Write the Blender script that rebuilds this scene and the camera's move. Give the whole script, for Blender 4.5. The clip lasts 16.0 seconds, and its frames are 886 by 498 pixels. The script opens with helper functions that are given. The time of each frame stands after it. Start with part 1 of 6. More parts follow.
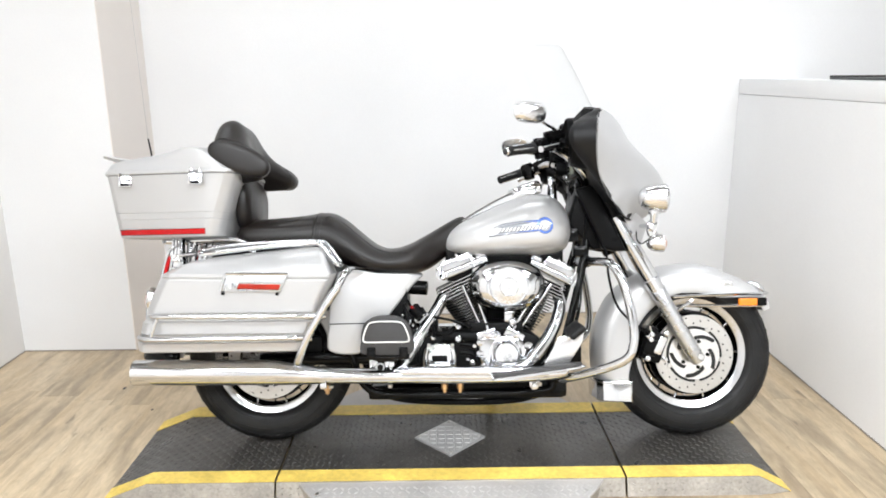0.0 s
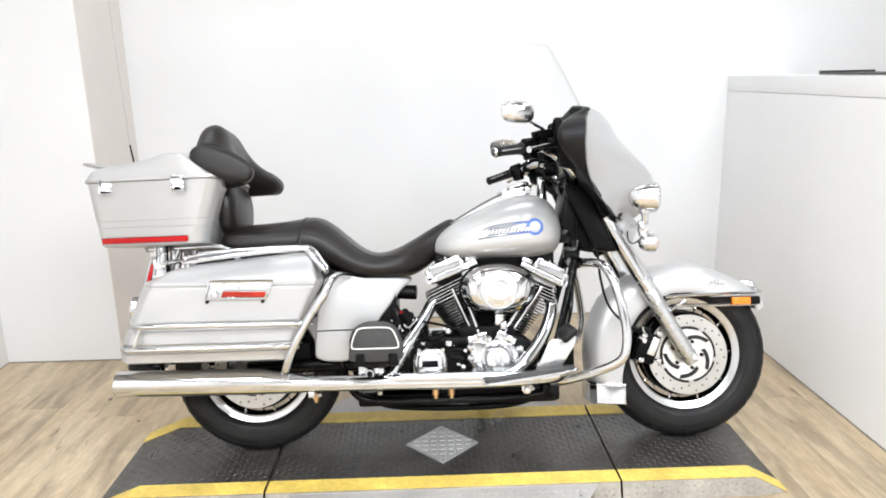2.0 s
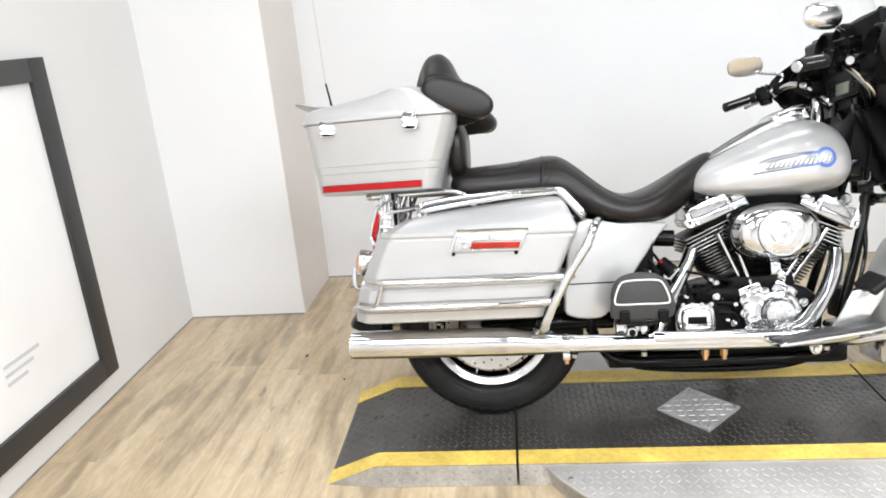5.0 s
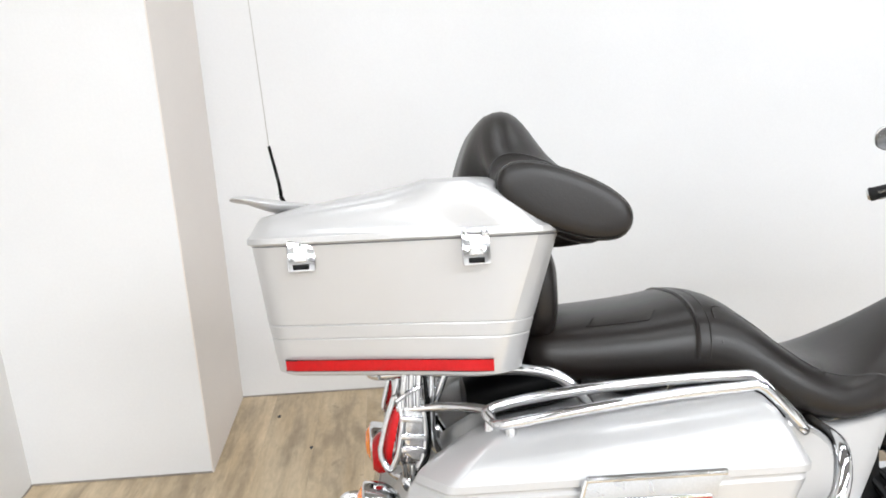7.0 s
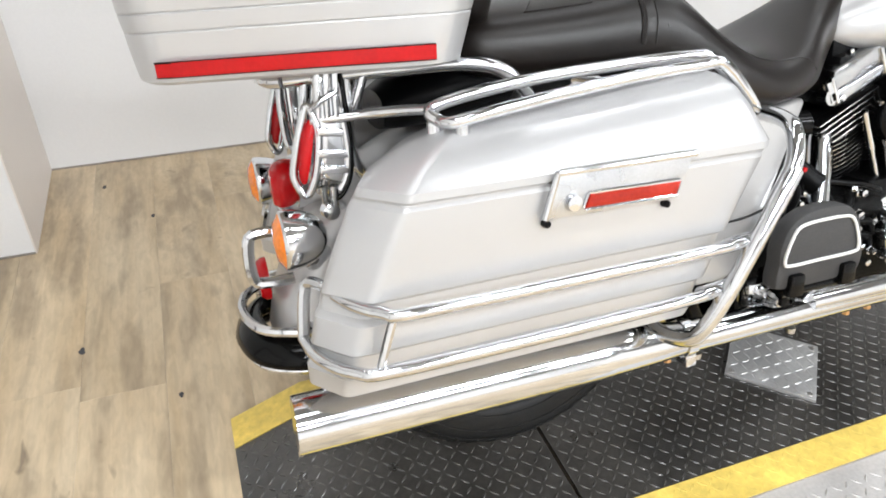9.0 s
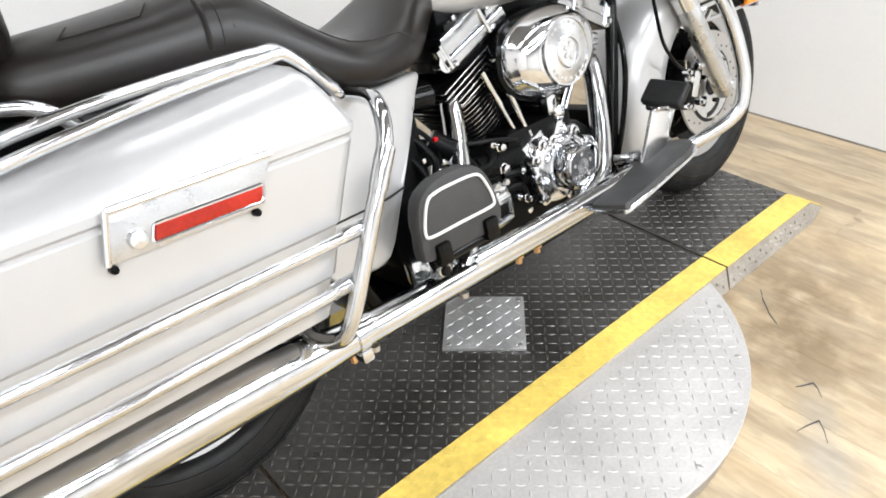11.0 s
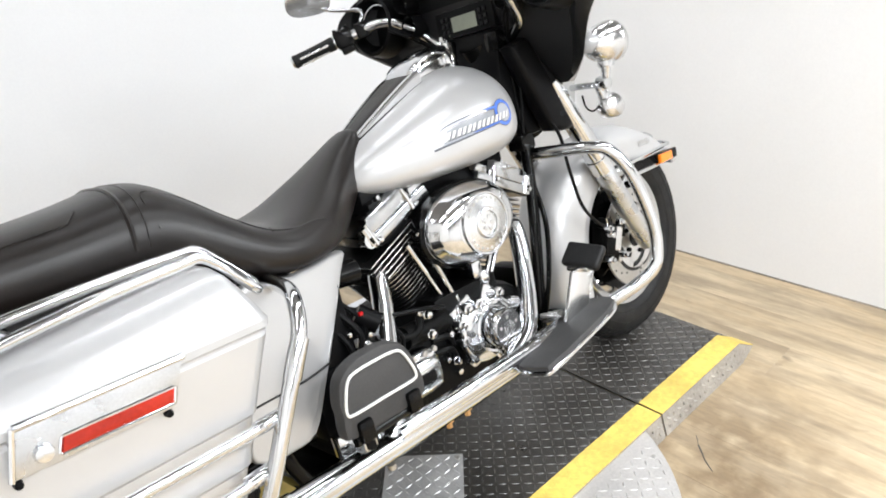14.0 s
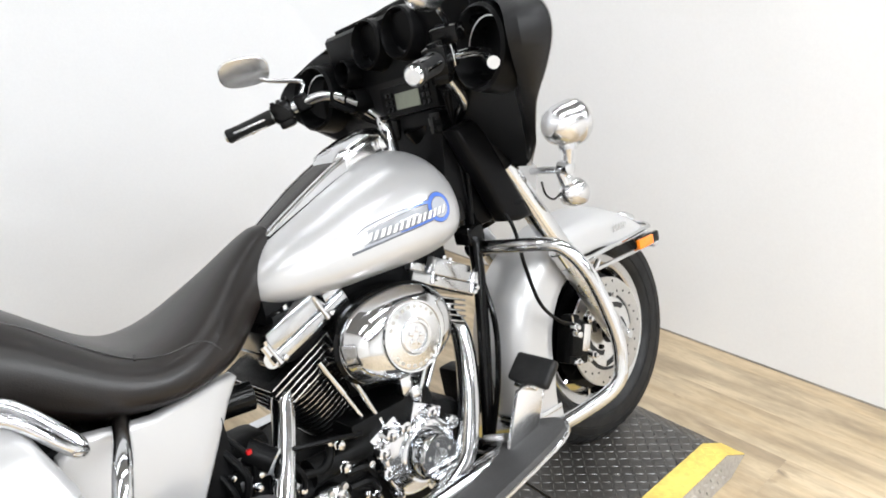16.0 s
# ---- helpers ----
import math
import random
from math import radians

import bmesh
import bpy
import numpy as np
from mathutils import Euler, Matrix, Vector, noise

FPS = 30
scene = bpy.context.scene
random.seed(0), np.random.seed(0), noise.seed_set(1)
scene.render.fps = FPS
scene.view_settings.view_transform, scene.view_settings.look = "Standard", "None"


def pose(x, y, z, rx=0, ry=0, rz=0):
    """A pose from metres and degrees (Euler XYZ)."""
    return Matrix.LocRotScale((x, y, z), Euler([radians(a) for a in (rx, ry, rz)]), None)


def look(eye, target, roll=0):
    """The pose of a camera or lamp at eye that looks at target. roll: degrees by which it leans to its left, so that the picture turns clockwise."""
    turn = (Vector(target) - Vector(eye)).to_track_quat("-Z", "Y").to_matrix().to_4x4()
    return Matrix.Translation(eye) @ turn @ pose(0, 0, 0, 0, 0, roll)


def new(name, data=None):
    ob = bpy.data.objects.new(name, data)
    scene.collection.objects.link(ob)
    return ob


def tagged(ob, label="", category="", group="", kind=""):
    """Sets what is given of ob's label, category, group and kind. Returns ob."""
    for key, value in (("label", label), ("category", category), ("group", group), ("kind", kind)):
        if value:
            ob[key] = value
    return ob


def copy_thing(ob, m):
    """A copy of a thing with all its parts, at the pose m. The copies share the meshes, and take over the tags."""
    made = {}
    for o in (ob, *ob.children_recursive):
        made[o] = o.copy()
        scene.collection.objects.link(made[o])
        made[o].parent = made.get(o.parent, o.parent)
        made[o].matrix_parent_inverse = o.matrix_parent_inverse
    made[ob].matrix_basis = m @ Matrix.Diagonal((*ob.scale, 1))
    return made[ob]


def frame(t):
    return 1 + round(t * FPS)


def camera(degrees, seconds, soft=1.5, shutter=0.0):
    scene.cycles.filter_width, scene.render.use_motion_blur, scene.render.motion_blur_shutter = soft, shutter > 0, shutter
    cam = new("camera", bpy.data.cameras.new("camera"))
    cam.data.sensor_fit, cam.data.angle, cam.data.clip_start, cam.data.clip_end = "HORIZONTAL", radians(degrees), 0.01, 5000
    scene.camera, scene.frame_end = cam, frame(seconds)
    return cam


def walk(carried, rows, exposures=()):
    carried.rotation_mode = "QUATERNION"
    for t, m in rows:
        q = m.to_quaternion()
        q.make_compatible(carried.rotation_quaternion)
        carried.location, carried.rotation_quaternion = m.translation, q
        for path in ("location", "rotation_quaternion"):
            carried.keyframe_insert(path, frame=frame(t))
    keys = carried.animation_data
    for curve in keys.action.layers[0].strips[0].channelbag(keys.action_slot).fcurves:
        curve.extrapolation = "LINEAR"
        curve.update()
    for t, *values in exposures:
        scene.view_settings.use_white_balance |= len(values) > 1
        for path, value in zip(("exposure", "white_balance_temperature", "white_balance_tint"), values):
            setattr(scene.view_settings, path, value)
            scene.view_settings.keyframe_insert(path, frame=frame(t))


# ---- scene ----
cam = camera(64.4, 16.0, soft=1.8)
PATH = [
    (0, (-0.181, -2.562, 1.407), (-0.165, -0.621, 0.925), -0.5),
    (0.5, (-0.185, -2.558, 1.406), (-0.177, -0.618, 0.921), -0.8),
    (1, (-0.182, -2.549, 1.406), (-0.181, -0.609, 0.919), -1.0),
    (1.5, (-0.179, -2.532, 1.405), (-0.162, -0.592, 0.916), -1.1),
    (2, (-0.169, -2.519, 1.404), (-0.13, -0.578, 0.925), -1.3),
    (2.5, (-0.167, -2.512, 1.401), (-0.14, -0.568, 0.934), -1.2),
    (3, (-0.149, -2.505, 1.41), (-0.114, -0.559, 0.948), -1.4),
    (3.5, (-0.128, -2.493, 1.415), (-0.201, -0.559, 0.913), -0.5),
    (4, (-0.257, -2.459, 1.386), (-0.468, -0.545, 0.848), -1.5),
    (4.2, (-0.361, -2.452, 1.375), (-0.649, -0.554, 0.815), -4.7),
    (6.3, (-1.013, -1.51, 1.344), (-0.994, 0.382, 0.696), -2.3),
    (6.5, (-1.028, -1.394, 1.342), (-0.968, 0.521, 0.766), -2.6),
    (7, (-1.134, -1.151, 1.379), (-0.999, 0.758, 0.798), -1.9),
    (7.5, (-1.273, -1.018, 1.419), (-0.791, 0.838, 0.851), -3.5),
    (8, (-1.276, -0.984, 1.361), (-0.741, 0.797, 0.627), -2.8),
    (8.5, (-1.286, -0.97, 1.258), (-0.739, 0.641, 0.206), -0.9),
    (8.7, (-1.292, -0.972, 1.219), (-0.743, 0.598, 0.109), 1.0),
    (10.8, (-1.084, -1.046, 1.136), (-0.067, 0.202, -0.051), -3.2),
    (11, (-1.032, -1.058, 1.155), (0.032, 0.205, 0.028), -3.0),
    (11.5, (-0.964, -1.072, 1.193), (0.122, 0.211, 0.11), -5.5),
    (12, (-0.955, -1.102, 1.234), (0.251, 0.149, 0.244), -3.8),
    (12.5, (-0.962, -1.117, 1.252), (0.28, 0.169, 0.357), -2.9),
    (13, (-0.964, -1.123, 1.257), (0.274, 0.182, 0.383), -2.7),
    (13.5, (-0.963, -1.125, 1.259), (0.273, 0.19, 0.396), -3.1),
    (14, (-0.965, -1.126, 1.263), (0.282, 0.196, 0.429), -3.3),
    (14.5, (-0.97, -1.127, 1.265), (0.288, 0.2, 0.454), -3.3),
    (15, (-0.979, -1.128, 1.273), (0.301, 0.187, 0.479), -3.3),
    (15.5, (-0.895, -1.114, 1.288), (0.486, 0.076, 0.465), -5.7),
    (16, (-0.655, -1.08, 1.311), (0.578, 0.309, 0.569), -2.7),
]
walk(cam, [(t, look(eye, target, roll)) for t, eye, target, roll in PATH])

# ---- light and exposure ----
world = bpy.data.worlds.new("world")
scene.world = world
world.use_nodes = True
world.node_tree.nodes["Background"].inputs[0].default_value = (0.9, 0.93, 1.0, 1)
world.node_tree.nodes["Background"].inputs[1].default_value = 0.1
scene.view_settings.exposure = 0.0
LAMP_WATTS = {-4.0: 52.0, -2.4: 44.5, -0.8: 10.6, 0.7: 5.8}
LAMPS = [(x, y) for x in (-1.45, 0.15, 1.75) for y in (-4.0, -2.4, -0.8, 0.7)]


# ---- mesh helpers: a shape is (vertices, faces) ----
def join(*shapes):
    vs, fs = [], []
    for v, f in shapes:
        n = len(vs)
        vs += list(v)
        fs += [tuple(i + n for i in q) for q in f]
    return vs, fs


def moved(shape, m):
    return [tuple(m @ Vector(p)) for p in shape[0]], shape[1]


def mirrored(shape):
    return [(x, -y, z) for x, y, z in shape[0]], [tuple(reversed(q)) for q in shape[1]]


def loft(rings, caps=True, loop=False):
    n = len(rings[0])
    vs = [tuple(p) for r in rings for p in r]
    fs = []
    m = len(rings)
    for i in range(m if loop else m - 1):
        a, b = i * n, ((i + 1) % m) * n
        for j in range(n):
            k = (j + 1) % n
            fs.append((a + j, a + k, b + k, b + j))
    if caps and not loop:
        fs.append(tuple(reversed(range(n))))
        fs.append(tuple(range((m - 1) * n, m * n)))
    return vs, fs


def spline(pts, n=6, loop=False):
    """A smooth curve through the points."""
    pts = [np.array(p, float) for p in pts]
    if n <= 1:
        return pts
    m = len(pts)
    out = []
    for i in range(m if loop else m - 1):
        if loop:
            p0, p1, p2, p3 = (pts[(i + k) % m] for k in (-1, 0, 1, 2))
        else:
            p0, p1, p2, p3 = pts[max(i - 1, 0)], pts[i], pts[i + 1], pts[min(i + 2, m - 1)]
        for k in range(n):
            t = k / n
            out.append(0.5 * (2 * p1 + (p2 - p0) * t + (2 * p0 - 5 * p1 + 4 * p2 - p3) * t * t + (3 * p1 - p0 - 3 * p2 + p3) * t ** 3))
    if not loop:
        out.append(pts[-1])
    return out


def tube(path, r, n=12, smooth=6, loop=False, flat=1.0):
    """A round bar along a smooth path; r may be a list, one radius for each given point."""
    m = len(path)
    radii = list(r) if isinstance(r, (list, tuple)) else [r] * m
    pts = spline([(*p, q) for p, q in zip(path, radii)], smooth, loop)
    rings = []
    side = None
    for i, p in enumerate(pts):
        a = pts[i - 1] if (i > 0 or loop) else p
        b = pts[(i + 1) % len(pts)] if (i < len(pts) - 1 or loop) else p
        d = Vector((b - a)[:3]).normalized()
        if side is None:
            side = d.orthogonal().normalized()
        side = (side - d * side.dot(d)).normalized()
        up = d.cross(side)
        c = Vector(p[:3])
        rings.append([c + (side * math.cos(w) + up * math.sin(w) * flat) * p[3] for w in (2 * math.pi * k / n for k in range(n))])
    return loft(rings, loop=loop)


def lathe(profile, centre=(0, 0, 0), axis="y", n=36, smooth=1, hollow=False):
    """Turns (radius, height) pairs round an axis through the centre."""
    profile = spline(profile, smooth) if smooth > 1 else profile
    rings = []
    for r, h in profile:
        ring = []
        for k in range(n):
            w = 2 * math.pi * k / n
            a, b = max(r, 1e-4) * math.cos(w), max(r, 1e-4) * math.sin(w)
            p = {"y": (b, h, a), "z": (a, b, h), "x": (h, a, b)}[axis]
            ring.append((centre[0] + p[0], centre[1] + p[1], centre[2] + p[2]))
        rings.append(ring)
    return loft(rings, loop=hollow)


def from_bm(bm):
    bm.verts.index_update()
    shape = [tuple(v.co) for v in bm.verts], [tuple(v.index for v in f.verts) for f in bm.faces]
    bm.free()
    return shape


def box(c, s, bevel=0.004, m=None, segments=2):
    bm = bmesh.new()
    bmesh.ops.create_cube(bm, size=1)
    bmesh.ops.scale(bm, vec=s, verts=bm.verts)
    if bevel:
        bmesh.ops.bevel(bm, geom=list(bm.edges), offset=bevel, segments=segments, profile=0.6, affect="EDGES")
    shape = from_bm(bm)
    if m is not None:
        shape = moved(shape, m)
    return moved(shape, Matrix.Translation(c))


def prism(outline, y0, y1, bevel=0.004, smooth=1, segments=2):
    """An outline of (x, z) pairs, from y0 to y1, with rounded rims."""
    pts = spline(outline, smooth, loop=True) if smooth > 1 else outline
    bm = bmesh.new()
    a = [bm.verts.new((p[0], y0, p[1])) for p in pts]
    b = [bm.verts.new((p[0], y1, p[1])) for p in pts]
    fa, fb = bm.faces.new(a), bm.faces.new(list(reversed(b)))
    for i in range(len(a)):
        j = (i + 1) % len(a)
        bm.faces.new((a[j], a[i], b[i], b[j]))
    bmesh.ops.recalc_face_normals(bm, faces=bm.faces)
    if bevel:
        rim = set(fa.edges) | set(fb.edges)
        bmesh.ops.bevel(bm, geom=list(rim), offset=bevel, segments=segments, profile=0.5, affect="EDGES", clamp_overlap=True)
    return from_bm(bm)


def hull_loft(rows, n=28, steps=4):
    """A body along x. Rows: x, z of the middle, half width, half height up, half height down, squareness."""
    rows = spline(rows, steps)
    rings = []
    for x, zc, w, up, down, e in rows:
        ring = []
        for k in range(n):
            a = 2 * math.pi * k / n
            c, s = math.cos(a), math.sin(a)
            y = w * math.copysign(abs(c) ** (2 / e), c)
            z = (up if s > 0 else down) * math.copysign(abs(s) ** (2 / e), s)
            ring.append((x, y, zc + z))
        rings.append(ring)
    return loft(rings)


def mesh(name, shape, material, sharp=38):
    me = bpy.data.meshes.new(name)
    me.from_pydata([tuple(map(float, p)) for p in shape[0]], [], shape[1])
    bm = bmesh.new()
    bm.from_mesh(me)
    bmesh.ops.recalc_face_normals(bm, faces=bm.faces)
    bm.to_mesh(me)
    bm.free()
    me.materials.append(material)
    me.shade_smooth()
    me.set_sharp_from_angle(angle=radians(sharp))
    return me


def part(name, shape, material, parent, label="", sharp=38, kind=""):
    ob = new(name, mesh(name, shape, material, sharp))
    ob.parent = parent
    return tagged(ob, label=label, kind=kind)


def thing(name, label, category, m=None, group="", kind=""):
    ob = new(name)
    if m is not None:
        ob.matrix_basis = m
    return tagged(ob, label=label, category=category, group=group, kind=kind)


def solid(name, shape, material, label, category, group="", kind="", sharp=38):
    return tagged(new(name, mesh(name, shape, material, sharp)), label=label, category=category, group=group, kind=kind)


# ---- materials ----
def surface(name, color, rough=0.5, metal=0.0, coat=0.0, grain=0.0, grain_size=200.0, stain=0.0, stain_size=4.0, bump=0.0, bump_size=300.0,
            rough_vary=0.0, island=0.0, emit=0.0, transmission=0.0, alpha=1.0, coords="Object", stretch=(1, 1, 1), specular=0.5):
    m = bpy.data.materials.new(name)
    m.use_nodes = True
    nodes, links = m.node_tree.nodes, m.node_tree.links
    b = nodes["Principled BSDF"]
    b.inputs["Base Color"].default_value = (*color, 1)
    b.inputs["Roughness"].default_value = rough
    b.inputs["Metallic"].default_value = metal
    b.inputs["Coat Weight"].default_value = coat
    b.inputs["Coat Roughness"].default_value = 0.04
    b.inputs["Transmission Weight"].default_value = transmission
    b.inputs["Alpha"].default_value = alpha
    b.inputs["Specular IOR Level"].default_value = specular
    if emit:
        b.inputs["Emission Color"].default_value = (*color, 1)
        b.inputs["Emission Strength"].default_value = emit
    where = nodes.new("ShaderNodeTexCoord")
    scale = nodes.new("ShaderNodeMapping")
    scale.inputs["Scale"].default_value = stretch
    links.new(where.outputs[coords], scale.inputs["Vector"])

    def noise_at(size, detail=4.0):
        t = nodes.new("ShaderNodeTexNoise")
        t.inputs["Scale"].default_value = size
        t.inputs["Detail"].default_value = detail
        links.new(scale.outputs[0], t.inputs["Vector"])
        return t.outputs["Fac"]

    def scaled(value, low, high):
        r = nodes.new("ShaderNodeMapRange")
        r.inputs["From Min"].default_value, r.inputs["From Max"].default_value = 0.3, 0.7
        r.inputs["To Min"].default_value, r.inputs["To Max"].default_value = low, high
        links.new(value, r.inputs["Value"])
        return r.outputs[0]

    value = None
    for amount, size in ((grain, grain_size), (stain, stain_size)):
        if amount:
            f = scaled(noise_at(size), 1 - amount, 1 + amount)
            if value is None:
                value = f
            else:
                x = nodes.new("ShaderNodeMath")
                x.operation = "MULTIPLY"
                links.new(value, x.inputs[0])
                links.new(f, x.inputs[1])
                value = x.outputs[0]
    if island:
        g = nodes.new("ShaderNodeObjectInfo")
        r = nodes.new("ShaderNodeMapRange")
        r.inputs["To Min"].default_value, r.inputs["To Max"].default_value = 1 - island, 1 + island
        links.new(g.outputs["Random"], r.inputs["Value"])
        if value is None:
            value = r.outputs[0]
        else:
            x = nodes.new("ShaderNodeMath")
            x.operation = "MULTIPLY"
            links.new(value, x.inputs[0])
            links.new(r.outputs[0], x.inputs[1])
            value = x.outputs[0]
    if value is not None:
        mix = nodes.new("ShaderNodeVectorMath")
        mix.operation = "SCALE"
        mix.inputs[0].default_value = color
        links.new(value, mix.inputs["Scale"])
        links.new(mix.outputs[0], b.inputs["Base Color"])
    if rough_vary:
        links.new(scaled(noise_at(stain_size * 2.3), max(rough - rough_vary, 0.02), rough + rough_vary), b.inputs["Roughness"])
    if bump:
        k = nodes.new("ShaderNodeBump")
        k.inputs["Strength"].default_value = bump
        k.inputs["Distance"].default_value = 0.002
        links.new(noise_at(bump_size), k.inputs["Height"])
        links.new(k.outputs[0], b.inputs["Normal"])
    return m


SILVER = surface("silver_paint", (0.515, 0.513, 0.514), 0.31, 0.42, coat=0.16, grain=0.05, grain_size=2500, stain=0.03, stain_size=6, bump=0.02, bump_size=1800)
CHROME = surface("chrome", (0.67, 0.68, 0.695), 0.115, 1.0, stain=0.05, stain_size=14, rough_vary=0.035, bump=0.05, bump_size=26)
FAIRING_BLACK = surface("black_fairing_plastic", (0.008, 0.008, 0.0086), 0.42, grain=0.1, grain_size=900, stain=0.15, bump=0.12, bump_size=1500, rough_vary=0.1, specular=0.24)
LAMP_CHROME = surface("soft_lamp_chrome", (0.70, 0.70, 0.705), 0.2, 1.0, stain=0.08, stain_size=18, rough_vary=0.05, bump=0.04, bump_size=40)
POLISHED = surface("polished_aluminium", (0.74, 0.74, 0.74), 0.22, 1.0, grain=0.04, grain_size=400, rough_vary=0.06)
RIM = surface("polished_rim_alloy", (0.52, 0.52, 0.525), 0.2, 1.0, grain=0.03, grain_size=400, rough_vary=0.05)
# chrome with a darker base, standing in for the tank's dark reflection
ROCKER = surface("dark_toned_rocker_chrome", (0.50, 0.51, 0.52), 0.17, 1.0, stain=0.1, stain_size=22, rough_vary=0.06, bump=0.05, bump_size=30)
STEEL = surface("brake_steel", (0.55, 0.54, 0.52), 0.35, 1.0, grain=0.08, grain_size=300, rough_vary=0.08)
SATIN = surface("satin_aluminium", (0.56, 0.57, 0.585), 0.3, 0.95, grain=0.05, grain_size=300, stain=0.06, stain_size=10, rough_vary=0.08)
LEATHER = surface("black_leather", (0.0068, 0.0046, 0.0037), 0.34, grain=0.2, grain_size=500, stain=0.3, stain_size=5, bump=0.14, bump_size=420, rough_vary=0.02, specular=0.4)
PLASTIC = surface("black_plastic", (0.004, 0.004, 0.0043), 0.34, grain=0.1, grain_size=800, stain=0.1, bump=0.1, bump_size=1500, rough_vary=0.08, specular=0.09)
GLOSS_BLACK = surface("gloss_black_enamel", (0.003, 0.003, 0.003), 0.14, grain=0.1, stain=0.1, rough_vary=0.05, specular=0.16)
CASTING = surface("black_powder_coat", (0.0025, 0.0025, 0.0025), 0.45, grain=0.15, grain_size=500, stain=0.2, bump=0.3, bump_size=500, rough_vary=0.1, specular=0.11)
RUBBER = surface("tyre_rubber", (0.0075, 0.0075, 0.0077), 0.55, grain=0.2, grain_size=120, stain=0.35, stain_size=9, bump=0.35, bump_size=260, rough_vary=0.12, specular=0.3)
PAD_RUBBER = surface("grey_pad_rubber", (0.045, 0.044, 0.044), 0.6, grain=0.12, grain_size=300, stain=0.15, stain_size=12, bump=0.2, bump_size=600, specular=0.35)
RED = surface("red_lens", (0.44, 0.006, 0.008), 0.2, coat=0.1, grain=0.08, grain_size=160, stain=0.16, stain_size=9, bump=0.03, bump_size=250, specular=0.25)
PLATE_RED = surface("orange_red_lens", (0.33, 0.020, 0.010), 0.2, coat=0.1, grain=0.12, grain_size=160, stain=0.25, stain_size=14, bump=0.03, bump_size=250, specular=0.25)
AMBER = surface("amber_lens", (0.85, 0.22, 0.01), 0.15, coat=0.5, grain=0.2, grain_size=220, bump=0.2, bump_size=350)
WHITE_TRIM = surface("white_piping", (0.72, 0.72, 0.70), 0.45, grain=0.05, stain=0.06)
BRASS = surface("brass_fitting", (0.62, 0.38, 0.18), 0.35, 0.8, grain=0.1, stain=0.1)
BLUE = surface("blue_badge_enamel", (0.07, 0.16, 0.55), 0.25, coat=0.6, grain=0.04, stain=0.05)
GREY_BADGE = surface("grey_badge_enamel", (0.10, 0.105, 0.12), 0.3, coat=0.5, grain=0.05, stain=0.05)
PALE_BADGE = surface("pale_badge_enamel", (0.36, 0.38, 0.43), 0.3, coat=0.5, grain=0.05, stain=0.05)
FIELD_BADGE = surface("grey_badge_field", (0.26, 0.27, 0.29), 0.3, coat=0.5, grain=0.05, stain=0.05)
DIAL = surface("dial_face", (0.03, 0.03, 0.035), 0.35, grain=0.1, stain=0.1)
SCREEN = surface("radio_display", (0.22, 0.24, 0.19), 0.25, grain=0.05, stain=0.08)
WALL = surface("white_wall_paint", (0.835, 0.84, 0.85), 0.6, grain=0.012, grain_size=120, stain=0.025, stain_size=1.3, bump=0.12, bump_size=160, rough_vary=0.05)
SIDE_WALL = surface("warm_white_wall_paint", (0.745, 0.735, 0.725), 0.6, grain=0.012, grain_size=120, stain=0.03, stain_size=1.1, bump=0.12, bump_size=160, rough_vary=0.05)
COLUMN_SIDE = surface("beige_column_side", (0.785, 0.735, 0.695), 0.6, grain=0.012, grain_size=120, stain=0.03, stain_size=1.5, bump=0.12, bump_size=160, rough_vary=0.05)
ROOM_WALL = surface("grey_room_paint", (0.50, 0.495, 0.49), 0.65, grain=0.02, grain_size=90, stain=0.05, stain_size=1.2, bump=0.1, bump_size=150)
CEILING = surface("grey_ceiling_paint", (0.26, 0.26, 0.258), 0.7, grain=0.02, stain=0.03, bump=0.1)
TREAD = surface("dark_tread_plate", (0.036, 0.033, 0.0295), 0.36, grain=0.3, grain_size=110, stain=0.45, stain_size=6, bump=0.2, bump_size=200, rough_vary=0.1, specular=0.95)
BRIGHT_TREAD = surface("bright_tread_plate", (0.47, 0.452, 0.438), 0.48, 0.3, grain=0.08, grain_size=140, stain=0.14, stain_size=6, bump=0.1, rough_vary=0.1)
COVER_TREAD = surface("bare_tread_plate", (0.50, 0.495, 0.49), 0.50, 0.6, grain=0.08, grain_size=140, stain=0.15, stain_size=6, bump=0.1, rough_vary=0.1)
YELLOW = surface("yellow_safety_paint", (0.68, 0.495, 0.11), 0.5, grain=0.14, grain_size=70, stain=0.2, stain_size=7, bump=0.15, bump_size=200, rough_vary=0.08)
SKIRT = surface("scuffed_skirt_plate", (0.36, 0.335, 0.30), 0.5, 0.4, grain=0.15, grain_size=100, stain=0.25, stain_size=8, bump=0.2)
FRAME_BLACK = surface("black_picture_frame", (0.03, 0.03, 0.03), 0.4, grain=0.1, stain=0.15, bump=0.1)
BOARD = surface("white_board_panel", (0.86, 0.86, 0.86), 0.25, grain=0.01, stain=0.02)
GREY_INK = surface("grey_print", (0.55, 0.56, 0.58), 0.5, grain=0.03, stain=0.05)
DARK = surface("dark_gap", (0.01, 0.01, 0.01), 0.8, grain=0.1, stain=0.1)
SCRATCH = surface("dark_floor_gouge", (0.05, 0.05, 0.055), 0.7, grain=0.2, stain=0.2)
PATCH = surface("worn_grey_patch", (0.36, 0.33, 0.28), 0.5, grain=0.1, grain_size=60, stain=0.15, stain_size=12)


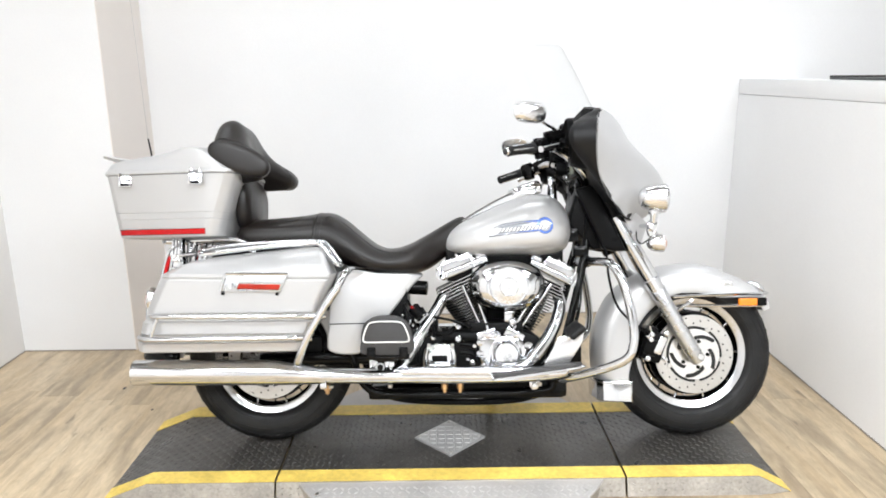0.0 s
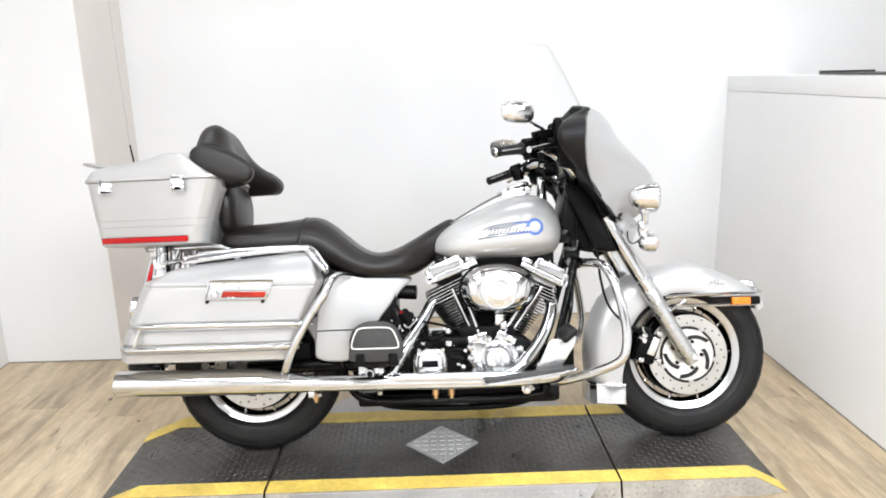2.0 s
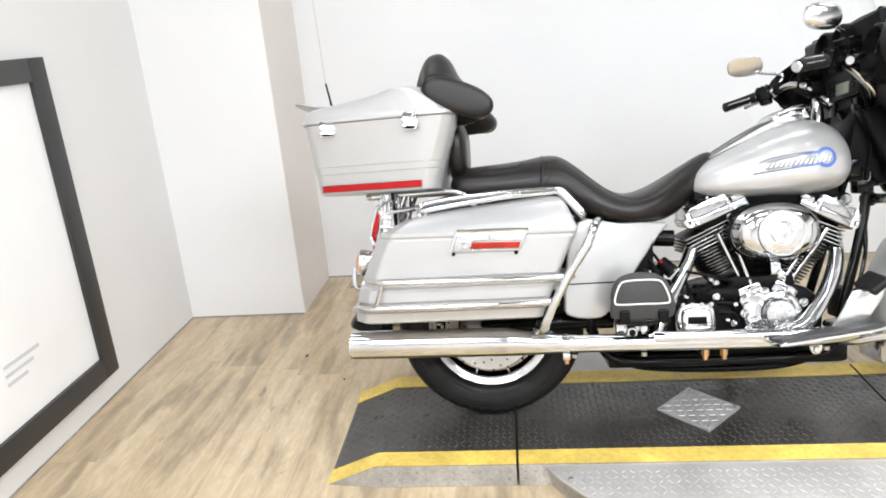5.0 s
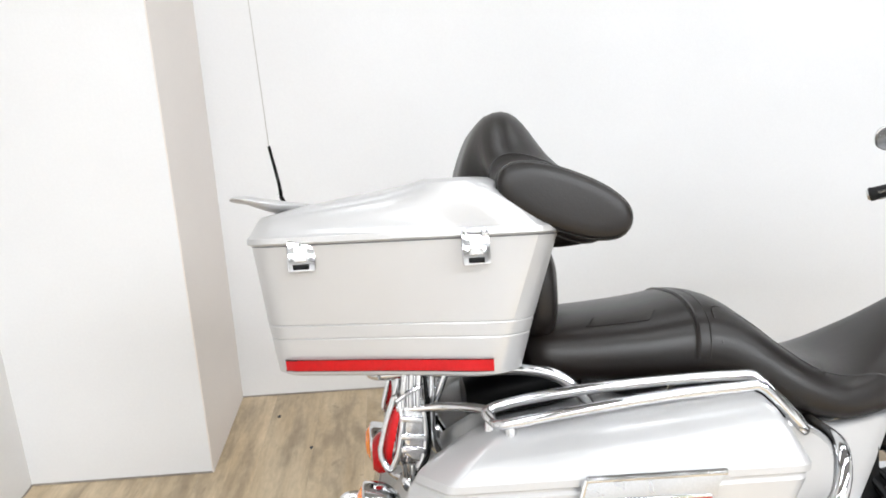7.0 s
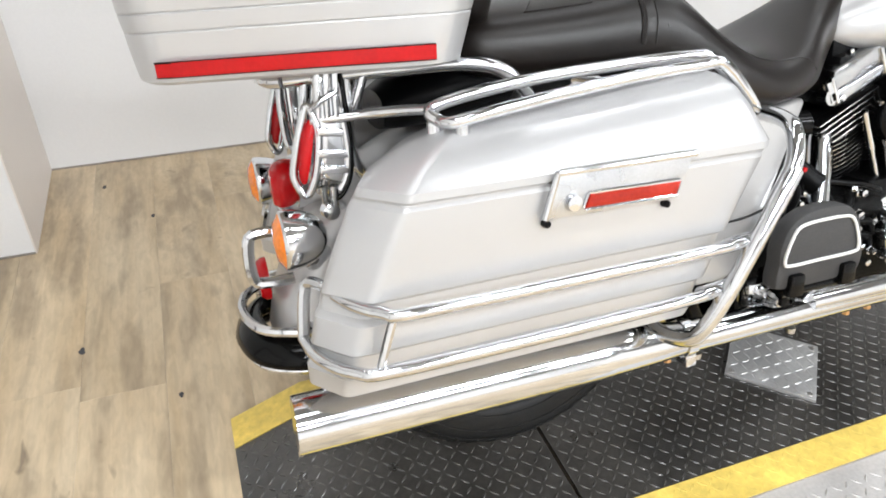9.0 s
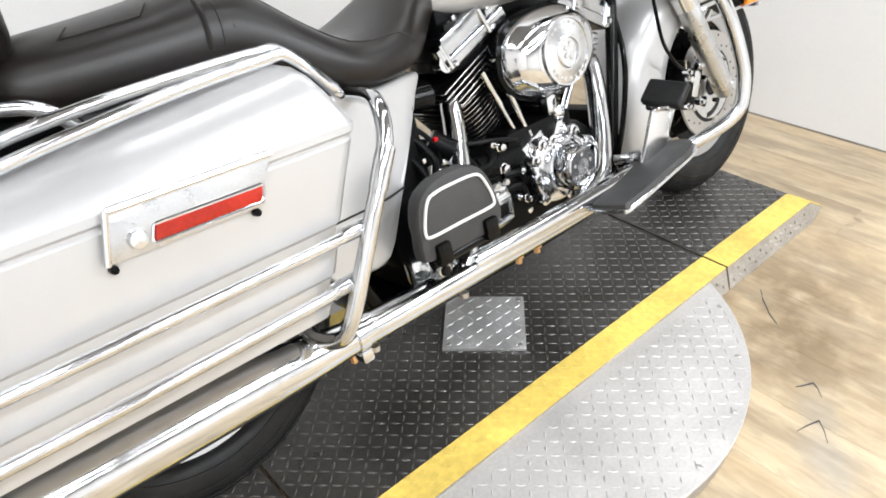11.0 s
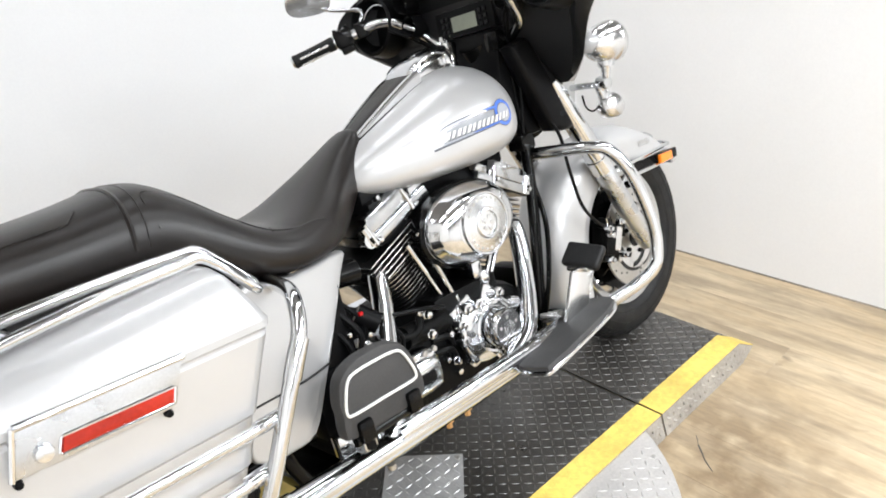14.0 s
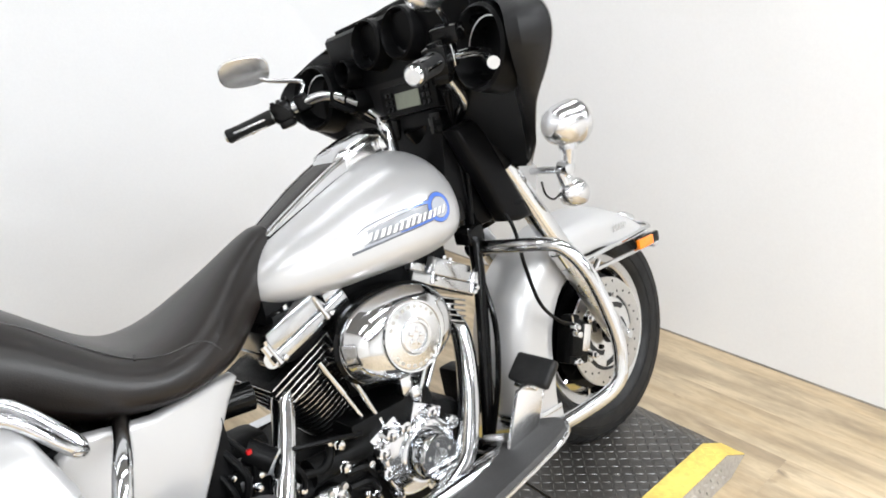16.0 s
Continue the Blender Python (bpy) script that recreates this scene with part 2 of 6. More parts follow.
def lamp_material():
    m = bpy.data.materials.new("lamp_diffuser")
    m.use_nodes = True
    b = m.node_tree.nodes["Principled BSDF"]
    b.inputs["Emission Color"].default_value = (0.97, 0.985, 1.0, 1)
    b.inputs["Emission Strength"].default_value = 3
    return m


def spun_material():
    """Turned chrome, whose fine rings draw each lamp out into a ray."""
    m = bpy.data.materials.new("spun_chrome")
    m.use_nodes = True
    nodes, links = m.node_tree.nodes, m.node_tree.links
    b = nodes["Principled BSDF"]
    b.inputs["Base Color"].default_value = (0.72, 0.73, 0.74, 1)
    b.inputs["Metallic"].default_value, b.inputs["Roughness"].default_value, b.inputs["Anisotropic"].default_value = 1.0, 0.27, 0.75
    grain = nodes.new("ShaderNodeTangent")
    grain.direction_type, grain.axis = "RADIAL", "Y"
    links.new(grain.outputs[0], b.inputs["Tangent"])
    return m


def screen_glass():
    """Thin clear acrylic: see-through, with a faint gloss."""
    m = bpy.data.materials.new("clear_acrylic")
    m.use_nodes = True
    nodes, links = m.node_tree.nodes, m.node_tree.links
    nodes.remove(nodes["Principled BSDF"])
    clear = nodes.new("ShaderNodeBsdfTransparent")
    clear.inputs[0].default_value = (0.994, 0.996, 0.996, 1)
    gloss = nodes.new("ShaderNodeBsdfGlossy")
    gloss.inputs["Roughness"].default_value = 0.03
    mix = nodes.new("ShaderNodeMixShader")
    facing = nodes.new("ShaderNodeLayerWeight")
    facing.inputs["Blend"].default_value = 0.5
    steep = nodes.new("ShaderNodeMath")
    steep.operation = "POWER"
    steep.inputs[1].default_value = 7.0
    links.new(facing.outputs["Facing"], steep.inputs[0])
    gain = nodes.new("ShaderNodeMath")
    gain.operation = "MULTIPLY_ADD"
    gain.inputs[1].default_value, gain.inputs[2].default_value = 0.3, 0.004
    links.new(steep.outputs[0], gain.inputs[0])
    links.new(gain.outputs[0], mix.inputs[0])
    gloss.inputs["Color"].default_value = (0.7, 0.7, 0.7, 1)
    links.new(clear.outputs[0], mix.inputs[1])
    links.new(gloss.outputs[0], mix.inputs[2])
    links.new(mix.outputs[0], nodes["Material Output"].inputs[0])
    return m


def plank_material():
    """Pale oak vinyl: long grain, mottled brown streaks, a tone of its own for each plank."""
    m = bpy.data.materials.new("oak_plank")
    m.use_nodes = True
    nodes, links = m.node_tree.nodes, m.node_tree.links
    b = nodes["Principled BSDF"]
    b.inputs["Roughness"].default_value = 0.34
    where, info = nodes.new("ShaderNodeTexCoord"), nodes.new("ShaderNodeObjectInfo")
    shift = nodes.new("ShaderNodeVectorMath")
    shift.operation = "MULTIPLY_ADD"
    shift.inputs[1].default_value = (1, 1, 1)
    apart = nodes.new("ShaderNodeVectorMath")
    apart.operation = "SCALE"
    apart.inputs[0].default_value = (13.0, 37.0, 5.0)
    links.new(info.outputs["Random"], apart.inputs["Scale"])
    links.new(where.outputs["Object"], shift.inputs[0])
    links.new(apart.outputs[0], shift.inputs[2])

    def streak(sx, sy, size, detail, distortion=0.0):
        k = nodes.new("ShaderNodeMapping")
        k.inputs["Scale"].default_value = (sx, sy, 1)
        links.new(shift.outputs[0], k.inputs[0])
        t = nodes.new("ShaderNodeTexNoise")
        t.inputs["Scale"].default_value, t.inputs["Detail"].default_value, t.inputs["Distortion"].default_value = size, detail, distortion
        links.new(k.outputs[0], t.inputs["Vector"])
        return t.outputs["Fac"]

    broad = streak(9.0, 1.0, 1.7, 6, 0.2)
    smoke = streak(5.0, 1.0, 2.6, 7, 0.25)
    fine = streak(60, 3.0, 1.5, 6, 0.4)
    knot = streak(2.2, 1.0, 7.0, 3, 0.6)
    grit = streak(7.0, 2.2, 9.0, 7, 0.6)

    def ranged(value, f0, f1, t0, t1):
        r = nodes.new("ShaderNodeMapRange")
        for slot, v in (("From Min", f0), ("From Max", f1), ("To Min", t0), ("To Max", t1)):
            r.inputs[slot].default_value = v
        links.new(value, r.inputs["Value"])
        return r.outputs[0]

    def times(a, b):
        x = nodes.new("ShaderNodeMath")
        x.operation = "MULTIPLY"
        links.new(a, x.inputs[0])
        links.new(b, x.inputs[1])
        return x.outputs[0]

    def blend(fac, a, b):
        x = nodes.new("ShaderNodeMix")
        x.data_type = "RGBA"
        links.new(fac, x.inputs["Factor"])
        links.new(a, x.inputs[6])
        x.inputs[7].default_value = b
        return x.outputs[2]

    ramp = nodes.new("ShaderNodeValToRGB")
    ramp.color_ramp.elements[0].position, ramp.color_ramp.elements[0].color = 0.3, (0.435, 0.327, 0.200, 1)
    ramp.color_ramp.elements[1].position, ramp.color_ramp.elements[1].color = 0.66, (0.58, 0.468, 0.318, 1)
    links.new(broad, ramp.inputs[0])
    tone = blend(ranged(smoke, 0.47, 0.63, 0.0, 0.8), ramp.outputs[0], (0.29, 0.223, 0.148, 1))
    tone = blend(ranged(knot, 0.68, 0.78, 0.0, 0.7), tone, (0.15, 0.11, 0.075, 1))
    # mottled ellipses beside the turntable turn browner; two small ones are greyed by wear
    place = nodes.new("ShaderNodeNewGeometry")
    for x, y, rx, ry, strength, patch_tone in ((0.47, -0.58, 0.38, 0.36, 0.95, (0.215, 0.15, 0.085, 1)), (0.85, -0.35, 0.42, 0.3, 0.5, (0.25, 0.185, 0.115, 1)), (0.225, -0.785, 0.07, 0.055, 0.7, (0.36, 0.32, 0.265, 1)), (0.08, -0.87, 0.15, 0.075, 0.7, (0.36, 0.32, 0.265, 1))):
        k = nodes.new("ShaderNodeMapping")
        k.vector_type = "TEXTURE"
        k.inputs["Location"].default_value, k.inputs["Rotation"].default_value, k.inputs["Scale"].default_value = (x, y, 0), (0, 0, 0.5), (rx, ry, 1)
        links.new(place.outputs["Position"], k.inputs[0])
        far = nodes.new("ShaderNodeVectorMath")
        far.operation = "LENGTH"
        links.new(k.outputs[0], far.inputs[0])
        patch_noise = nodes.new("ShaderNodeTexNoise")
        patch_noise.inputs["Scale"].default_value, patch_noise.inputs["Detail"].default_value = 9.0, 6
        links.new(place.outputs["Position"], patch_noise.inputs["Vector"])
        tone = blend(times(ranged(far.outputs["Value"], 0.35, 1.15, strength, 0.0), ranged(patch_noise.outputs["Fac"], 0.38, 0.58, 0.2, 1.0)), tone, patch_tone)
    s = nodes.new("ShaderNodeVectorMath")
    s.operation = "SCALE"
    links.new(tone, s.inputs[0])
    links.new(times(times(ranged(fine, 0.3, 0.7, 0.93, 1.06), ranged(grit, 0.34, 0.62, 0.9, 1.05)), ranged(info.outputs["Random"], 0.0, 1.0, 0.9, 1.08)), s.inputs["Scale"])
    links.new(s.outputs[0], b.inputs["Base Color"])
    k = nodes.new("ShaderNodeBump")
    k.inputs["Strength"].default_value, k.inputs["Distance"].default_value = 0.15, 0.001
    links.new(fine, k.inputs["Height"])
    links.new(k.outputs[0], b.inputs["Normal"])
    return m


DIFFUSER, ACRYLIC, OAK, SPUN = lamp_material(), screen_glass(), plank_material(), spun_material()

# ---- the room ----
WX0, WX1, WY1, WYB, CEIL = -2.37, 1.52, 1.465, -6.0, 2.9
COLY, COLX = 0.95, -1.785
FARX = 4.2
T = 0.12


def slab(x0, x1, y0, y1, z0, z1, bevel=0.0):
    return box(((x0 + x1) / 2, (y0 + y1) / 2, (z0 + z1) / 2), (x1 - x0, y1 - y0, z1 - z0), bevel)


floor = solid("floor", slab(WX0 - T, FARX + T, WYB - T, WY1 + T, -0.1, -0.004), PATCH, "pale oak vinyl plank floor, scuffed in places", "floor", kind="structure")
solid("wall_back", slab(COLX, FARX + T, WY1, WY1 + T, -0.004, CEIL), WALL, "plain matt white painted back wall", "wall", kind="structure")
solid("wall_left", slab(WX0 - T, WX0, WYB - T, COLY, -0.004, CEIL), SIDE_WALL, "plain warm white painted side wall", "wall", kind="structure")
solid("wall_column", slab(WX0 - T, COLX - 0.0005, COLY, WY1 + T, -0.004, CEIL), WALL, "white boxed-out column in the room corner", "wall", kind="structure")
# thin sheet that makes this side of the column darker and warmer than its front
solid("wall_column_side", slab(COLX - 0.0005, COLX + 0.004, COLY + 0.001, WY1 - 0.0005, -0.004, CEIL), COLUMN_SIDE, "pale beige sheet over the side of the boxed column", "wall", kind="structure")
solid("wall_right", slab(WX1, WX1 + 0.14, -4.6, WY1 - 0.0005, -0.004, 1.285), WALL, "white painted half-height partition wall", "wall", kind="structure")
solid("trim", slab(WX1 - 0.001, WX1 + 0.34, -4.62, WY1 - 0.001, 1.287, 1.368, 0.004), WALL, "white ledge capping the half-height wall", "trim", kind="structure")
# unseen shell that closes the room; its tones are set for bounce and reflections
solid("wall_far", slab(FARX, FARX + T, WYB - T, WY1, -0.004, CEIL), ROOM_WALL, "unseen grey wall closing the room beyond the partition", "wall", kind="structure")
solid("wall_behind", slab(WX0 - T, FARX + T, WYB - T, WYB, -0.004, CEIL), WALL, "unseen white wall added to brighten the side reflections", "wall", kind="structure")
solid("ceiling", slab(WX0 - T, FARX + T, WYB - T, WY1 + T, CEIL + 0.002, CEIL + 0.1), CEILING, "unseen grey ceiling, kept dark for contrast in the chrome", "ceiling", kind="structure")

DARK_JOINT = surface("grimy_floor_joint", (0.30, 0.27, 0.24), 0.7, grain=0.2, grain_size=60, stain=0.3, stain_size=5)
solid("baseboard", join(slab(COLX + 0.005, WX1 - 0.001, WY1 - 0.003, WY1 - 0.0004, 0.0, 0.006), slab(WX1 - 0.003, WX1 - 0.0004, -4.6, WY1 - 0.003, 0.0, 0.006), slab(WX0 + 0.0004, WX0 + 0.003, -3.0, COLY - 0.003, 0.0, 0.006), slab(WX0 + 0.003, COLX, COLY - 0.003, COLY - 0.0004, 0.0, 0.006)), DARK_JOINT, "thin grimy joint between walls and floor", "baseboard", kind="structure")
solid("ledge_tray", join(slab(1.56, 1.80, -0.55, 0.62, 1.3705, 1.379, 0.003), slab(1.56, 1.80, -0.55, -0.53, 1.379, 1.388, 0.002), slab(1.56, 1.80, 0.60, 0.62, 1.379, 1.388, 0.002)), FRAME_BLACK, "flat dark tray lying on the white ledge", "tray")

# ceiling lamps
for i, (x, y) in enumerate(LAMPS):
    if i == 0:
        first = lamp = thing("ceiling_light", "long narrow white ceiling light, lit", "ceiling light", pose(x, y, CEIL), "ceiling lights")
        part("frame", join(box((0, 0.125, -0.02), (1.24, 0.03, 0.04), 0.003), box((0, -0.125, -0.02), (1.24, 0.03, 0.04), 0.003),
                           box((0.61, 0, -0.02), (0.02, 0.22, 0.04), 0.003), box((-0.61, 0, -0.02), (0.02, 0.22, 0.04), 0.003)), CEILING, lamp)
        part("diffuser", box((0, 0, -0.012), (1.195, 0.215, 0.012), 0.002), DIFFUSER, lamp, "glowing white diffuser")
    else:
        lamp = copy_thing(first, pose(x, y, CEIL))
    light = bpy.data.lights.new("lamp", "AREA")
    light.shape, light.size, light.size_y, light.energy = "RECTANGLE", 1.18, 0.20, LAMP_WATTS[y] * (1.45 if x > 1 else 0.9 if x < -1 else 1.0)
    light.color = (0.914, 0.956, 1.0)
    new("lamp", light).matrix_basis = pose(x, y, CEIL - 0.03)

# framed white board on the left wall
board = thing("framed_board", "large white board in a black frame hung on the wall", "board", pose(WX0 + 0.003, 0, 0))
for name, y0, y1, z0, z1 in (("frame_side", 0.115, 0.205, 0.11, 1.335), ("frame_side", -1.185, -1.095, 0.11, 1.335), ("frame_bottom", -1.095, 0.115, 0.11, 0.195), ("frame_top", -1.095, 0.115, 1.255, 1.335)):
    part(name, slab(0, 0.03, y0, y1, z0, z1, 0.004), FRAME_BLACK, board)
part("panel", slab(0.002, 0.014, -1.1, 0.12, 0.19, 1.26), BOARD, board, "blank glossy white panel")
for k in range(3):
    part("caption_bar", slab(0.0145, 0.0165, -0.36, -0.18 - 0.04 * k, 0.40 - 0.03 * k, 0.412 - 0.03 * k), GREY_INK, board, "faint grey line of print")

# ---- platform and turntable ----
PZ = 0.062
PX0, PX1, PY0, PY1 = -1.18, 0.914, -0.42, 0.145


def treads(points, z=0.0, length=0.022, width=0.0062, height=0.0017):
    """Raised lozenges. Points: x, y, z, turn in degrees, slope along x."""
    vs, fs = [], []
    for x, y, z, turn, slope in points:
        c, s = math.cos(radians(turn)), math.sin(radians(turn))
        n = len(vs)
        for a, b, h in ((-length / 2, 0, 0), (0, -width / 2, 0), (length / 2, 0, 0), (0, width / 2, 0), (-length * 0.28, 0, height), (length * 0.28, 0, height)):
            dx, dy = a * c - b * s, a * s + b * c
            vs.append((x + dx, y + dy, z + h + dx * slope))
        fs += [(n, n + 1, n + 4), (n + 1, n + 5, n + 4), (n + 1, n + 2, n + 5), (n + 2, n + 3, n + 5), (n + 3, n + 4, n + 5), (n + 3, n, n + 4)]
    return vs, fs


def tread_grid(x0, x1, y0, y1, pitch, keep=lambda x, y: True):
    out = []
    for i in range(int((x1 - x0) / pitch)):
        for j in range(int((y1 - y0) / pitch)):
            x, y = x0 + (i + 0.5) * pitch, y0 + (j + 0.5) * pitch
            if keep(x, y):
                out.append((x, y, 45 if (i + j) % 2 else -45))
    return out


platform = thing("motorcycle_platform", "low black tread-plate platform with yellow safety edges", "platform")
SEAMS = (-0.742, 0.457)
Y_IN0, Y_IN1 = -0.35, 0.062
SLOPE0, SLOPE1 = PZ / (PX0 + 1.335), PZ / (1.03 - PX1)


def deck_z(x):
    if x < PX0:
        return PZ - (PX0 - x) * SLOPE0
    if x > PX1:
        return PZ - (x - PX1) * SLOPE1
    return PZ


def strip(x0, x1, y0, y1, lift, thick=0.004):
    """A sheet over the deck that follows its ramps."""
    xs = sorted({x0, x1, *[x for x in (PX0, PX1) if x0 < x < x1]})
    rings = [[(x, y0, deck_z(x) + lift - thick), (x, y1, deck_z(x) + lift - thick), (x, y1, deck_z(x) + lift), (x, y0, deck_z(x) + lift)] for x in xs]
    return loft(rings)


for x0, x1 in ((-1.335, SEAMS[0] - 0.004), (SEAMS[0] + 0.004, SEAMS[1] - 0.004), (SEAMS[1] + 0.004, 1.03)):
    deck = part("deck_section", strip(x0, x1, PY0, PY1, 0), TREAD, platform, "dark diamond tread plate")
    part("yellow_strip", strip(x0, x1, PY0, Y_IN0, 0.003, 0.0025), YELLOW, deck, "yellow painted safety strip")
    part("yellow_strip", strip(x0, x1, Y_IN1, PY1, 0.003, 0.0025), YELLOW, deck, "yellow painted safety strip")
    for ya, yb in ((PY0, PY0 - 0.02), (PY1, PY1 + 0.02)):
        xs = sorted({x0, x1, *[x for x in (PX0, PX1) if x0 < x < x1]})
        d = 0.004 if yb > ya else -0.004
        part("skirt", loft([[(x, ya, deck_z(x) - 0.001), (x, ya + (yb - ya) * deck_z(x) / PZ, 0.001), (x, ya + (yb - ya) * deck_z(x) / PZ - d, 0.001), (x, ya - d, deck_z(x) - 0.005)] for x in xs]), SKIRT, platform, "scuffed sloping tread-plate skirt")
    pts = [(x, y, deck_z(x), w, 0 if PX0 < x < PX1 else (SLOPE0 if x < 0 else -SLOPE1)) for x, y, w in tread_grid(x0 + 0.004, x1 - 0.004, Y_IN0, Y_IN1, 0.0215)]
    part("tread", treads(pts), TREAD, platform, "raised diamond treads", kind="stuff")
    pts = [(x, y, deck_z(x) + 0.003, w, 0 if PX0 < x < PX1 else (SLOPE0 if x < 0 else -SLOPE1)) for x, y, w in tread_grid(x0 + 0.004, x1 - 0.004, PY0, Y_IN0, 0.0215) + tread_grid(x0 + 0.004, x1 - 0.004, Y_IN1, PY1, 0.0215)]
    part("tread", treads(pts, height=0.001), YELLOW, platform, "yellow painted treads", kind="stuff")
    pts = [(x, PY0 - 0.001 - 0.02 * k / 3, deck_z(x) * (1 - k / 3) + 0.001, 45 if (k + int(x * 40)) % 2 else -45, 0) for k in (1, 2) for x in np.arange(max(x0, PX0) + 0.02, min(x1, PX1) - 0.02, 0.028)]
    part("tread", treads(pts, length=0.02, height=0.003), SKIRT, platform, "scuffed treads of the skirt", kind="stuff")

turntable = thing("turntable", "round bright tread-plate turntable under the platform", "turntable", pose(-0.141, -0.139, 0))
part("disc", lathe([(0.0, 0.048), (0.586, 0.048), (0.592, 0.050), (0.592, 0.0555), (0.590, 0.0575), (0.0, 0.0575)], axis="z", n=96), BRIGHT_TREAD, turntable)
part("drum", lathe([(0.585, 0.0), (0.585, 0.048)], axis="z", n=64), SKIRT, turntable, "scuffed grey rim under the disc")
pts = [(x, y, 0.0575, w, 0) for x, y, w in tread_grid(-0.6, 0.6, -0.6, -0.30, 0.0245, lambda x, y: math.hypot(x, y) < 0.575)]
part("tread", treads(pts, height=0.0016), BRIGHT_TREAD, turntable, "raised diamond treads", kind="stuff")
for k in range(9):
    w = radians(200 + 17.5 * k)
    part("screw", lathe([(0.007, 0.057), (0.007, 0.0590), (0.004, 0.0600)], (0.565 * math.cos(w), 0.57 * math.sin(w), 0), "z", 10), STEEL, turntable)

cover = thing("cover_plate", "square bright tread plate screwed onto the platform", "plate", pose(-0.141, -0.139, PZ, 0, 0, 45))
part("plate", box((0, 0, 0.0045), (0.19, 0.19, 0.008), 0.0015), COVER_TREAD, cover)
pts = [(x, y, 0.0085, w, 0) for x, y, w in tread_grid(-0.09, 0.09, -0.09, 0.09, 0.0225)]
part("tread", treads(pts, length=0.024), COVER_TREAD, cover, "raised diamond treads", kind="stuff")
for x in (-0.082, 0.082):
    for y in (-0.082, 0.082):
        part("screw", lathe([(0.006, 0.008), (0.006, 0.0105), (0.003, 0.012)], (x, y, 0), "z", 10), STEEL, cover)

# ---- motorcycle: x forward, y to its left, z up from the line of contact; it leans on its stand ----
LEAN = 14.5
bike = thing("motorcycle", "silver touring motorcycle with chrome engine, saddlebags, trunk, on its stand", "motorcycle", pose(0, -0.12, PZ + 0.002, -LEAN, 0, 0))
FX, RX, WZ, WR = 0.77, -0.812, 0.313, 0.313


def wheel(name, cx, tyre_half):
    c = (cx, 0, WZ)
    hub = part(name, lathe([(0.03, -0.085), (0.045, -0.08), (0.05, -0.05), (0.032, -0.035), (0.032, 0.035), (0.05, 0.05), (0.045, 0.08), (0.03, 0.085)], c, n=28), GLOSS_BLACK, bike, "laced wheel with a bright rim and black tyre")
    h = tyre_half
    prof = [(0.205, -0.042), (0.222, -h * 0.92), (0.25, -h), (0.278, -h * 0.95), (0.298, -h * 0.72), (0.309, -h * 0.4), (WR, 0)]
    prof = prof + [(r, -q) for r, q in reversed(prof[:-1])]
    part("tyre", lathe(spline(prof, 3), c, n=72, hollow=True), RUBBER, hub, "black road tyre")
    for s in (-1, 1):
        for r, q in ((0.232, 0.975), (0.262, 1.0), (0.284, 0.93)):
            part("sidewall_ring", tube([(cx + r * math.sin(2 * math.pi * k / 48), s * h * q, WZ + r * math.cos(2 * math.pi * k / 48)) for k in range(48)], 0.0014, 6, 1, loop=True), RUBBER, hub)
    blocks = []
    for k in range(44):
        for s in (-1, 1):
            w = 2 * math.pi * (k + (0.5 if s > 0 else 0)) / 44
            blocks.append(moved(box((0, s * h * 0.66, 0.2972), (0.012, h * 0.46, 0.006), 0.0015, pose(0, 0, 0, -s * 34, 0, s * 24), 1), Matrix.Translation(c) @ pose(0, 0, 0, 0, math.degrees(w), 0)))
    part("tread_blocks", join(*blocks), RUBBER, hub, kind="stuff")
    flange = [(0.178, -0.03), (0.182, -0.042), (0.189, -0.0455), (0.2005, -0.0475), (0.2065, -0.0495), (0.2095, -0.047), (0.208, -0.042), (0.192, -0.034), (0.186, -0.02)]
    part("rim", lathe(flange + [(r, -q) for r, q in reversed(flange)], c, n=80, hollow=True), RIM, hub, "bright polished rim")
    part("rim_barrel", lathe([(0.1825, -0.03), (0.176, -0.022), (0.172, 0), (0.176, 0.022), (0.1825, 0.03)], c, n=56, hollow=True), GLOSS_BLACK, hub)
    part("wheel_web", join(ring_plate(c, 0.045, 0.158, -0.034, -0.028), ring_plate(c, 0.045, 0.158, 0.028, 0.034)), GLOSS_BLACK, hub, "gloss black wheel web")
    for k in range(20):
        w = 2 * math.pi * k / 20
        s = -1 if k % 2 else 1
        v = w + s * 0.28
        part("spoke", tube([(cx + 0.042 * math.sin(v), s * 0.05, WZ + 0.042 * math.cos(v)), (cx + 0.183 * math.sin(w), s * 0.024, WZ + 0.183 * math.cos(w))], [0.0035, 0.0028], 6, 1), GLOSS_BLACK, hub)
        part("spoke_nipple", tube([(cx + 0.163 * math.sin(w), s * 0.026, WZ + 0.163 * math.cos(w)), (cx + 0.182 * math.sin(w), s * 0.0245, WZ + 0.182 * math.cos(w))], 0.0042, 6, 1), CHROME, hub)
    return hub


def ring_plate(c, r0, r1, y0, y1, n=64):
    rings = []
    for r, y in ((r0, y0), (r1, y0), (r1, y1), (r0, y1)):
        rings.append([(c[0] + r * math.sin(2 * math.pi * k / n), y, c[2] + r * math.cos(2 * math.pi * k / n)) for k in range(n)])
    return loft(rings, loop=True)


def arc_slot(c, r0, r1, a0, a1, width, y, thick):
    """A swirl-shaped arm or slot from one radius to another."""
    ring = []
    pts = [(r0 + (r1 - r0) * t, radians(a0 + (a1 - a0) * t)) for t in np.linspace(0, 1, 9)]
    rings = []
    for r, a in pts:
        s, k = math.sin(a), math.cos(a)
        x, z = c[0] + r * s, c[2] + r * k
        nx, nz = s, k
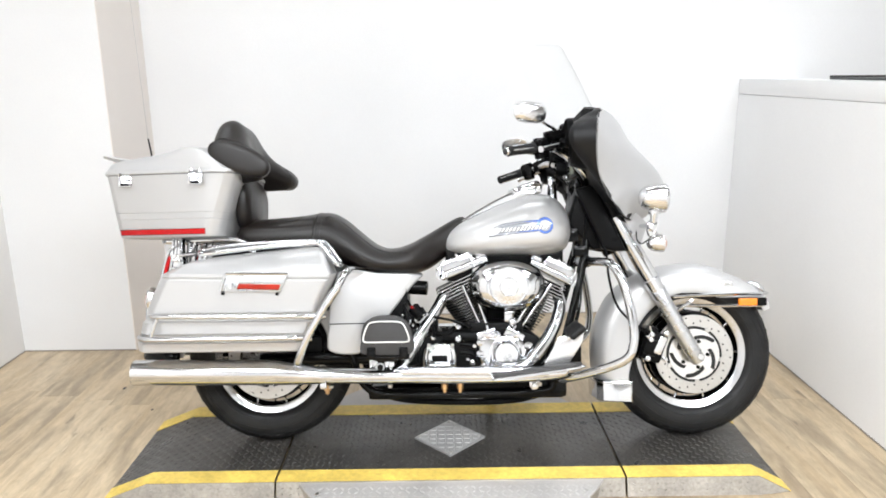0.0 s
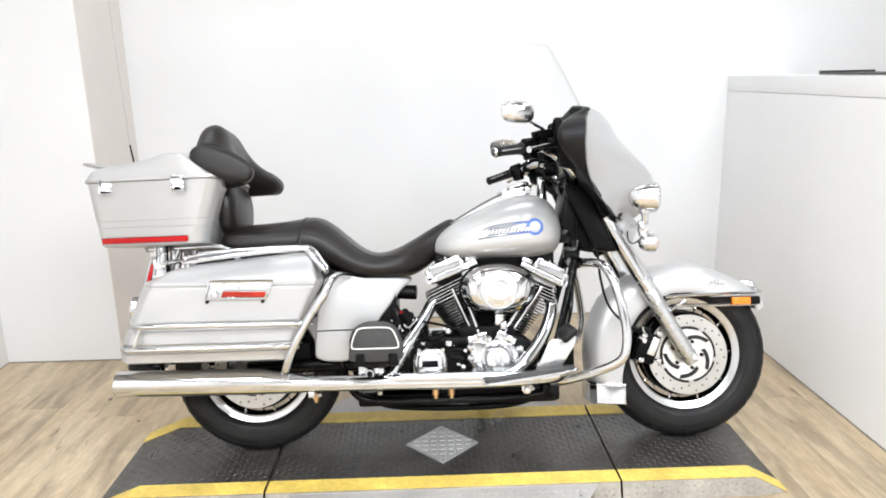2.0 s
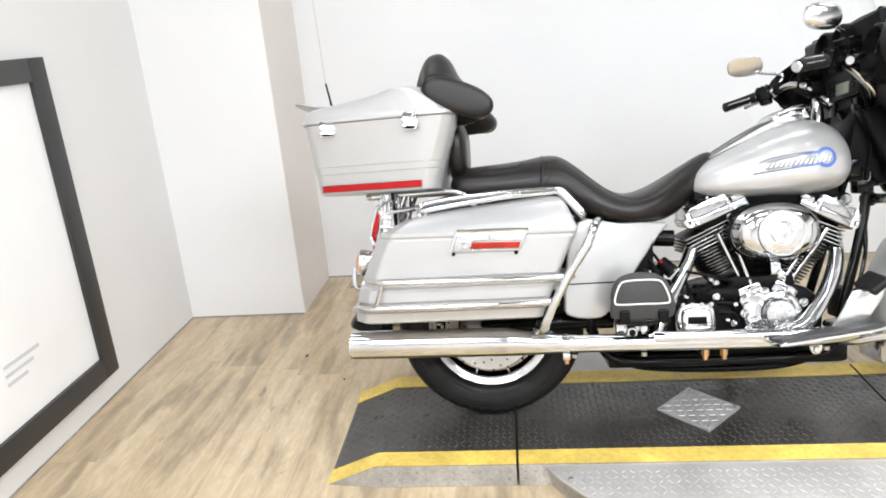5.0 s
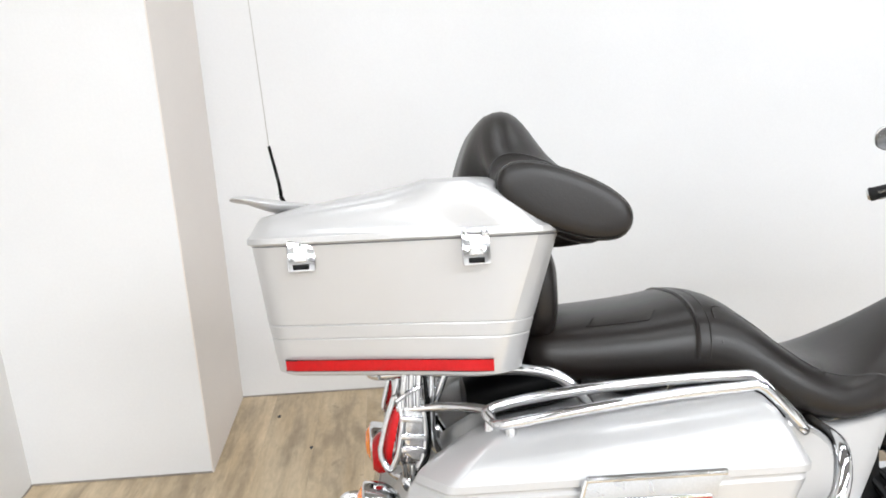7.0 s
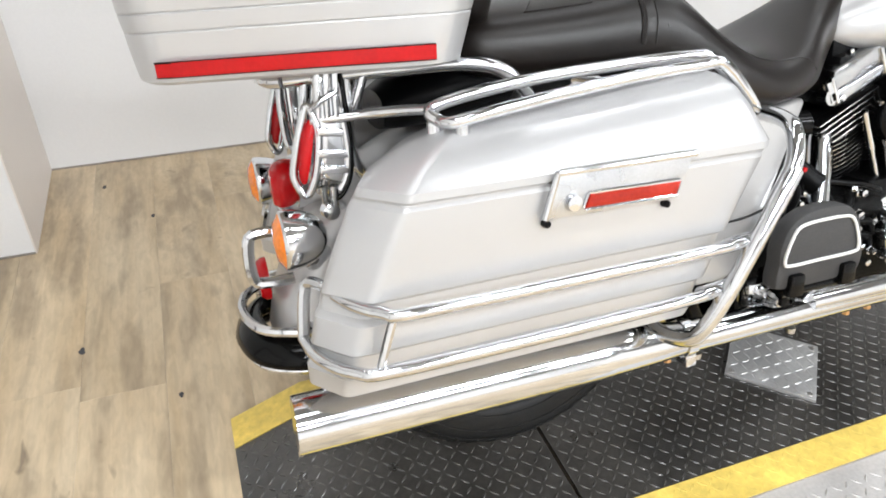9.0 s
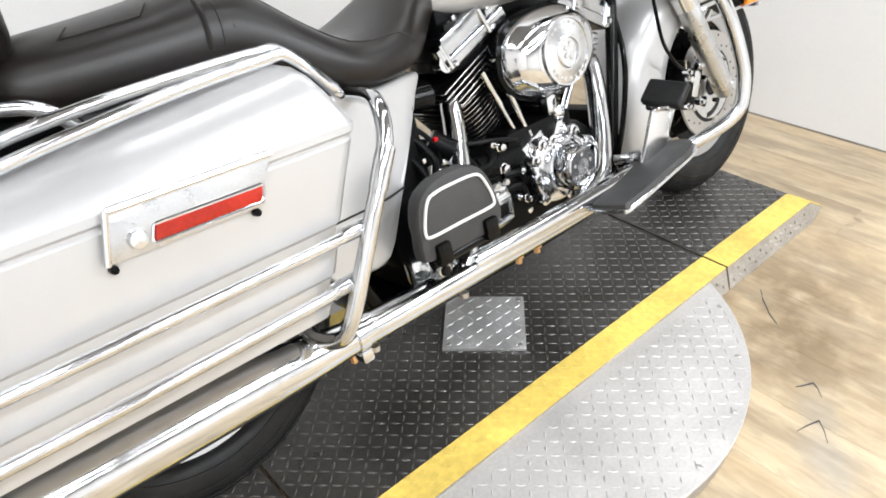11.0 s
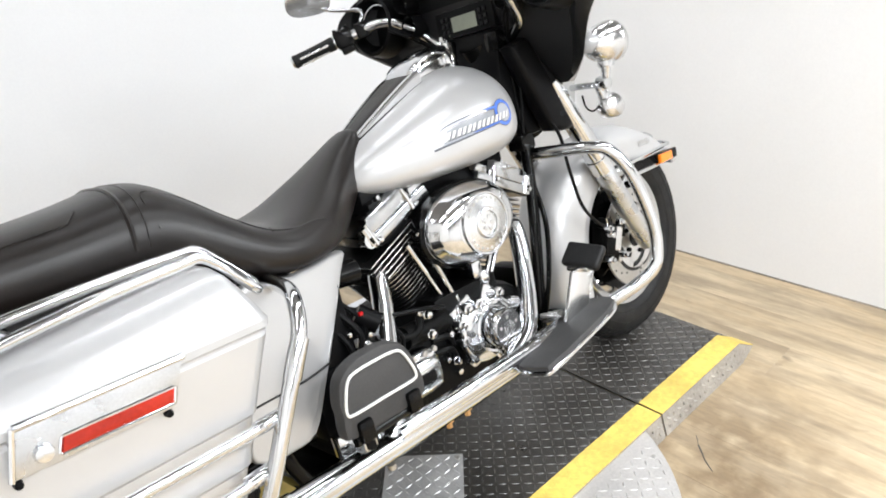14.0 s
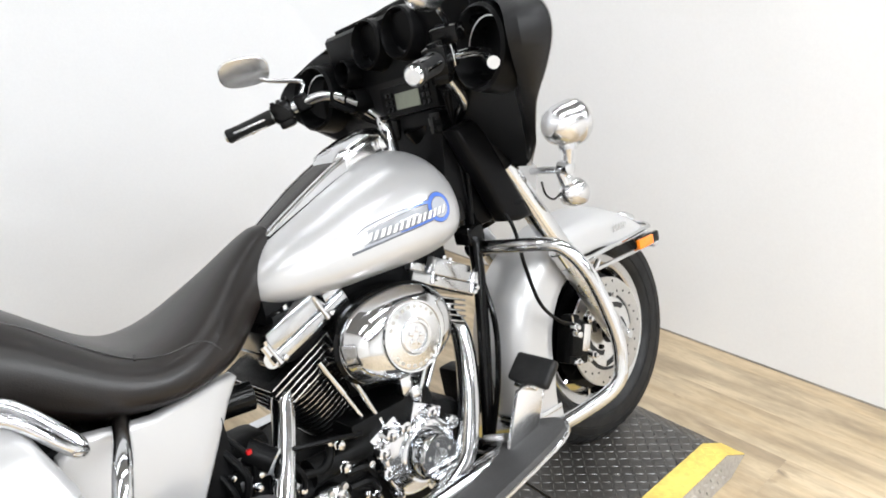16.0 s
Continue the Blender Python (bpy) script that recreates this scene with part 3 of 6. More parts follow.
        rings.append([(x - nx * width / 2, y, z - nz * width / 2), (x + nx * width / 2, y, z + nz * width / 2), (x + nx * width / 2, y + thick, z + nz * width / 2), (x - nx * width / 2, y + thick, z - nz * width / 2)])
    return loft(rings)


def disc_brake(parent, cx, y, label):
    c = (cx, y, WZ)
    disc = part("brake_disc", ring_plate(c, 0.104, 0.146, y - 0.003, y + 0.003), STEEL, parent, label)
    for k in range(30):
        w = 2 * math.pi * k / 30
        r = (0.114, 0.125, 0.136)[k % 3]
        part("vent_hole", lathe([(0.0035, -0.0034), (0.0035, -0.0028)], (cx + r * math.sin(w), y, WZ + r * math.cos(w)), n=8), DARK, disc)
    part("carrier", ring_plate(c, 0.03, 0.094, y - 0.006, y + 0.002), POLISHED, disc, "swirl-slotted disc carrier")
    part("carrier_gap", ring_plate(c, 0.0935, 0.1045, y - 0.001, y + 0.002), DARK, disc)
    for k in range(5):
        part("slot", arc_slot(c, 0.058, 0.086, 72 * k, 72 * k + 58, 0.015, y - 0.0068, 0.002), DARK, disc, "dark curved slot")
        w = radians(72 * k + 30)
        part("disc_bobbin", lathe([(0.0, -0.009), (0.008, -0.008), (0.009, 0.0)], (cx + 0.101 * math.sin(w), y, WZ + 0.101 * math.cos(w)), n=12), STEEL, disc)
    for k in range(5):
        w = radians(72 * k + 20)
        part("bolt", lathe([(0.006, -0.012), (0.007, -0.01), (0.007, -0.005)], (cx + 0.05 * math.sin(w), y, WZ + 0.05 * math.cos(w)), n=8), GLOSS_BLACK, disc)
    return disc


front_wheel = wheel("front_wheel", FX, 0.064)
rear_wheel = wheel("rear_wheel", RX, 0.066)
disc_brake(front_wheel, FX, -0.082, "floating steel brake disc with drilled vents")
disc_brake(rear_wheel, RX, -0.085, "steel rear brake disc")
caliper = part("caliper", join(box((0.615, -0.095, 0.345), (0.075, 0.05, 0.11), 0.012, pose(0, 0, 0, 0, 20, 0)), box((0.60, -0.118, 0.345), (0.05, 0.02, 0.06), 0.008, pose(0, 0, 0, 0, 20, 0)), box((0.61, -0.105, 0.405), (0.04, 0.03, 0.03), 0.008, pose(0, 0, 0, 0, 20, 0))), CASTING, bike, "black front brake caliper")
for x, z in ((0.585, 0.305), (0.60, 0.392), (0.648, 0.30), (0.655, 0.395)):
    part("caliper_bolt", lathe([(0.0, -0.02), (0.006, -0.019), (0.007, -0.012), (0.010, -0.011), (0.010, 0.004)], (x, -0.12, z), n=8), CHROME, caliper)
part("bleed_screw", tube([(0.60, -0.12, 0.40), (0.595, -0.125, 0.425)], [0.005, 0.003], 8, 1), CHROME, caliper)
part("banjo_fitting", join(lathe([(0.0, -0.012), (0.008, -0.011), (0.009, 0.006)], (0.595, -0.132, 0.375), n=10), tube([(0.595, -0.134, 0.375), (0.58, -0.138, 0.388)], 0.005, 8, 1)), POLISHED, caliper)
part("caliper_cover", box((0.632, -0.122, 0.352), (0.03, 0.018, 0.07), 0.007, pose(0, 0, 0, 0, 24, 0)), POLISHED, bike)
part("caliper", box((-0.65, -0.10, 0.37), (0.09, 0.05, 0.06), 0.01), CASTING, bike)

# front fender
def fender_shape():
    rings = []
    for a in np.linspace(31, 206, 44):
        s, c = math.sin(radians(a)), math.cos(radians(a))
        crown = 0.338 + 0.022 * min(1, max(0, (62 - a) / 25)) + 0.032 * min(1, max(0, (a - 100) / 45))
        if a < 100:
            edge = min(max(0.212 / max(s, 0.3), 0.232), crown - 0.03)
        else:
            edge = 0.236
            edge = 0.236 + 0.04 * max(0, (a - 185) / 21)
        half = 0.092
        ring = []
        for u in np.linspace(-1, 1, 19):
            t = abs(u)
            if t < 0.6:
                q = t / 0.6
                y, r = half * math.sin(q * math.pi / 2 * 0.94), crown - 0.055 * (1 - math.cos(q * math.pi / 2))
            else:
                q = (t - 0.6) / 0.4
                y, r = half * (0.9956 + 0.02 * q), crown - 0.055 - (crown - 0.055 - edge) * q
            ring.append((FX + r * c, math.copysign(y, u), WZ + r * s))
        inner = [(x - 0.004 * c, y * 0.955, z - 0.004 * s) for x, y, z in reversed(ring)]
        rings.append(ring + inner)
    return loft(rings)


fender = part("front_fender", fender_shape(), SILVER, bike, "silver valanced front fender", 50)
part("fender_trim", join(*[tube([(0.69, s * 0.096, 0.527), (0.85, s * 0.098, 0.533), (1.03, s * 0.085, 0.535)], 0.006, 8, 3) for s in (-1, 1)], tube([(1.03, -0.085, 0.535), (1.062, -0.05, 0.535), (1.07, 0, 0.535), (1.062, 0.05, 0.535), (1.03, 0.085, 0.535)], 0.006, 8, 4)), CHROME, fender, "thin chrome trim rail")
for s in (-1, 1):
    part("fender_rail", tube([(0.735, s * 0.102, 0.495), (0.86, s * 0.103, 0.493), (1.02, s * 0.1, 0.492)], 0.006, 8, 3), CHROME, fender, "chrome rail under the fender edge")
for s in (-1, 1):
    part("fender_brace", tube([(0.70, s * 0.105, 0.475), (0.73, s * 0.106, 0.495), (0.76, s * 0.104, 0.515)], 0.007, 8, 3), CHROME, fender)
    part("side_marker", box((0.962, s * 0.112, 0.507), (0.068, 0.012, 0.027), 0.004), AMBER, fender, "amber side marker lens")
    part("marker_housing", box((0.985, s * 0.104, 0.507), (0.10, 0.014, 0.031), 0.006), GLOSS_BLACK, fender)
part("fender_lamp", hull_loft([(1.01, 0.57, 0.004, 0.004, 0.004, 2), (1.03, 0.566, 0.016, 0.014, 0.02, 2.2), (1.06, 0.55, 0.02, 0.018, 0.02, 2.2), (1.075, 0.54, 0.006, 0.006, 0.006, 2)]), CHROME, fender, "chrome fender tip lamp")
def tip_loop(z, grow):
    flank = [(0.532, -0.096), (0.47, -0.099), (0.43, -0.094), (0.410, -0.07), (0.404, -0.03)]
    outer = [(x - grow, y - grow) for x, y in flank] + [(x - grow, -y + grow) for x, y in reversed(flank)]
    inner = [(x + 0.006, y * 0.95) for x, y in reversed(outer)]
    return [(x, y, z + 0.06 * (0.5 - x)) for x, y in outer + inner]


part("fender_tip", loft([tip_loop(z, g) for z, g in ((0.140, -0.002), (0.143, 0.001), (0.213, 0.002), (0.217, 0.0))]), CHROME, fender, "chrome cap on the fender's lower end", 30)
part("tip_seam", loft([tip_loop(z, 0.003) for z in (0.206, 0.209)]), STEEL, fender)
part("script_badge", join(*[box((0.86 + 0.012 * k, -0.0945, 0.575 + 0.003 * (k % 2)), (0.009, 0.002, 0.011), 0.0008) for k in range(5)], box((0.885, -0.0945, 0.5665), (0.06, 0.002, 0.0025), 0.0006)), POLISHED, fender, "small bright script badge")

# fork
for s in (-1, 1):
    y = s * 0.128
    lo, hi = Vector((0.764, y, 0.303)), Vector((0.53, s * 0.118, 0.724))
    d = hi - lo
    leg = part("fork_leg", tube([lo - d * 0.03, lo, lo + d * 0.1, lo + d * 0.45, lo + d * 0.62, lo + d * 0.63, hi], [0.022, 0.027, 0.028, 0.028, 0.0295, 0.026, 0.026], 20, 1), SATIN, bike, "brushed aluminium fork slider")
    part("slider_collar", tube([lo + d * 0.6, lo + d * 0.69], 0.031, 20, 1), CHROME, leg)
    part("fork_cover", tube([lo + d * 0.7, lo + d * 0.92, lo + d * 1.24], [0.030, 0.029, 0.026], 20, 1), CHROME, leg, "chrome fork cover")
    part("fork_stem", tube([lo + d * 1.2, lo + d * 1.5], 0.024, 16, 1), PLASTIC, leg)
    shroud = prism([(0.422, 0.708), (0.468, 0.698), (0.510, 0.699), (0.478, 0.770), (0.420, 0.897), (0.395, 0.945), (0.325, 0.930), (0.345, 0.880)], -0.148, -0.098, 0.014, 1, 3)
    part("fork_shroud", shroud if s < 0 else mirrored(shroud), PLASTIC, leg, "matt black upper fork shroud", 40)
    part("axle_nut", lathe([(0.0, -0.028), (0.011, -0.028), (0.014, -0.024), (0.014, 0.0)], (FX, y, WZ) if s < 0 else (FX, y + 0.028, WZ), n=14), CHROME, leg)
    part("reflector_bracket", box((0.60, y, 0.615), (0.03, 0.03, 0.02), 0.006), CHROME, leg)
part("fork_panel", prism([(0.44, 0.86), (0.50, 0.90), (0.60, 0.80), (0.565, 0.70), (0.53, 0.70)], -0.105, 0.105, 0.008), SILVER, bike, "silver panel between the fork legs")
part("steering_head", tube([(0.50, 0, 0.70), (0.36, 0, 0.96)], 0.045, 16, 1), GLOSS_BLACK, bike)
part("nacelle", prism([(0.31, 0.80), (0.35, 0.98), (0.42, 0.96), (0.445, 0.84), (0.475, 0.71), (0.40, 0.705)], -0.092, 0.092, 0.012), PLASTIC, bike, "black fork shroud panel under the fairing")

# ---- fairing ----
ZS = [0.812, 0.83, 0.867, 0.902, 0.954, 1.005, 1.058, 1.1, 1.129, 1.150, 1.166, 1.177]
HALF = [0.16, 0.205, 0.262, 0.298, 0.345, 0.398, 0.432, 0.43, 0.405, 0.366, 0.345, 0.331]
EDGE = [0.518, 0.475, 0.432, 0.400, 0.366, 0.345, 0.337, 0.340, 0.347, 0.356, 0.366, 0.378]
NOSE = [0.585, 0.62, 0.665, 0.69, 0.69, 0.664, 0.612, 0.556, 0.530, 0.508, 0.482, 0.450]
prof = spline(list(zip(ZS, HALF, EDGE, NOSE)), 4)


def crown(z):
    """How far the fairing's brow rises towards its middle."""
    q = min(1.0, max(0.0, (z - 1.05) / 0.127))
    return 0.056 * q * q * (3 - 2 * q)


def fairing_grid(inset):
    rings = []
    for z, w, e, n in prof:
        ring = []
        for u in np.linspace(-1, 1, 33):
            f = 0.5 * (1 - u * u) + 0.5 * math.exp(-((u / 0.42) ** 2))
            ring.append((e + (n - e) * f - inset * f, u * (w - inset * 0.4), z + crown(z) * (1 - u * u)))
        rings.append(ring)
    return rings


def fairing_shape():
    outer, inner = fairing_grid(0.0), fairing_grid(0.008)
    return loft([a + list(reversed(b)) for a, b in zip(outer, inner)])


fairing = part("fairing", fairing_shape(), SILVER, bike, "silver batwing fairing shell", 50)


def edge_loop(scale, dx, zoff=0.0):
    """The fairing's rear rim, drawn in about its middle and moved back."""
    cz = 1.04
    right = [(e + dx, -w * scale, cz + (z - cz) * (0.5 + 0.5 * scale) + zoff) for z, w, e, n in prof]
    left = [(x, -y, z) for x, y, z in reversed(right)]
    top = [right[-1][0] + 0.03, right[-1][2]]
    cap_t = [(right[-1][0] + 0.02 * math.cos(q * math.pi / 2), right[-1][1] * -q, right[-1][2] + 0.056 * (1 - q * q)) for q in (-0.75, -0.5, -0.25, 0, 0.25, 0.5, 0.75)]
    cap_b = [(right[0][0] + 0.02, right[0][1] * -q, right[0][2]) for q in (0.5, 0, -0.5)]
    return right + cap_t + left + cap_b


def inner_ring(scale, back):
    loop = []
    for x, y, z in edge_loop(scale, 0):
        q = min(1.0, abs(y) / 0.3)
        loop.append((x + back(q, z), y, z))
    return loop


def lobe(z):
    return 0.97 * math.exp(-((z - 1.08) / 0.1) ** 2)


inner = loft([inner_ring(0.992, lambda q, z: 0.004), inner_ring(1.0, lambda q, z: -0.02 * q * lobe(z)), inner_ring(0.975, lambda q, z: -0.075 * q * q * lobe(z)), inner_ring(0.93, lambda q, z: -0.088 * q * q * lobe(z)),
              inner_ring(0.86, lambda q, z: -0.05 * q * q * lobe(z) + 0.01), inner_ring(0.74, lambda q, z: 0.02), inner_ring(0.55, lambda q, z: 0.04), inner_ring(0.2, lambda q, z: 0.06)])
part("inner_fairing", inner, FAIRING_BLACK, fairing, "matt black inner fairing and dash", 40)
dash = part("instrument_panel", join(prism([(0.357, 0.985), (0.325, 1.190), (0.333, 1.199), (0.385, 1.199), (0.44, 0.985)], -0.255, 0.255, 0.006), box((0.385, 0, 0.975), (0.05, 0.20, 0.08), 0.012)), PLASTIC, fairing, "black instrument panel")


def dial(y, z, r, x=0.334, tilt=6):
    m = Matrix.Translation((x, y, z)) @ pose(0, 0, 0, 0, tilt, 0)
    bezel = part("gauge_bezel", moved(lathe([(r * 0.95, 0.012), (r * 0.97, -0.026), (r * 1.02, -0.031), (r * 1.10, -0.027), (r * 1.2, 0.02)], axis="x", n=32, hollow=True), m), PLASTIC, fairing, "round black gauge bezel")
    part("gauge_face", moved(lathe([(0, 0.006), (r * 0.96, 0.006), (r * 0.96, 0.012), (0, 0.012)], axis="x", n=28), m), DIAL, bezel)
    part("gauge_ring", moved(loft([[(0.003 + dx, q * math.cos(2 * math.pi * k / 28), q * math.sin(2 * math.pi * k / 28)) for k in range(28)] for q, dx in ((r * 0.82, 0), (r * 0.9, 0), (r * 0.9, 0.002), (r * 0.82, 0.002))], loop=True), m), CHROME, bezel)
    part("gauge_needle", moved(box((0.004, 0, r * 0.3), (0.001, r * 0.07, r * 0.75), 0, pose(0, 0, 0, 40, 0, 0)), m), WHITE_TRIM, bezel)
    for k in range(9):
        w = radians(-120 + 30 * k)
        part("gauge_tick", moved(box((0.005, r * 0.7 * math.sin(w), r * 0.7 * math.cos(w)), (0.001, r * 0.05, r * 0.12), 0), m), WHITE_TRIM, bezel)


dial(0.066, 1.146, 0.05)
dial(-0.052, 1.146, 0.05)
for s in (-1, 1):
    dial(s * 0.178, 1.102, 0.028)
    dial(s * 0.168, 1.035, 0.026)
    m = Matrix.Translation((0.312, s * 0.30, 1.065)) @ pose(0, 0, 0, 0, 8, s * 6)
    speaker = part("speaker", moved(lathe([(0.0, 0.05), (0.045, 0.046), (0.062, 0.02), (0.068, -0.026), (0.073, -0.032), (0.079, -0.026), (0.085, 0.03)], axis="x", n=40), m), PLASTIC, fairing, "round black dash speaker")
    part("speaker_ring", moved(tube([(0.0, 0.058 * math.cos(w), 0.058 * math.sin(w)) for w in (2 * math.pi * k / 20 for k in range(14))], 0.0025, 6, 2), m), CHROME, speaker)
radio = part("radio", box((0.354, 0, 1.015), (0.03, 0.20, 0.068), 0.004, pose(0, 0, 0, 0, 2, 0)), PLASTIC, fairing, "black dash radio with a small display")
part("display", box((0.3385, 0.0, 1.013), (0.003, 0.085, 0.036), 0.001, pose(0, 0, 0, 0, 2, 0)), SCREEN, radio)
for s in (-1, 1):
    for k in range(6):
        part("radio_button", box((0.3385, s * (0.058 + 0.016 * (k % 2)), 1.030 - 0.016 * (k // 2)), (0.005, 0.012, 0.011), 0.0015, pose(0, 0, 0, 0, 2, 0)), GLOSS_BLACK, radio)

# windscreen
rings = []
for t in np.linspace(0, 1, 9):
    x, z, w = 0.432 - 0.125 * t, 1.215 + 0.262 * t, 0.225 + 0.03 * math.sin(t * math.pi * 0.6) - 0.08 * t ** 4
    rings.append([(x - 0.13 * (u * u), u * w, z - 0.03 * u * u) for u in np.linspace(-1, 1, 17)])
screen = [a + [(x - 0.002, y, z) for x, y, z in reversed(a)] for a in rings]
part("windscreen", loft(screen), ACRYLIC, fairing, "low clear acrylic windscreen", 60).visible_shadow = False
part("windscreen_trim", tube([(0.43 - 0.085 * u * u, u * 0.222, 1.228 - 0.026 * u * u) for u in np.linspace(-1, 1, 13)], 0.008, 8, 2), PLASTIC, fairing)

# passing lamps and signals
for s in (-1, 1):
    m = Matrix.Translation((0.592, s * 0.212, 0.886))
    bulb = part("passing_lamp", moved(lathe([(0.001, -0.058), (0.02, -0.054), (0.038, -0.038), (0.047, -0.012), (0.05, 0.012), (0.052, 0.018), (0.052, 0.034), (0.046, 0.04)], axis="x", n=32, smooth=2), m), LAMP_CHROME, bike, "chrome passing lamp")
    part("lamp_lens", moved(lathe([(0.0, 0.046), (0.03, 0.043), (0.046, 0.037), (0.046, 0.03)], axis="x", n=28), m), POLISHED, bulb, "clear ribbed lamp lens")
    part("lamp_mount", join(tube([(0.59, s * 0.212, 0.845), (0.588, s * 0.205, 0.80), (0.58, s * 0.19, 0.775)], [0.016, 0.011, 0.013], 12, 3), lathe([(0.0, -0.012), (0.02, -0.01), (0.022, 0.0), (0.02, 0.012), (0, 0.014)], (0.59, s * 0.212, 0.838), "z", 16)), CHROME, bulb)
    part("mount_knuckle", join(lathe([(0.0, -0.018), (0.017, -0.014), (0.019, 0.0), (0.017, 0.014), (0.0, 0.018)], (0.585, s * 0.198, 0.790), "y", 16), lathe([(0.0, -0.012), (0.013, -0.01), (0.015, 0.0), (0.013, 0.01), (0.0, 0.012)], (0.592, s * 0.19, 0.760), "z", 14)), CHROME, bulb, "", 30)
    m = Matrix.Translation((0.598, s * 0.19, 0.726))
    sig = part("turn_signal", moved(lathe([(0.001, -0.03), (0.016, -0.026), (0.028, -0.01), (0.032, 0.01), (0.033, 0.026), (0.03, 0.03)], axis="x", n=26, smooth=2), m), LAMP_CHROME, bike, "chrome bullet turn signal")
    part("signal_lens", moved(lathe([(0.0, 0.038), (0.02, 0.036), (0.03, 0.028), (0.03, 0.02)], axis="x", n=22), m), AMBER, sig)
    part("signal_stalk", tube([(0.585, s * 0.19, 0.752), (0.578, s * 0.188, 0.78)], 0.012, 12, 1), CHROME, sig)
    part("signal_wire", tube([(0.57, s * 0.185, 0.735), (0.553, s * 0.175, 0.725), (0.54, s * 0.165, 0.74), (0.54, s * 0.16, 0.77)], 0.0025, 6, 5), PLASTIC, sig)
part("light_bar", tube([(0.578, -0.20, 0.783), (0.575, -0.15, 0.79), (0.57, 0, 0.79), (0.575, 0.15, 0.79), (0.578, 0.20, 0.783)], 0.0085, 12, 3), CHROME, bike, "chrome light bar")

# ---- handlebar ----
BAR = {-1: [(0.375, -0.10, 0.950), (0.353, -0.160, 0.980), (0.310, -0.186, 1.018), (0.262, -0.212, 1.052), (0.20, -0.285, 1.060), (0.12, -0.345, 1.045), (0.05, -0.388, 1.031)],
       1: [(0.365, 0.09, 0.955), (0.355, 0.14, 0.99), (0.325, 0.19, 1.04), (0.29, 0.25, 1.068), (0.24, 0.31, 1.058), (0.165, 0.37, 1.04), (0.098, 0.42, 1.022)]}
for s in (-1, 1):
    b = [Vector(p) for p in BAR[s]]
    bar = part("handlebar", tube(b[:6], 0.0135, 14, 5), CHROME, bike, "chrome handlebar")
    tip, root = b[6], b[5]
    d = (tip - root).normalized()
    r0 = root + d * -0.035
    grip = part("grip", tube([r0, r0 + d * 0.006, r0 + d * 0.055, r0 + d * 0.11, tip - d * 0.006, tip], [0.0175, 0.019, 0.0172, 0.0172, 0.019, 0.0165], 18, 2), RUBBER, bar, "black rubber grip with chrome bands")
    up = Vector((0, 0, 1))
    side = d.cross(up).normalized()
    for k in range(3):
        w = radians(50 + 65 * k) * -s
        off = (side * math.cos(w) + up * math.sin(w)) * 0.0168
        part("grip_band", tube([r0 + d * 0.018 + off, r0 + d * 0.10 + off], 0.0035, 6, 1), CHROME, grip)
    part("grip_end", tube([tip - d * 0.001, tip + d * 0.005], [0.0165, 0.0125], 18, 1), CHROME, grip)
    q = r0 - d * 0.028
    rot = d.to_track_quat("X", "Z").to_matrix().to_4x4()
    switch = part("switch_housing", join(moved(box((0, 0, 0), (0.052, 0.046, 0.052), 0.012), Matrix.Translation(q) @ rot), moved(box((0.0, 0, -0.026), (0.04, 0.034, 0.03), 0.008), Matrix.Translation(q) @ rot)), GLOSS_BLACK, bar, "black switch housing")
    for k in range(3):
        part("switch_button", moved(box((-0.016 + 0.016 * k, s * 0.0, 0.027), (0.01, 0.016, 0.007), 0.002), Matrix.Translation(q) @ rot), PLASTIC, switch)
    n = q - d * 0.055
    part("lever_clamp", moved(box((0.0, 0, 0), (0.04, 0.042, 0.044), 0.01), Matrix.Translation(n) @ rot), CHROME if s < 0 else GLOSS_BLACK, bar)
    if s < 0:
        part("brake_reservoir", moved(box((-0.005, 0.01, 0.034), (0.06, 0.05, 0.032), 0.006), Matrix.Translation(n) @ rot), GLOSS_BLACK, bar, "black brake fluid reservoir")
    lever = [n + Vector((0.03, 0, -0.003)), n + Vector((0.03, s * 0.03, -0.004)), n + Vector((0.01, s * 0.08, -0.012)), n + Vector((-0.03, s * 0.13, -0.026)), n + Vector((-0.06, s * 0.168, -0.037)), n + Vector((-0.066, s * 0.175, -0.039))]
    part("lever", tube(lever, [0.008, 0.010, 0.009, 0.008, 0.0075, 0.0105], 10, 4), CHROME, bar, "chrome hand lever")
    mc = Vector((0.135, -0.352, 1.166)) if s < 0 else Vector((0.167, 0.388, 1.166))
    part("mirror_stem", tube([n + Vector((0.0, 0, 0.02)), n + Vector((0.012, s * 0.004, 0.05)), mc + Vector((0.045, -s * 0.02, -0.03)), mc + Vector((0.016, 0, 0))], 0.0055, 10, 4), CHROME, bar)
    m = Matrix.Translation(mc) @ pose(0, 0, 0, 0, 4 if s < 0 else -21, s * 66)
    prof_m = [(0.001, 0.026), (0.6, 0.022), (0.88, 0.012), (1.0, 0.0), (0.98, -0.006), (0.93, -0.007)]
    rings = [[(h, 0.062 * r * math.copysign(abs(math.cos(w)) ** 0.72, math.cos(w)), 0.036 * r * math.copysign(abs(math.sin(w)) ** 0.72, math.sin(w))) for w in (2 * math.pi * k / 36 for k in range(36))] for r, h in prof_m]
    shell = part("mirror", moved(loft(rings), m), LAMP_CHROME, bar, "chrome oval rear-view mirror")
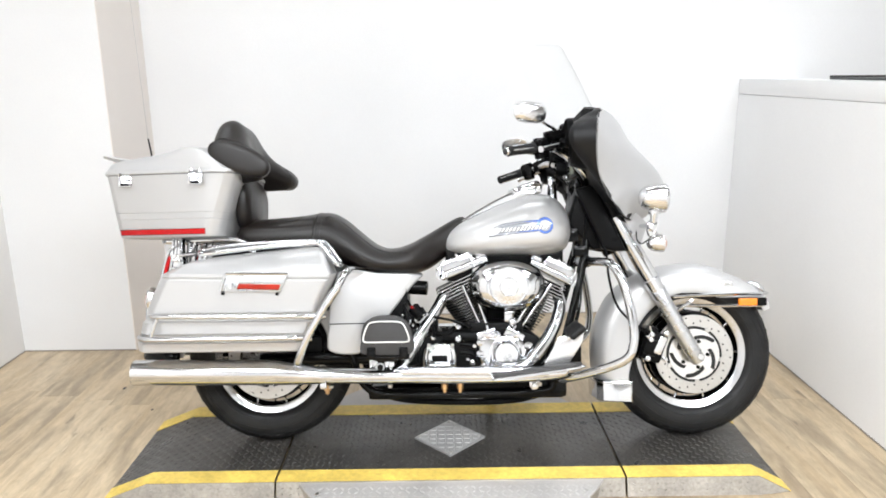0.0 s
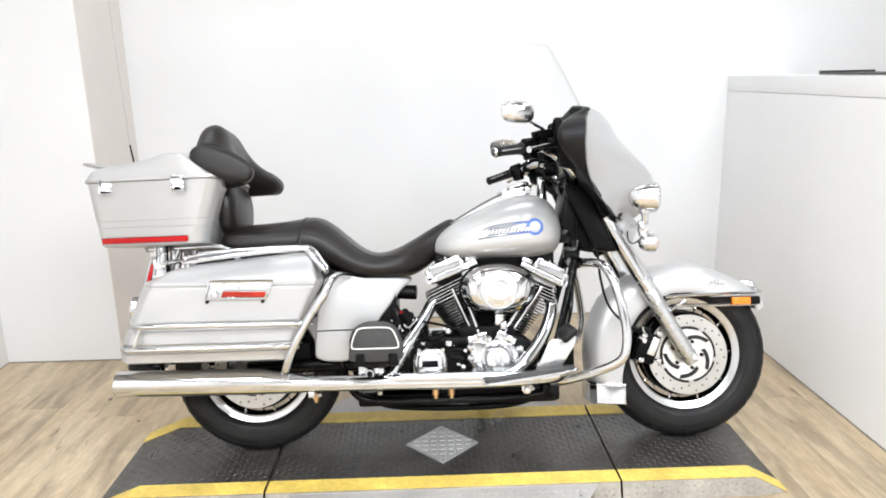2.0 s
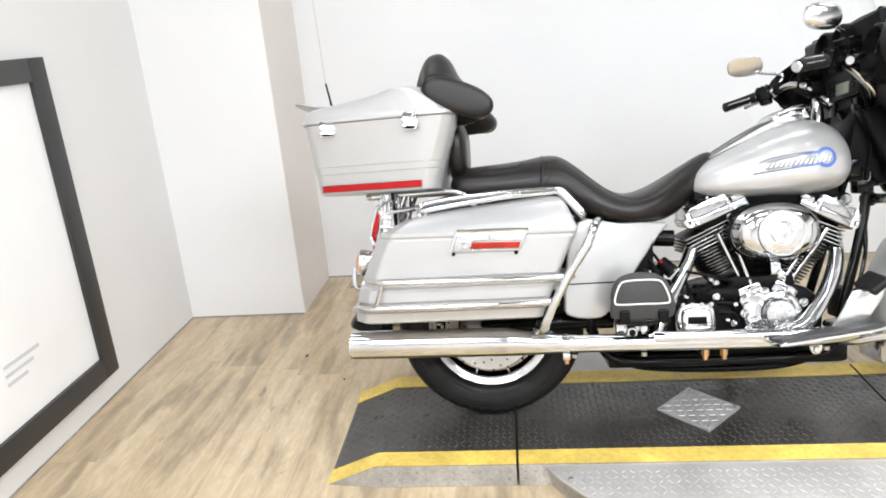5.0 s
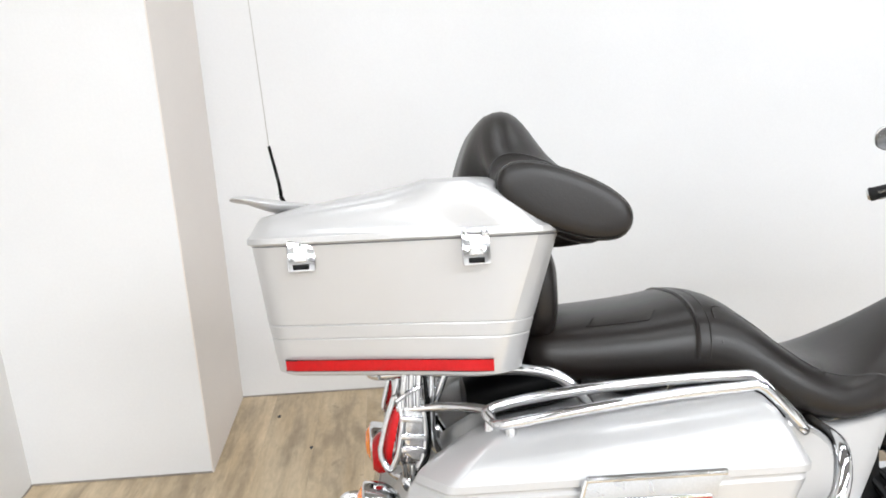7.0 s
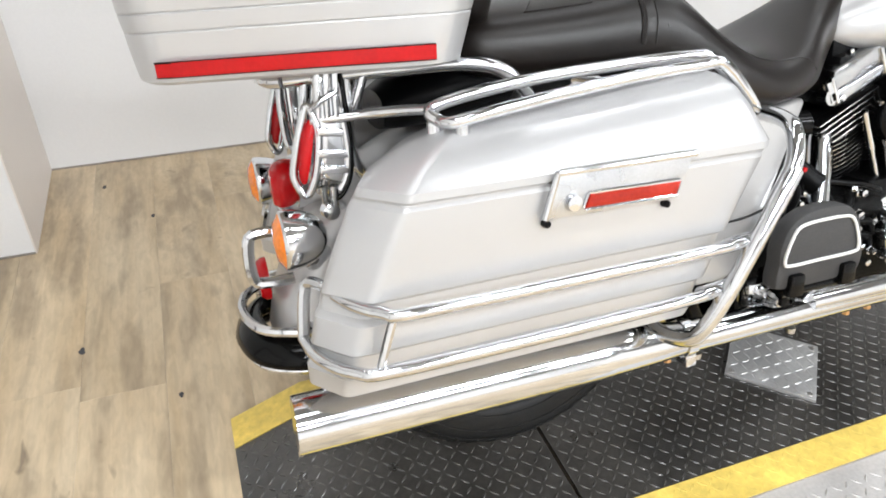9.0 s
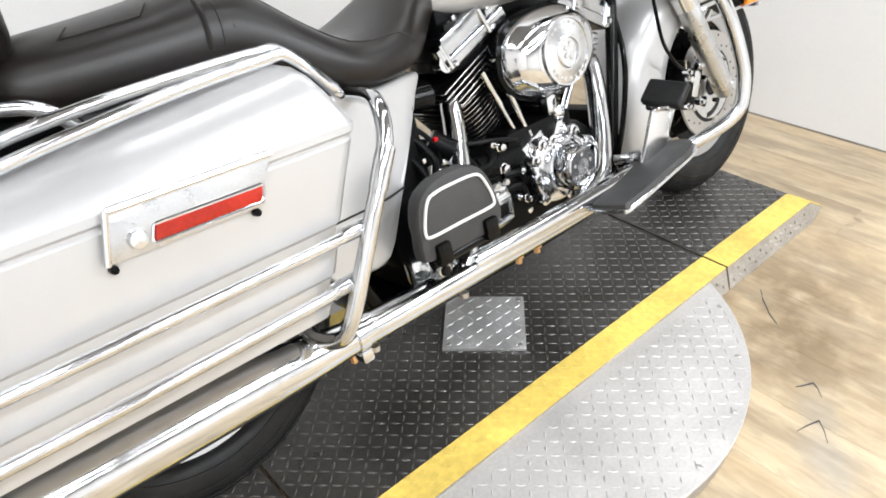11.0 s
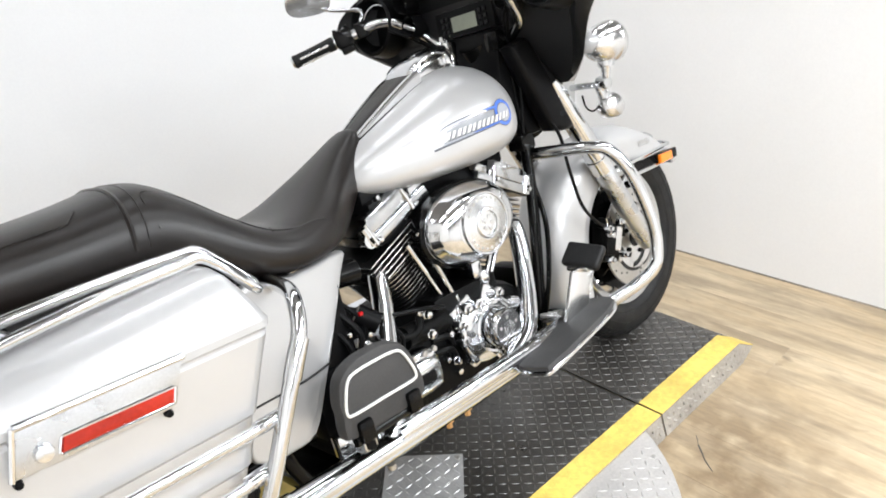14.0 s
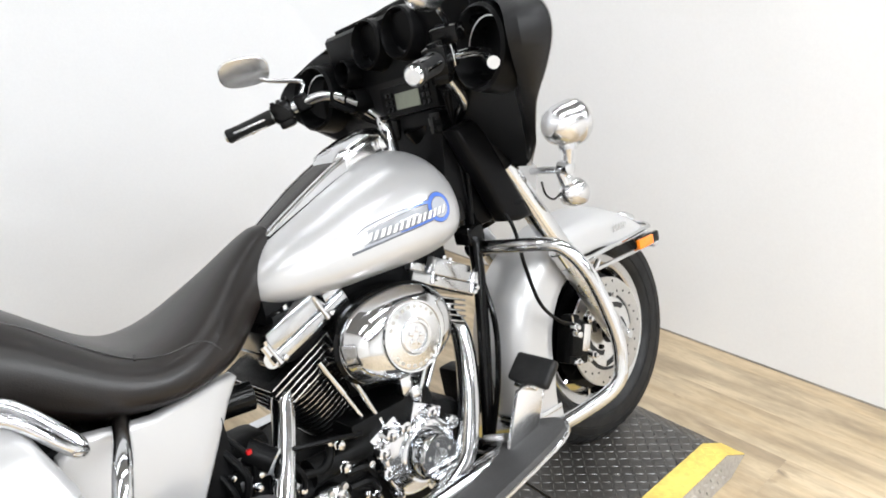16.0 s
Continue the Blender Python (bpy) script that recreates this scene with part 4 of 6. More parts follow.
    rings = [[(h, 0.0575 * r * math.copysign(abs(math.cos(w)) ** 0.72, math.cos(w)), 0.0335 * r * math.copysign(abs(math.sin(w)) ** 0.72, math.sin(w))) for w in (2 * math.pi * k / 36 for k in range(36))] for r, h in ((1.0, -0.0072), (1.0, -0.0085), (0.001, -0.0085))]
    part("mirror_glass", moved(loft(rings), m), CHROME, shell)
for s in (-1, 1):
    part("bar_riser", box((0.36, s * 0.075, 0.95), (0.05, 0.045, 0.05), 0.012), GLOSS_BLACK, bike)

# ---- tank ----
TANK = [(-0.165, 0.725, 0.03, 0.02, 0.02, 2.2), (-0.15, 0.728, 0.075, 0.045, 0.03, 2.3), (-0.10, 0.73, 0.118, 0.08, 0.04, 2.4), (-0.02, 0.735, 0.155, 0.115, 0.052, 2.4), (0.08, 0.745, 0.183, 0.15, 0.062, 2.35),
        (0.17, 0.755, 0.194, 0.165, 0.072, 2.35), (0.24, 0.765, 0.184, 0.15, 0.078, 2.3), (0.285, 0.772, 0.155, 0.115, 0.075, 2.2), (0.31, 0.775, 0.11, 0.07, 0.055, 2.1), (0.318, 0.775, 0.05, 0.03, 0.025, 2)]
tank = part("fuel_tank", hull_loft(TANK, 40, 6), SILVER, bike, "silver teardrop fuel tank", 60)


def over_tank(x, extra=0.004):
    rows = spline([(r[0], r[1] + r[3]) for r in TANK], 6)
    return float(np.interp(x, [q[0] for q in rows], [q[1] for q in rows])) + extra


xs = [-0.09, -0.05, -0.01, 0.03, 0.07, 0.105]
rise = [0.004, 0.008, 0.012, 0.015, 0.018, 0.020]
half = [0.030, 0.035, 0.039, 0.042, 0.044, 0.045]


def console_section(grow, lift, drop):
    """Flat-topped sections along the tank's spine."""
    return loft([[(x, y * (w + grow), over_tank(x, 0) + r + lift + h) for y, h in ((-1, -drop), (-1, -0.002), (-0.93, 0.0), (-0.45, 0.0015), (0, 0.002), (0.45, 0.0015), (0.93, 0.0), (1, -0.002), (1, -drop))] for x, r, w in zip(xs, rise, half)])


console = part("tank_console", console_section(0.0, 0.002, 0.03), LEATHER, tank, "black leather tank strap between chrome strips")
part("console_base", console_section(0.013, -0.004, 0.05), SILVER, tank, "silver console base under the strap", 30)
for s in (-1, 1):
    part("console_trim", loft([[(x, s * (w + a), over_tank(x, 0) + r + h) for a, h in ((0.001, 0.0), (0.001, 0.0032), (0.010, 0.0026), (0.0125, -0.001), (0.0125, -0.004))] for x, r, w in zip(xs, rise, half)]), CHROME, tank, "flat chrome console strip", 30)
    part("console_gasket", tube([(x, s * (w + 0.0165), over_tank(x, 0) - 0.001 - 0.5 * (w - 0.02) ** 1.2) for x, w in zip(xs, half)], 0.0022, 6, 3), GLOSS_BLACK, tank)
DOOR = [(0.086, 0.912, 0.030), (0.090, 0.926, 0.042), (0.102, 0.936, 0.054), (0.125, 0.946, 0.060), (0.165, 0.959, 0.062), (0.196, 0.967, 0.060), (0.205, 0.966, 0.057), (0.212, 0.955, 0.055)]
door = part("fuel_door", loft([[(x, y * w, z + h) for y, h in ((-1, -0.020), (-1.0, -0.006), (-0.95, -0.001), (-0.6, 0.003), (0, 0.0045), (0.6, 0.003), (0.95, -0.001), (1.0, -0.006), (1, -0.020))] for x, z, w in DOOR]), CHROME, tank, "bright chrome fuel door", 35)
part("door_hinge", join(box((0.204, 0, 0.940), (0.022, 0.122, 0.034), 0.006), tube([(0.214, -0.060, 0.951), (0.214, 0.060, 0.951)], 0.007, 12, 1)), CHROME, door, "chrome hinge block")
part("door_neck", prism([(0.095, 0.90), (0.10, 0.925), (0.19, 0.950), (0.200, 0.90)], -0.050, 0.050, 0.006), POLISHED, door)
part("ignition_switch", join(lathe([(0.0, 0.034), (0.014, 0.032), (0.018, 0.0), (0.020, -0.05)], (0.262, 0, 0.940), "z", 16), box((0.262, 0, 0.979), (0.030, 0.013, 0.018), 0.004)), CHROME, tank, "chrome ignition switch")


def tank_side(x, z, lift):
    """The tank's right flank at that place."""
    rows = spline(TANK, 6)
    cols = list(zip(*rows))
    zc, w, up, down, e = (float(np.interp(x, cols[0], c)) for c in cols[1:])
    h = up if z > zc else down
    k = min(0.999, abs(z - zc) / h)
    return -(w * (1 - k ** e) ** (1 / e)) - lift


def on_tank(outline, lift, fine=1):
    """A thin badge of that outline that hugs the flank."""
    bm = bmesh.new()
    f = bm.faces.new([bm.verts.new((p[0], 0, p[1])) for p in outline])
    bmesh.ops.triangulate(bm, faces=[f])
    for _ in range(fine):
        bmesh.ops.subdivide_edges(bm, edges=[e for e in bm.edges if e.calc_length() > 0.008], cuts=1)
        bmesh.ops.triangulate(bm, faces=bm.faces)
    for v in bm.verts:
        v.co.y = tank_side(v.co.x, v.co.z, lift)
    return from_bm(bm)


def on_tank_line(points, width, lift, taper=1.0):
    """A thin painted line along the flank, tapering towards its far end."""
    path = spline(points, 6)
    left, right = [], []
    for k, p in enumerate(path):
        a, b = path[max(0, k - 1)], path[min(len(path) - 1, k + 1)]
        d = Vector((b[0] - a[0], b[1] - a[1])).normalized()
        w = width / 2 * (1 + (taper - 1) * k / (len(path) - 1))
        left.append((p[0] - d.y * w, p[1] + d.x * w))
        right.append((p[0] + d.y * w, p[1] - d.x * w))
    rows = [[(x, tank_side(x, z, lift - 0.001), z), (x, tank_side(x, z, lift), z), (u, tank_side(u, v, lift), v), (u, tank_side(u, v, lift - 0.001), v)] for (x, z), (u, v) in zip(left, right)]
    return loft(rows)


HEAD = (0.205, 0.794)
ring = lambda r: [(HEAD[0] + r * math.cos(2 * math.pi * k / 36), HEAD[1] + r * math.sin(2 * math.pi * k / 36)) for k in range(36)]
badge = part("tank_badge", on_tank(ring(0.0305), 0.0015, 3), GREY_BADGE, tank, "long badge of thin dark lines and pale bars with a blue round head", 60)
for r, lift, tint in ((0.0288, 0.0021, BLUE), (0.0215, 0.0027, GREY_BADGE), (0.0200, 0.0032, PALE_BADGE)):
    part("badge_ring", on_tank(ring(r), lift, 3), tint, badge, "", 60)
UPPER = [(0.181, 0.8135), (0.155, 0.8125), (0.128, 0.8100), (0.100, 0.8068), (0.077, 0.8035), (0.055, 0.7995), (0.038, 0.7945), (0.023, 0.7865)]
LOWER = [(0.181, 0.7735), (0.143, 0.7700), (0.105, 0.7668), (0.056, 0.7615), (0.030, 0.7585), (0.005, 0.7555)]
for line, side in ((UPPER, -1), (LOWER, 1)):
    shift = lambda d: [(x, z + side * d) for x, z in line]
    part("badge_line", on_tank_line(line, 0.0022, 0.0018, 1.0 if side < 0 else 2.2), GREY_BADGE, badge, "thin dark outer line", 60)
    part("badge_line", on_tank_line(shift(0.0068)[:-1], 0.0016, 0.0018, 0.6), GREY_BADGE, badge, "", 60)
    part("badge_border", on_tank_line(shift(0.0034)[:3], 0.0052, 0.0020, 0.25), BLUE, badge, "blue enamel tapering out of the head", 60)
    part("badge_margin", on_tank_line(shift(0.0034)[2:-1], 0.0044, 0.0014, 0.7), PALE_BADGE, badge, "", 60)
part("badge_field", on_tank([(0.040, 0.7655), (0.178, 0.7775), (0.186, 0.8055), (0.128, 0.8020), (0.077, 0.7955), (0.044, 0.7885)], 0.0012, 3), FIELD_BADGE, badge, "grey centre field", 60)
for k in range(14):
    x0, w = 0.0345 + 0.0131 * k, (0.0078, 0.0066, 0.0084, 0.0070)[k % 4]
    z0 = 0.7700 + 0.065 * (x0 - 0.031)
    h, lean = 0.0152, 0.0095
    shape = lambda dx, dz: [(x0 + dx, z0 + dz), (x0 + w + dx, z0 + 0.0006 + dz), (x0 + w + lean + dx, z0 + h + dz), (x0 + lean + dx, z0 + h - 0.0006 + dz)]
    part("bar_shade", on_tank(shape(0.0016, -0.0012), 0.0040, 1), GREY_BADGE, badge, "", 60)
    part("pale_bar", on_tank(shape(0, 0), 0.0046, 1), WHITE_TRIM, badge, "pale slanting bar", 60)

# ---- seat ----
TOPC = [(-0.915, 0.79), (-0.90, 0.822), (-0.86, 0.832), (-0.77, 0.838), (-0.68, 0.846), (-0.61, 0.856), (-0.565, 0.852), (-0.52, 0.825), (-0.47, 0.782), (-0.42, 0.742), (-0.375, 0.722), (-0.33, 0.722), (-0.28, 0.738), (-0.22, 0.77), (-0.16, 0.805), (-0.11, 0.832), (-0.08, 0.838), (-0.062, 0.815)]
BOTC = [(-0.915, 0.75), (-0.87, 0.715), (-0.62, 0.695), (-0.54, 0.665), (-0.46, 0.63), (-0.34, 0.618), (-0.23, 0.632), (-0.15, 0.685), (-0.09, 0.75), (-0.062, 0.79)]
SEATW = [(-0.915, 0.12), (-0.88, 0.152), (-0.75, 0.165), (-0.62, 0.168), (-0.52, 0.18), (-0.42, 0.192), (-0.34, 0.185), (-0.26, 0.155), (-0.18, 0.098), (-0.12, 0.064), (-0.09, 0.05), (-0.062, 0.035)]


def along(rows, x):
    rows = spline(rows, 6)
    return float(np.interp(x, [r[0] for r in rows], [r[1] for r in rows]))


def seat_ring(x):
    t, b, w = along(TOPC, x), along(BOTC, x), along(SEATW, x)
    ring = []
    for k in range(36):
        a = 2 * math.pi * k / 36
        c, s = math.cos(a), math.sin(a)
        mid = b + (t - b) * 0.38
        e_top = 2.6
        y = w * math.copysign(abs(c) ** (2 / e_top), c)
        z = (t - mid) * abs(s) ** (2 / e_top) if s > 0 else -(mid - b) * abs(s) ** (2 / 3.5)
        ring.append((x, y * (1.0 if s > 0 else 1 - 0.12 * abs(s)), mid + z))
    return ring


seat = part("seat", loft([seat_ring(x) for x in np.linspace(-0.914, -0.072, 70)]), LEATHER, bike, "black leather two-up touring seat", 60)


def seat_seam(x, grow=1.0, width=0.004, lean=0.22):
    ring = [Vector(p) for p in seat_ring(x)]
    c = Vector((x, 0, sum(p.z for p in ring) / len(ring)))
    return tube([tuple(c + (p - c) * grow + Vector((lean * (p.z - c.z), 0, 0))) for p in ring[:19]], width, 6, 2)


part("seat_strap", seat_seam(-0.628, 1.0, 0.0045, 0.12), LEATHER, seat, "raised black piping across the seat")
part("seat_strap", seat_seam(-0.606, 1.0, 0.0012, 0.12), LEATHER, seat)
for s in (-1, 1):
    part("seat_piping", tube([(x, s * along(SEATW, x) * 0.80, along(TOPC, x) - (along(TOPC, x) - along(BOTC, x)) * 0.16) for x in np.linspace(-0.81, -0.70, 7)], 0.0008, 6, 3), LEATHER, seat)
    for q in (-0.81, -0.70):
        part("seat_tick", tube([(q + 0.02 * h, s * along(SEATW, q) * (0.80 - 0.14 * h), along(TOPC, q) - (along(TOPC, q) - along(BOTC, q)) * (0.16 - 0.1 * h)) for h in (0, 0.5, 1)], 0.0011, 6, 2), LEATHER, seat)


def seat_skin(x, degrees):
    """A point of the seat's upper skin, by its angle round the section."""
    t, b, w = along(TOPC, x), along(BOTC, x), along(SEATW, x)
    c, s = math.cos(math.radians(degrees)), math.sin(math.radians(degrees))
    mid = b + (t - b) * 0.38
    return (x, w * math.copysign(abs(c) ** (2 / 2.6), c), mid + (t - mid) * abs(s) ** (2 / 2.6))


for s in (-1, 1):
    turn = lambda d: d if s > 0 else 180 - d
    part("seat_seam", tube([seat_skin(x, turn(d)) for x, d in ((-0.585, 10), (-0.588, 38), (-0.575, 52), (-0.52, 54), (-0.46, 52), (-0.40, 47), (-0.35, 42), (-0.31, 36), (-0.285, 24), (-0.27, 6))], 0.0013, 6, 4), LEATHER, seat)
    part("seat_dart", tube([seat_skin(-0.395 + 0.004 * h, turn(43 + 6 * h)) for h in (0, 0.5, 1, 1.5)], 0.0022, 6, 2), LEATHER, seat)

# ---- trunk ----
def trunk_loop(z, front, side_f, side_r, rear):
    """Plan of the trunk at one height: front x, half widths at front and rear, rear x."""
    half = [(front, 0), (front, side_f - 0.075), (front - 0.006, side_f - 0.035), (front - 0.03, side_f - 0.008), (front - 0.07, side_f), (-1.12, side_f + (side_r - side_f) * 0.45), (rear + 0.07, side_r + 0.003), (rear + 0.03, side_r - 0.01), (rear + 0.008, side_r - 0.04), (rear, side_r - 0.085), (rear - 0.004, 0)]
    full = [(x, -y) for x, y in half] + [(x, y) for x, y in reversed(half[1:-1])]
    return [(p[0], p[1], z) for p in spline(full, 4, loop=True)]


def trunk_levels(levels):
    return loft([trunk_loop(*v) for v in levels])


trunk = part("trunk", trunk_levels([(0.764, -0.945, 0.228, 0.142, -1.342), (0.768, -0.936, 0.2352, 0.147, -1.349), (0.80, -0.9275, 0.2408, 0.153, -1.354), (0.827, -0.9205, 0.2445, 0.1595, -1.357), (0.829, -0.9205, 0.2432, 0.1582, -1.3558), (0.831, -0.9193, 0.2450, 0.1603, -1.3575),
                                    (0.850, -0.9145, 0.2476, 0.1645, -1.3605), (0.852, -0.9145, 0.2463, 0.1632, -1.3592), (0.854, -0.913, 0.2482, 0.1655, -1.361), (0.93, -0.890, 0.258, 0.184, -1.368), (0.985, -0.874, 0.266, 0.198, -1.374)]), SILVER, bike, "silver hard touring trunk with red side strips", 20)


def lid_shape():
    rings = [trunk_loop(z, -0.874 + g, 0.267 + g, 0.199 + g, -1.374 - g) for z, g in ((0.986, 0.002), (0.989, 0.006), (0.998, 0.006), (1.002, 0.002))]
    base = trunk_loop(1.002, -0.872, 0.269, 0.201, -1.376)
    for k in (0.25, 0.5, 0.72, 0.88, 0.97, 1.0):
        ring = []
        for x, y, z in base:
            roof = 1.034 + 0.046 * min(1.0, max(0.0, (x + 1.36) / 0.33)) ** 0.9
            t = min(1.0, max(0.0, (x + 1.2) / 0.3))
            fx = x + (0.02 - 0.13 * t * t * (3 - 2 * t)) * (0.25 * k + 0.75 * math.sin(k * math.pi / 2))
            ring.append((fx, y * (1 - 0.12 * k ** 2 - 0.25 * max(0, k - 0.72)), 1.002 + (roof - 1.002) * math.sin(k * math.pi / 2)))
        rings.append(ring)
    top = rings[-1]
    cx = -1.15
    for f in (0.75, 0.45, 0.1):
        rings.append([(cx + (x - cx) * f, y * f, 1.034 + 0.046 * min(1.0, max(0.0, (cx + (x - cx) * f + 1.36) / 0.33)) ** 0.9 + 0.012 * (1 - f)) for x, y, z in top])
    return loft(rings)


part("trunk_lid", lid_shape(), SILVER, trunk, "silver domed trunk lid", 45)
part("lid_spoiler", hull_loft([(-1.415, 1.066, 0.09, 0.004, 0.004, 2.4), (-1.40, 1.068, 0.105, 0.007, 0.008, 2.4), (-1.345, 1.056, 0.11, 0.009, 0.016, 2.4), (-1.285, 1.05, 0.10, 0.005, 0.016, 2.4)]), SILVER, trunk, "silver lip along the lid's rear", 50)
part("lid_seal", trunk_levels([(0.9838, -0.872, 0.2668, 0.1988, -1.3742), (0.9865, -0.872, 0.2668, 0.1988, -1.3742)]), GREY_BADGE, trunk)


def trunk_flank(z, s):
    """The trunk's flank at a height, from behind the front corner to the rear corner."""
    f = (z - 0.775) / 0.21
    loop = trunk_loop(z, -0.934 + 0.06 * f, 0.2372 + 0.029 * f, 0.149 + 0.049 * f, -1.351 - 0.023 * f)
    pts = sorted([p for p in loop if p[1] * s > 0.1 and p[0] < -0.95], key=lambda p: -p[0])
    xs = np.linspace(-0.99, -1.326, 18)
    return [(x, s * float(np.interp(-x, [-p[0] for p in pts], [abs(p[1]) for p in pts])), z) for x in xs]


for s in (-1, 1):
    a, b = trunk_flank(0.775, s), trunk_flank(0.793, s)
    o = Vector((0, s * 0.007, 0))
    i = Vector((0, -s * 0.004, 0))
    strip_part = part("red_strip", loft([[tuple(Vector(p) + i), tuple(Vector(q) + i), tuple(Vector(q) + o), tuple(Vector(p) + o)] for p, q in zip(a, b)]), RED, trunk, "red reflector strip")
    part("strip_frame", join(tube([tuple(Vector(p) + o * 0.8) for p in a], 0.0015, 6, 1), tube([tuple(Vector(p) + o * 0.8) for p in b], 0.0015, 6, 1)), PLASTIC, strip_part)
    for x, y in ((-1.013, 0.263), (-1.283, 0.198)):
        yaw = -s * 10
        body = pose(0, 0, 0, s * 6, 0, yaw)
        latch = part("latch", box((x, s * (y + 0.008), 0.968), (0.044, 0.012, 0.050), 0.004, body), CHROME, trunk, "chrome trunk latch with a dark lower lip", 30)
        for dx in (-0.014, 0.014):
            part("latch_hook", box((x + dx, s * (y + 0.006), 0.992), (0.011, 0.012, 0.013), 0.004, pose(0, 0, 0, 0, 0, yaw)), CHROME, latch)
        part("latch_tongue", box((x, s * (y + 0.0165), 0.972), (0.020, 0.007, 0.026), 0.003, body), POLISHED, latch)
        part("latch_slot", box((x, s * (y + 0.0145), 0.951), (0.026, 0.004, 0.009), 0.0015, body), PLASTIC, latch)
ant = part("antenna", tube([(-1.385, 0.285, 1.09), (-1.39, 0.30, 1.115), (-1.408, 0.302, 1.2)], [0.0048, 0.004, 0.0034], 8, 2), GLOSS_BLACK, trunk, "thin black whip antenna")
part("whip", tube([(-1.4075, 0.302, 1.195), (-1.444, 0.16, 1.94)], [0.0012, 0.0008], 6, 1), STEEL, ant, "thin steel whip")
part("antenna_mount", tube([(-1.33, 0.19, 1.01), (-1.36, 0.25, 1.045), (-1.385, 0.285, 1.085)], 0.005, 8, 3), GLOSS_BLACK, trunk)

# backrest with wrap-round wings
def backrest_shape():
    """Sections across the pad: upright in the middle, laid back and long in the wings."""
    rings = []
    for u in np.linspace(-1, 1, 45):
        t = abs(u)
        y = 0.268 * math.copysign(math.sin(t * math.pi / 2) ** 0.9, u)
        q = min(1.0, max(0.0, (abs(y) - 0.07) / 0.165))
        q = q * q * (3 - 2 * q)
        turn = radians(14 + 54 * q)
        cx, cz = -0.925 + 0.056 * q, 1.1 - 0.066 * q
        a, b = 0.103 + 0.008 * q, 0.056 - 0.010 * q
        if t > 0.8:
            k = math.sqrt(max(0.02, 1 - ((t - 0.8) / 0.2) ** 2 * 0.75))
            a, b = a * (0.45 + 0.55 * k), b * k
        ring = []
        for n in range(28):
            w = 2 * math.pi * n / 28
            e = 0.85 - (0.2 * (1 - q) if math.cos(w) < 0 else 0.0)
            lo, th = a * math.copysign(abs(math.cos(w)) ** e, math.cos(w)), b * math.copysign(abs(math.sin(w)) ** e, math.sin(w))
            if th < 0:
                th *= 1 + 1.75 * (1 - q) * ((1 - lo / a) / 2) ** 1.25
            ring.append((cx - lo * math.sin(turn) + th * math.cos(turn), y, cz + lo * math.cos(turn) + th * math.sin(turn)))
        rings.append(ring)
    return loft(rings)


pad = part("backrest", backrest_shape(), LEATHER, bike, "black leather wrap-round passenger backrest", 60)
wing = backrest_shape()[0]
for k, w in ((5, 0.0026), (39, 0.0026), (11, 0.0018), (33, 0.0018)):
    part("wing_piping", tube([wing[28 * k + n] for n in range(0, 28, 2)], w, 6, 3, loop=True), LEATHER, pad)
part("lumbar_pad", hull_loft([(-0.91, 0.90, 0.15, 0.08, 0.11, 3), (-0.895, 0.90, 0.16, 0.09, 0.12, 3), (-0.872, 0.895, 0.155, 0.085, 0.115, 3), (-0.858, 0.89, 0.13, 0.06, 0.09, 3)], 28, 4), LEATHER, bike, "black leather lower back pad", 60)

# ---- saddlebags ----
def bag_shape():
    """Right saddlebag: levels from the bottom up, each a plan loop with a broad flat facet at the rear corner."""
    rings = []
    # height, front x, x where the facet begins, x of the rear face, outer y, inner y
    levels = [(0.372, -0.652, -1.160, -1.200, -0.326, -0.20), (0.377, -0.646, -1.172, -1.212, -0.336, -0.19), (0.404, -0.636, -1.168, -1.212, -0.342, -0.185), (0.411, -0.633, -1.162, -1.206, -0.334, -0.185), (0.429, -0.625, -1.156, -1.201, -0.334, -0.185),
              (0.436, -0.622, -1.157, -1.203, -0.343, -0.185), (0.474, -0.606, -1.145, -1.194, -0.345, -0.185), (0.481, -0.603, -1.138, -1.187, -0.337, -0.185), (0.499, -0.596, -1.130, -1.181, -0.337, -0.185), (0.506, -0.593, -1.131, -1.182, -0.347, -0.185),
              (0.56, -0.570, -1.108, -1.160, -0.351, -0.185), (0.612, -0.546, -1.083, -1.134, -0.353, -0.185), (0.6165, -0.544, -1.079, -1.130, -0.350, -0.185), (0.6195, -0.543, -1.078, -1.128, -0.350, -0.185), (0.624, -0.540, -1.077, -1.127, -0.356, -0.185), (0.634, -0.538, -1.072, -1.121, -0.356, -0.185),
              (0.654, -0.546, -1.062, -1.106, -0.347, -0.185), (0.682, -0.556, -1.046, -1.086, -0.332, -0.185), (0.705, -0.566, -1.028, -1.064, -0.314, -0.19), (0.719, -0.576, -1.010, -1.040, -0.295, -0.2), (0.726, -0.59, -0.99, -1.01, -0.277, -0.22), (0.7275, -0.62, -0.965, -0.98, -0.262, -0.24)]
    for z, fx, e1, e2, yo, yi in levels:
        depth = min(0.066, abs(yo - yi) * 0.42)
        corners = [(fx, yi), (fx, yo), (e1, yo), (e2, yo + depth), (e2 + 0.045, yi)]
        radii = [0.015, 0.022, 0.011, 0.013, 0.02]
        ring = []
        for k, (x, y) in enumerate(corners):
            a, b = Vector(corners[k - 1]), Vector(corners[(k + 1) % 5])
            c = Vector((x, y))
            r = min(radii[k], (a - c).length * 0.45, (b - c).length * 0.45)
            p, q = c + (a - c).normalized() * r, c + (b - c).normalized() * r
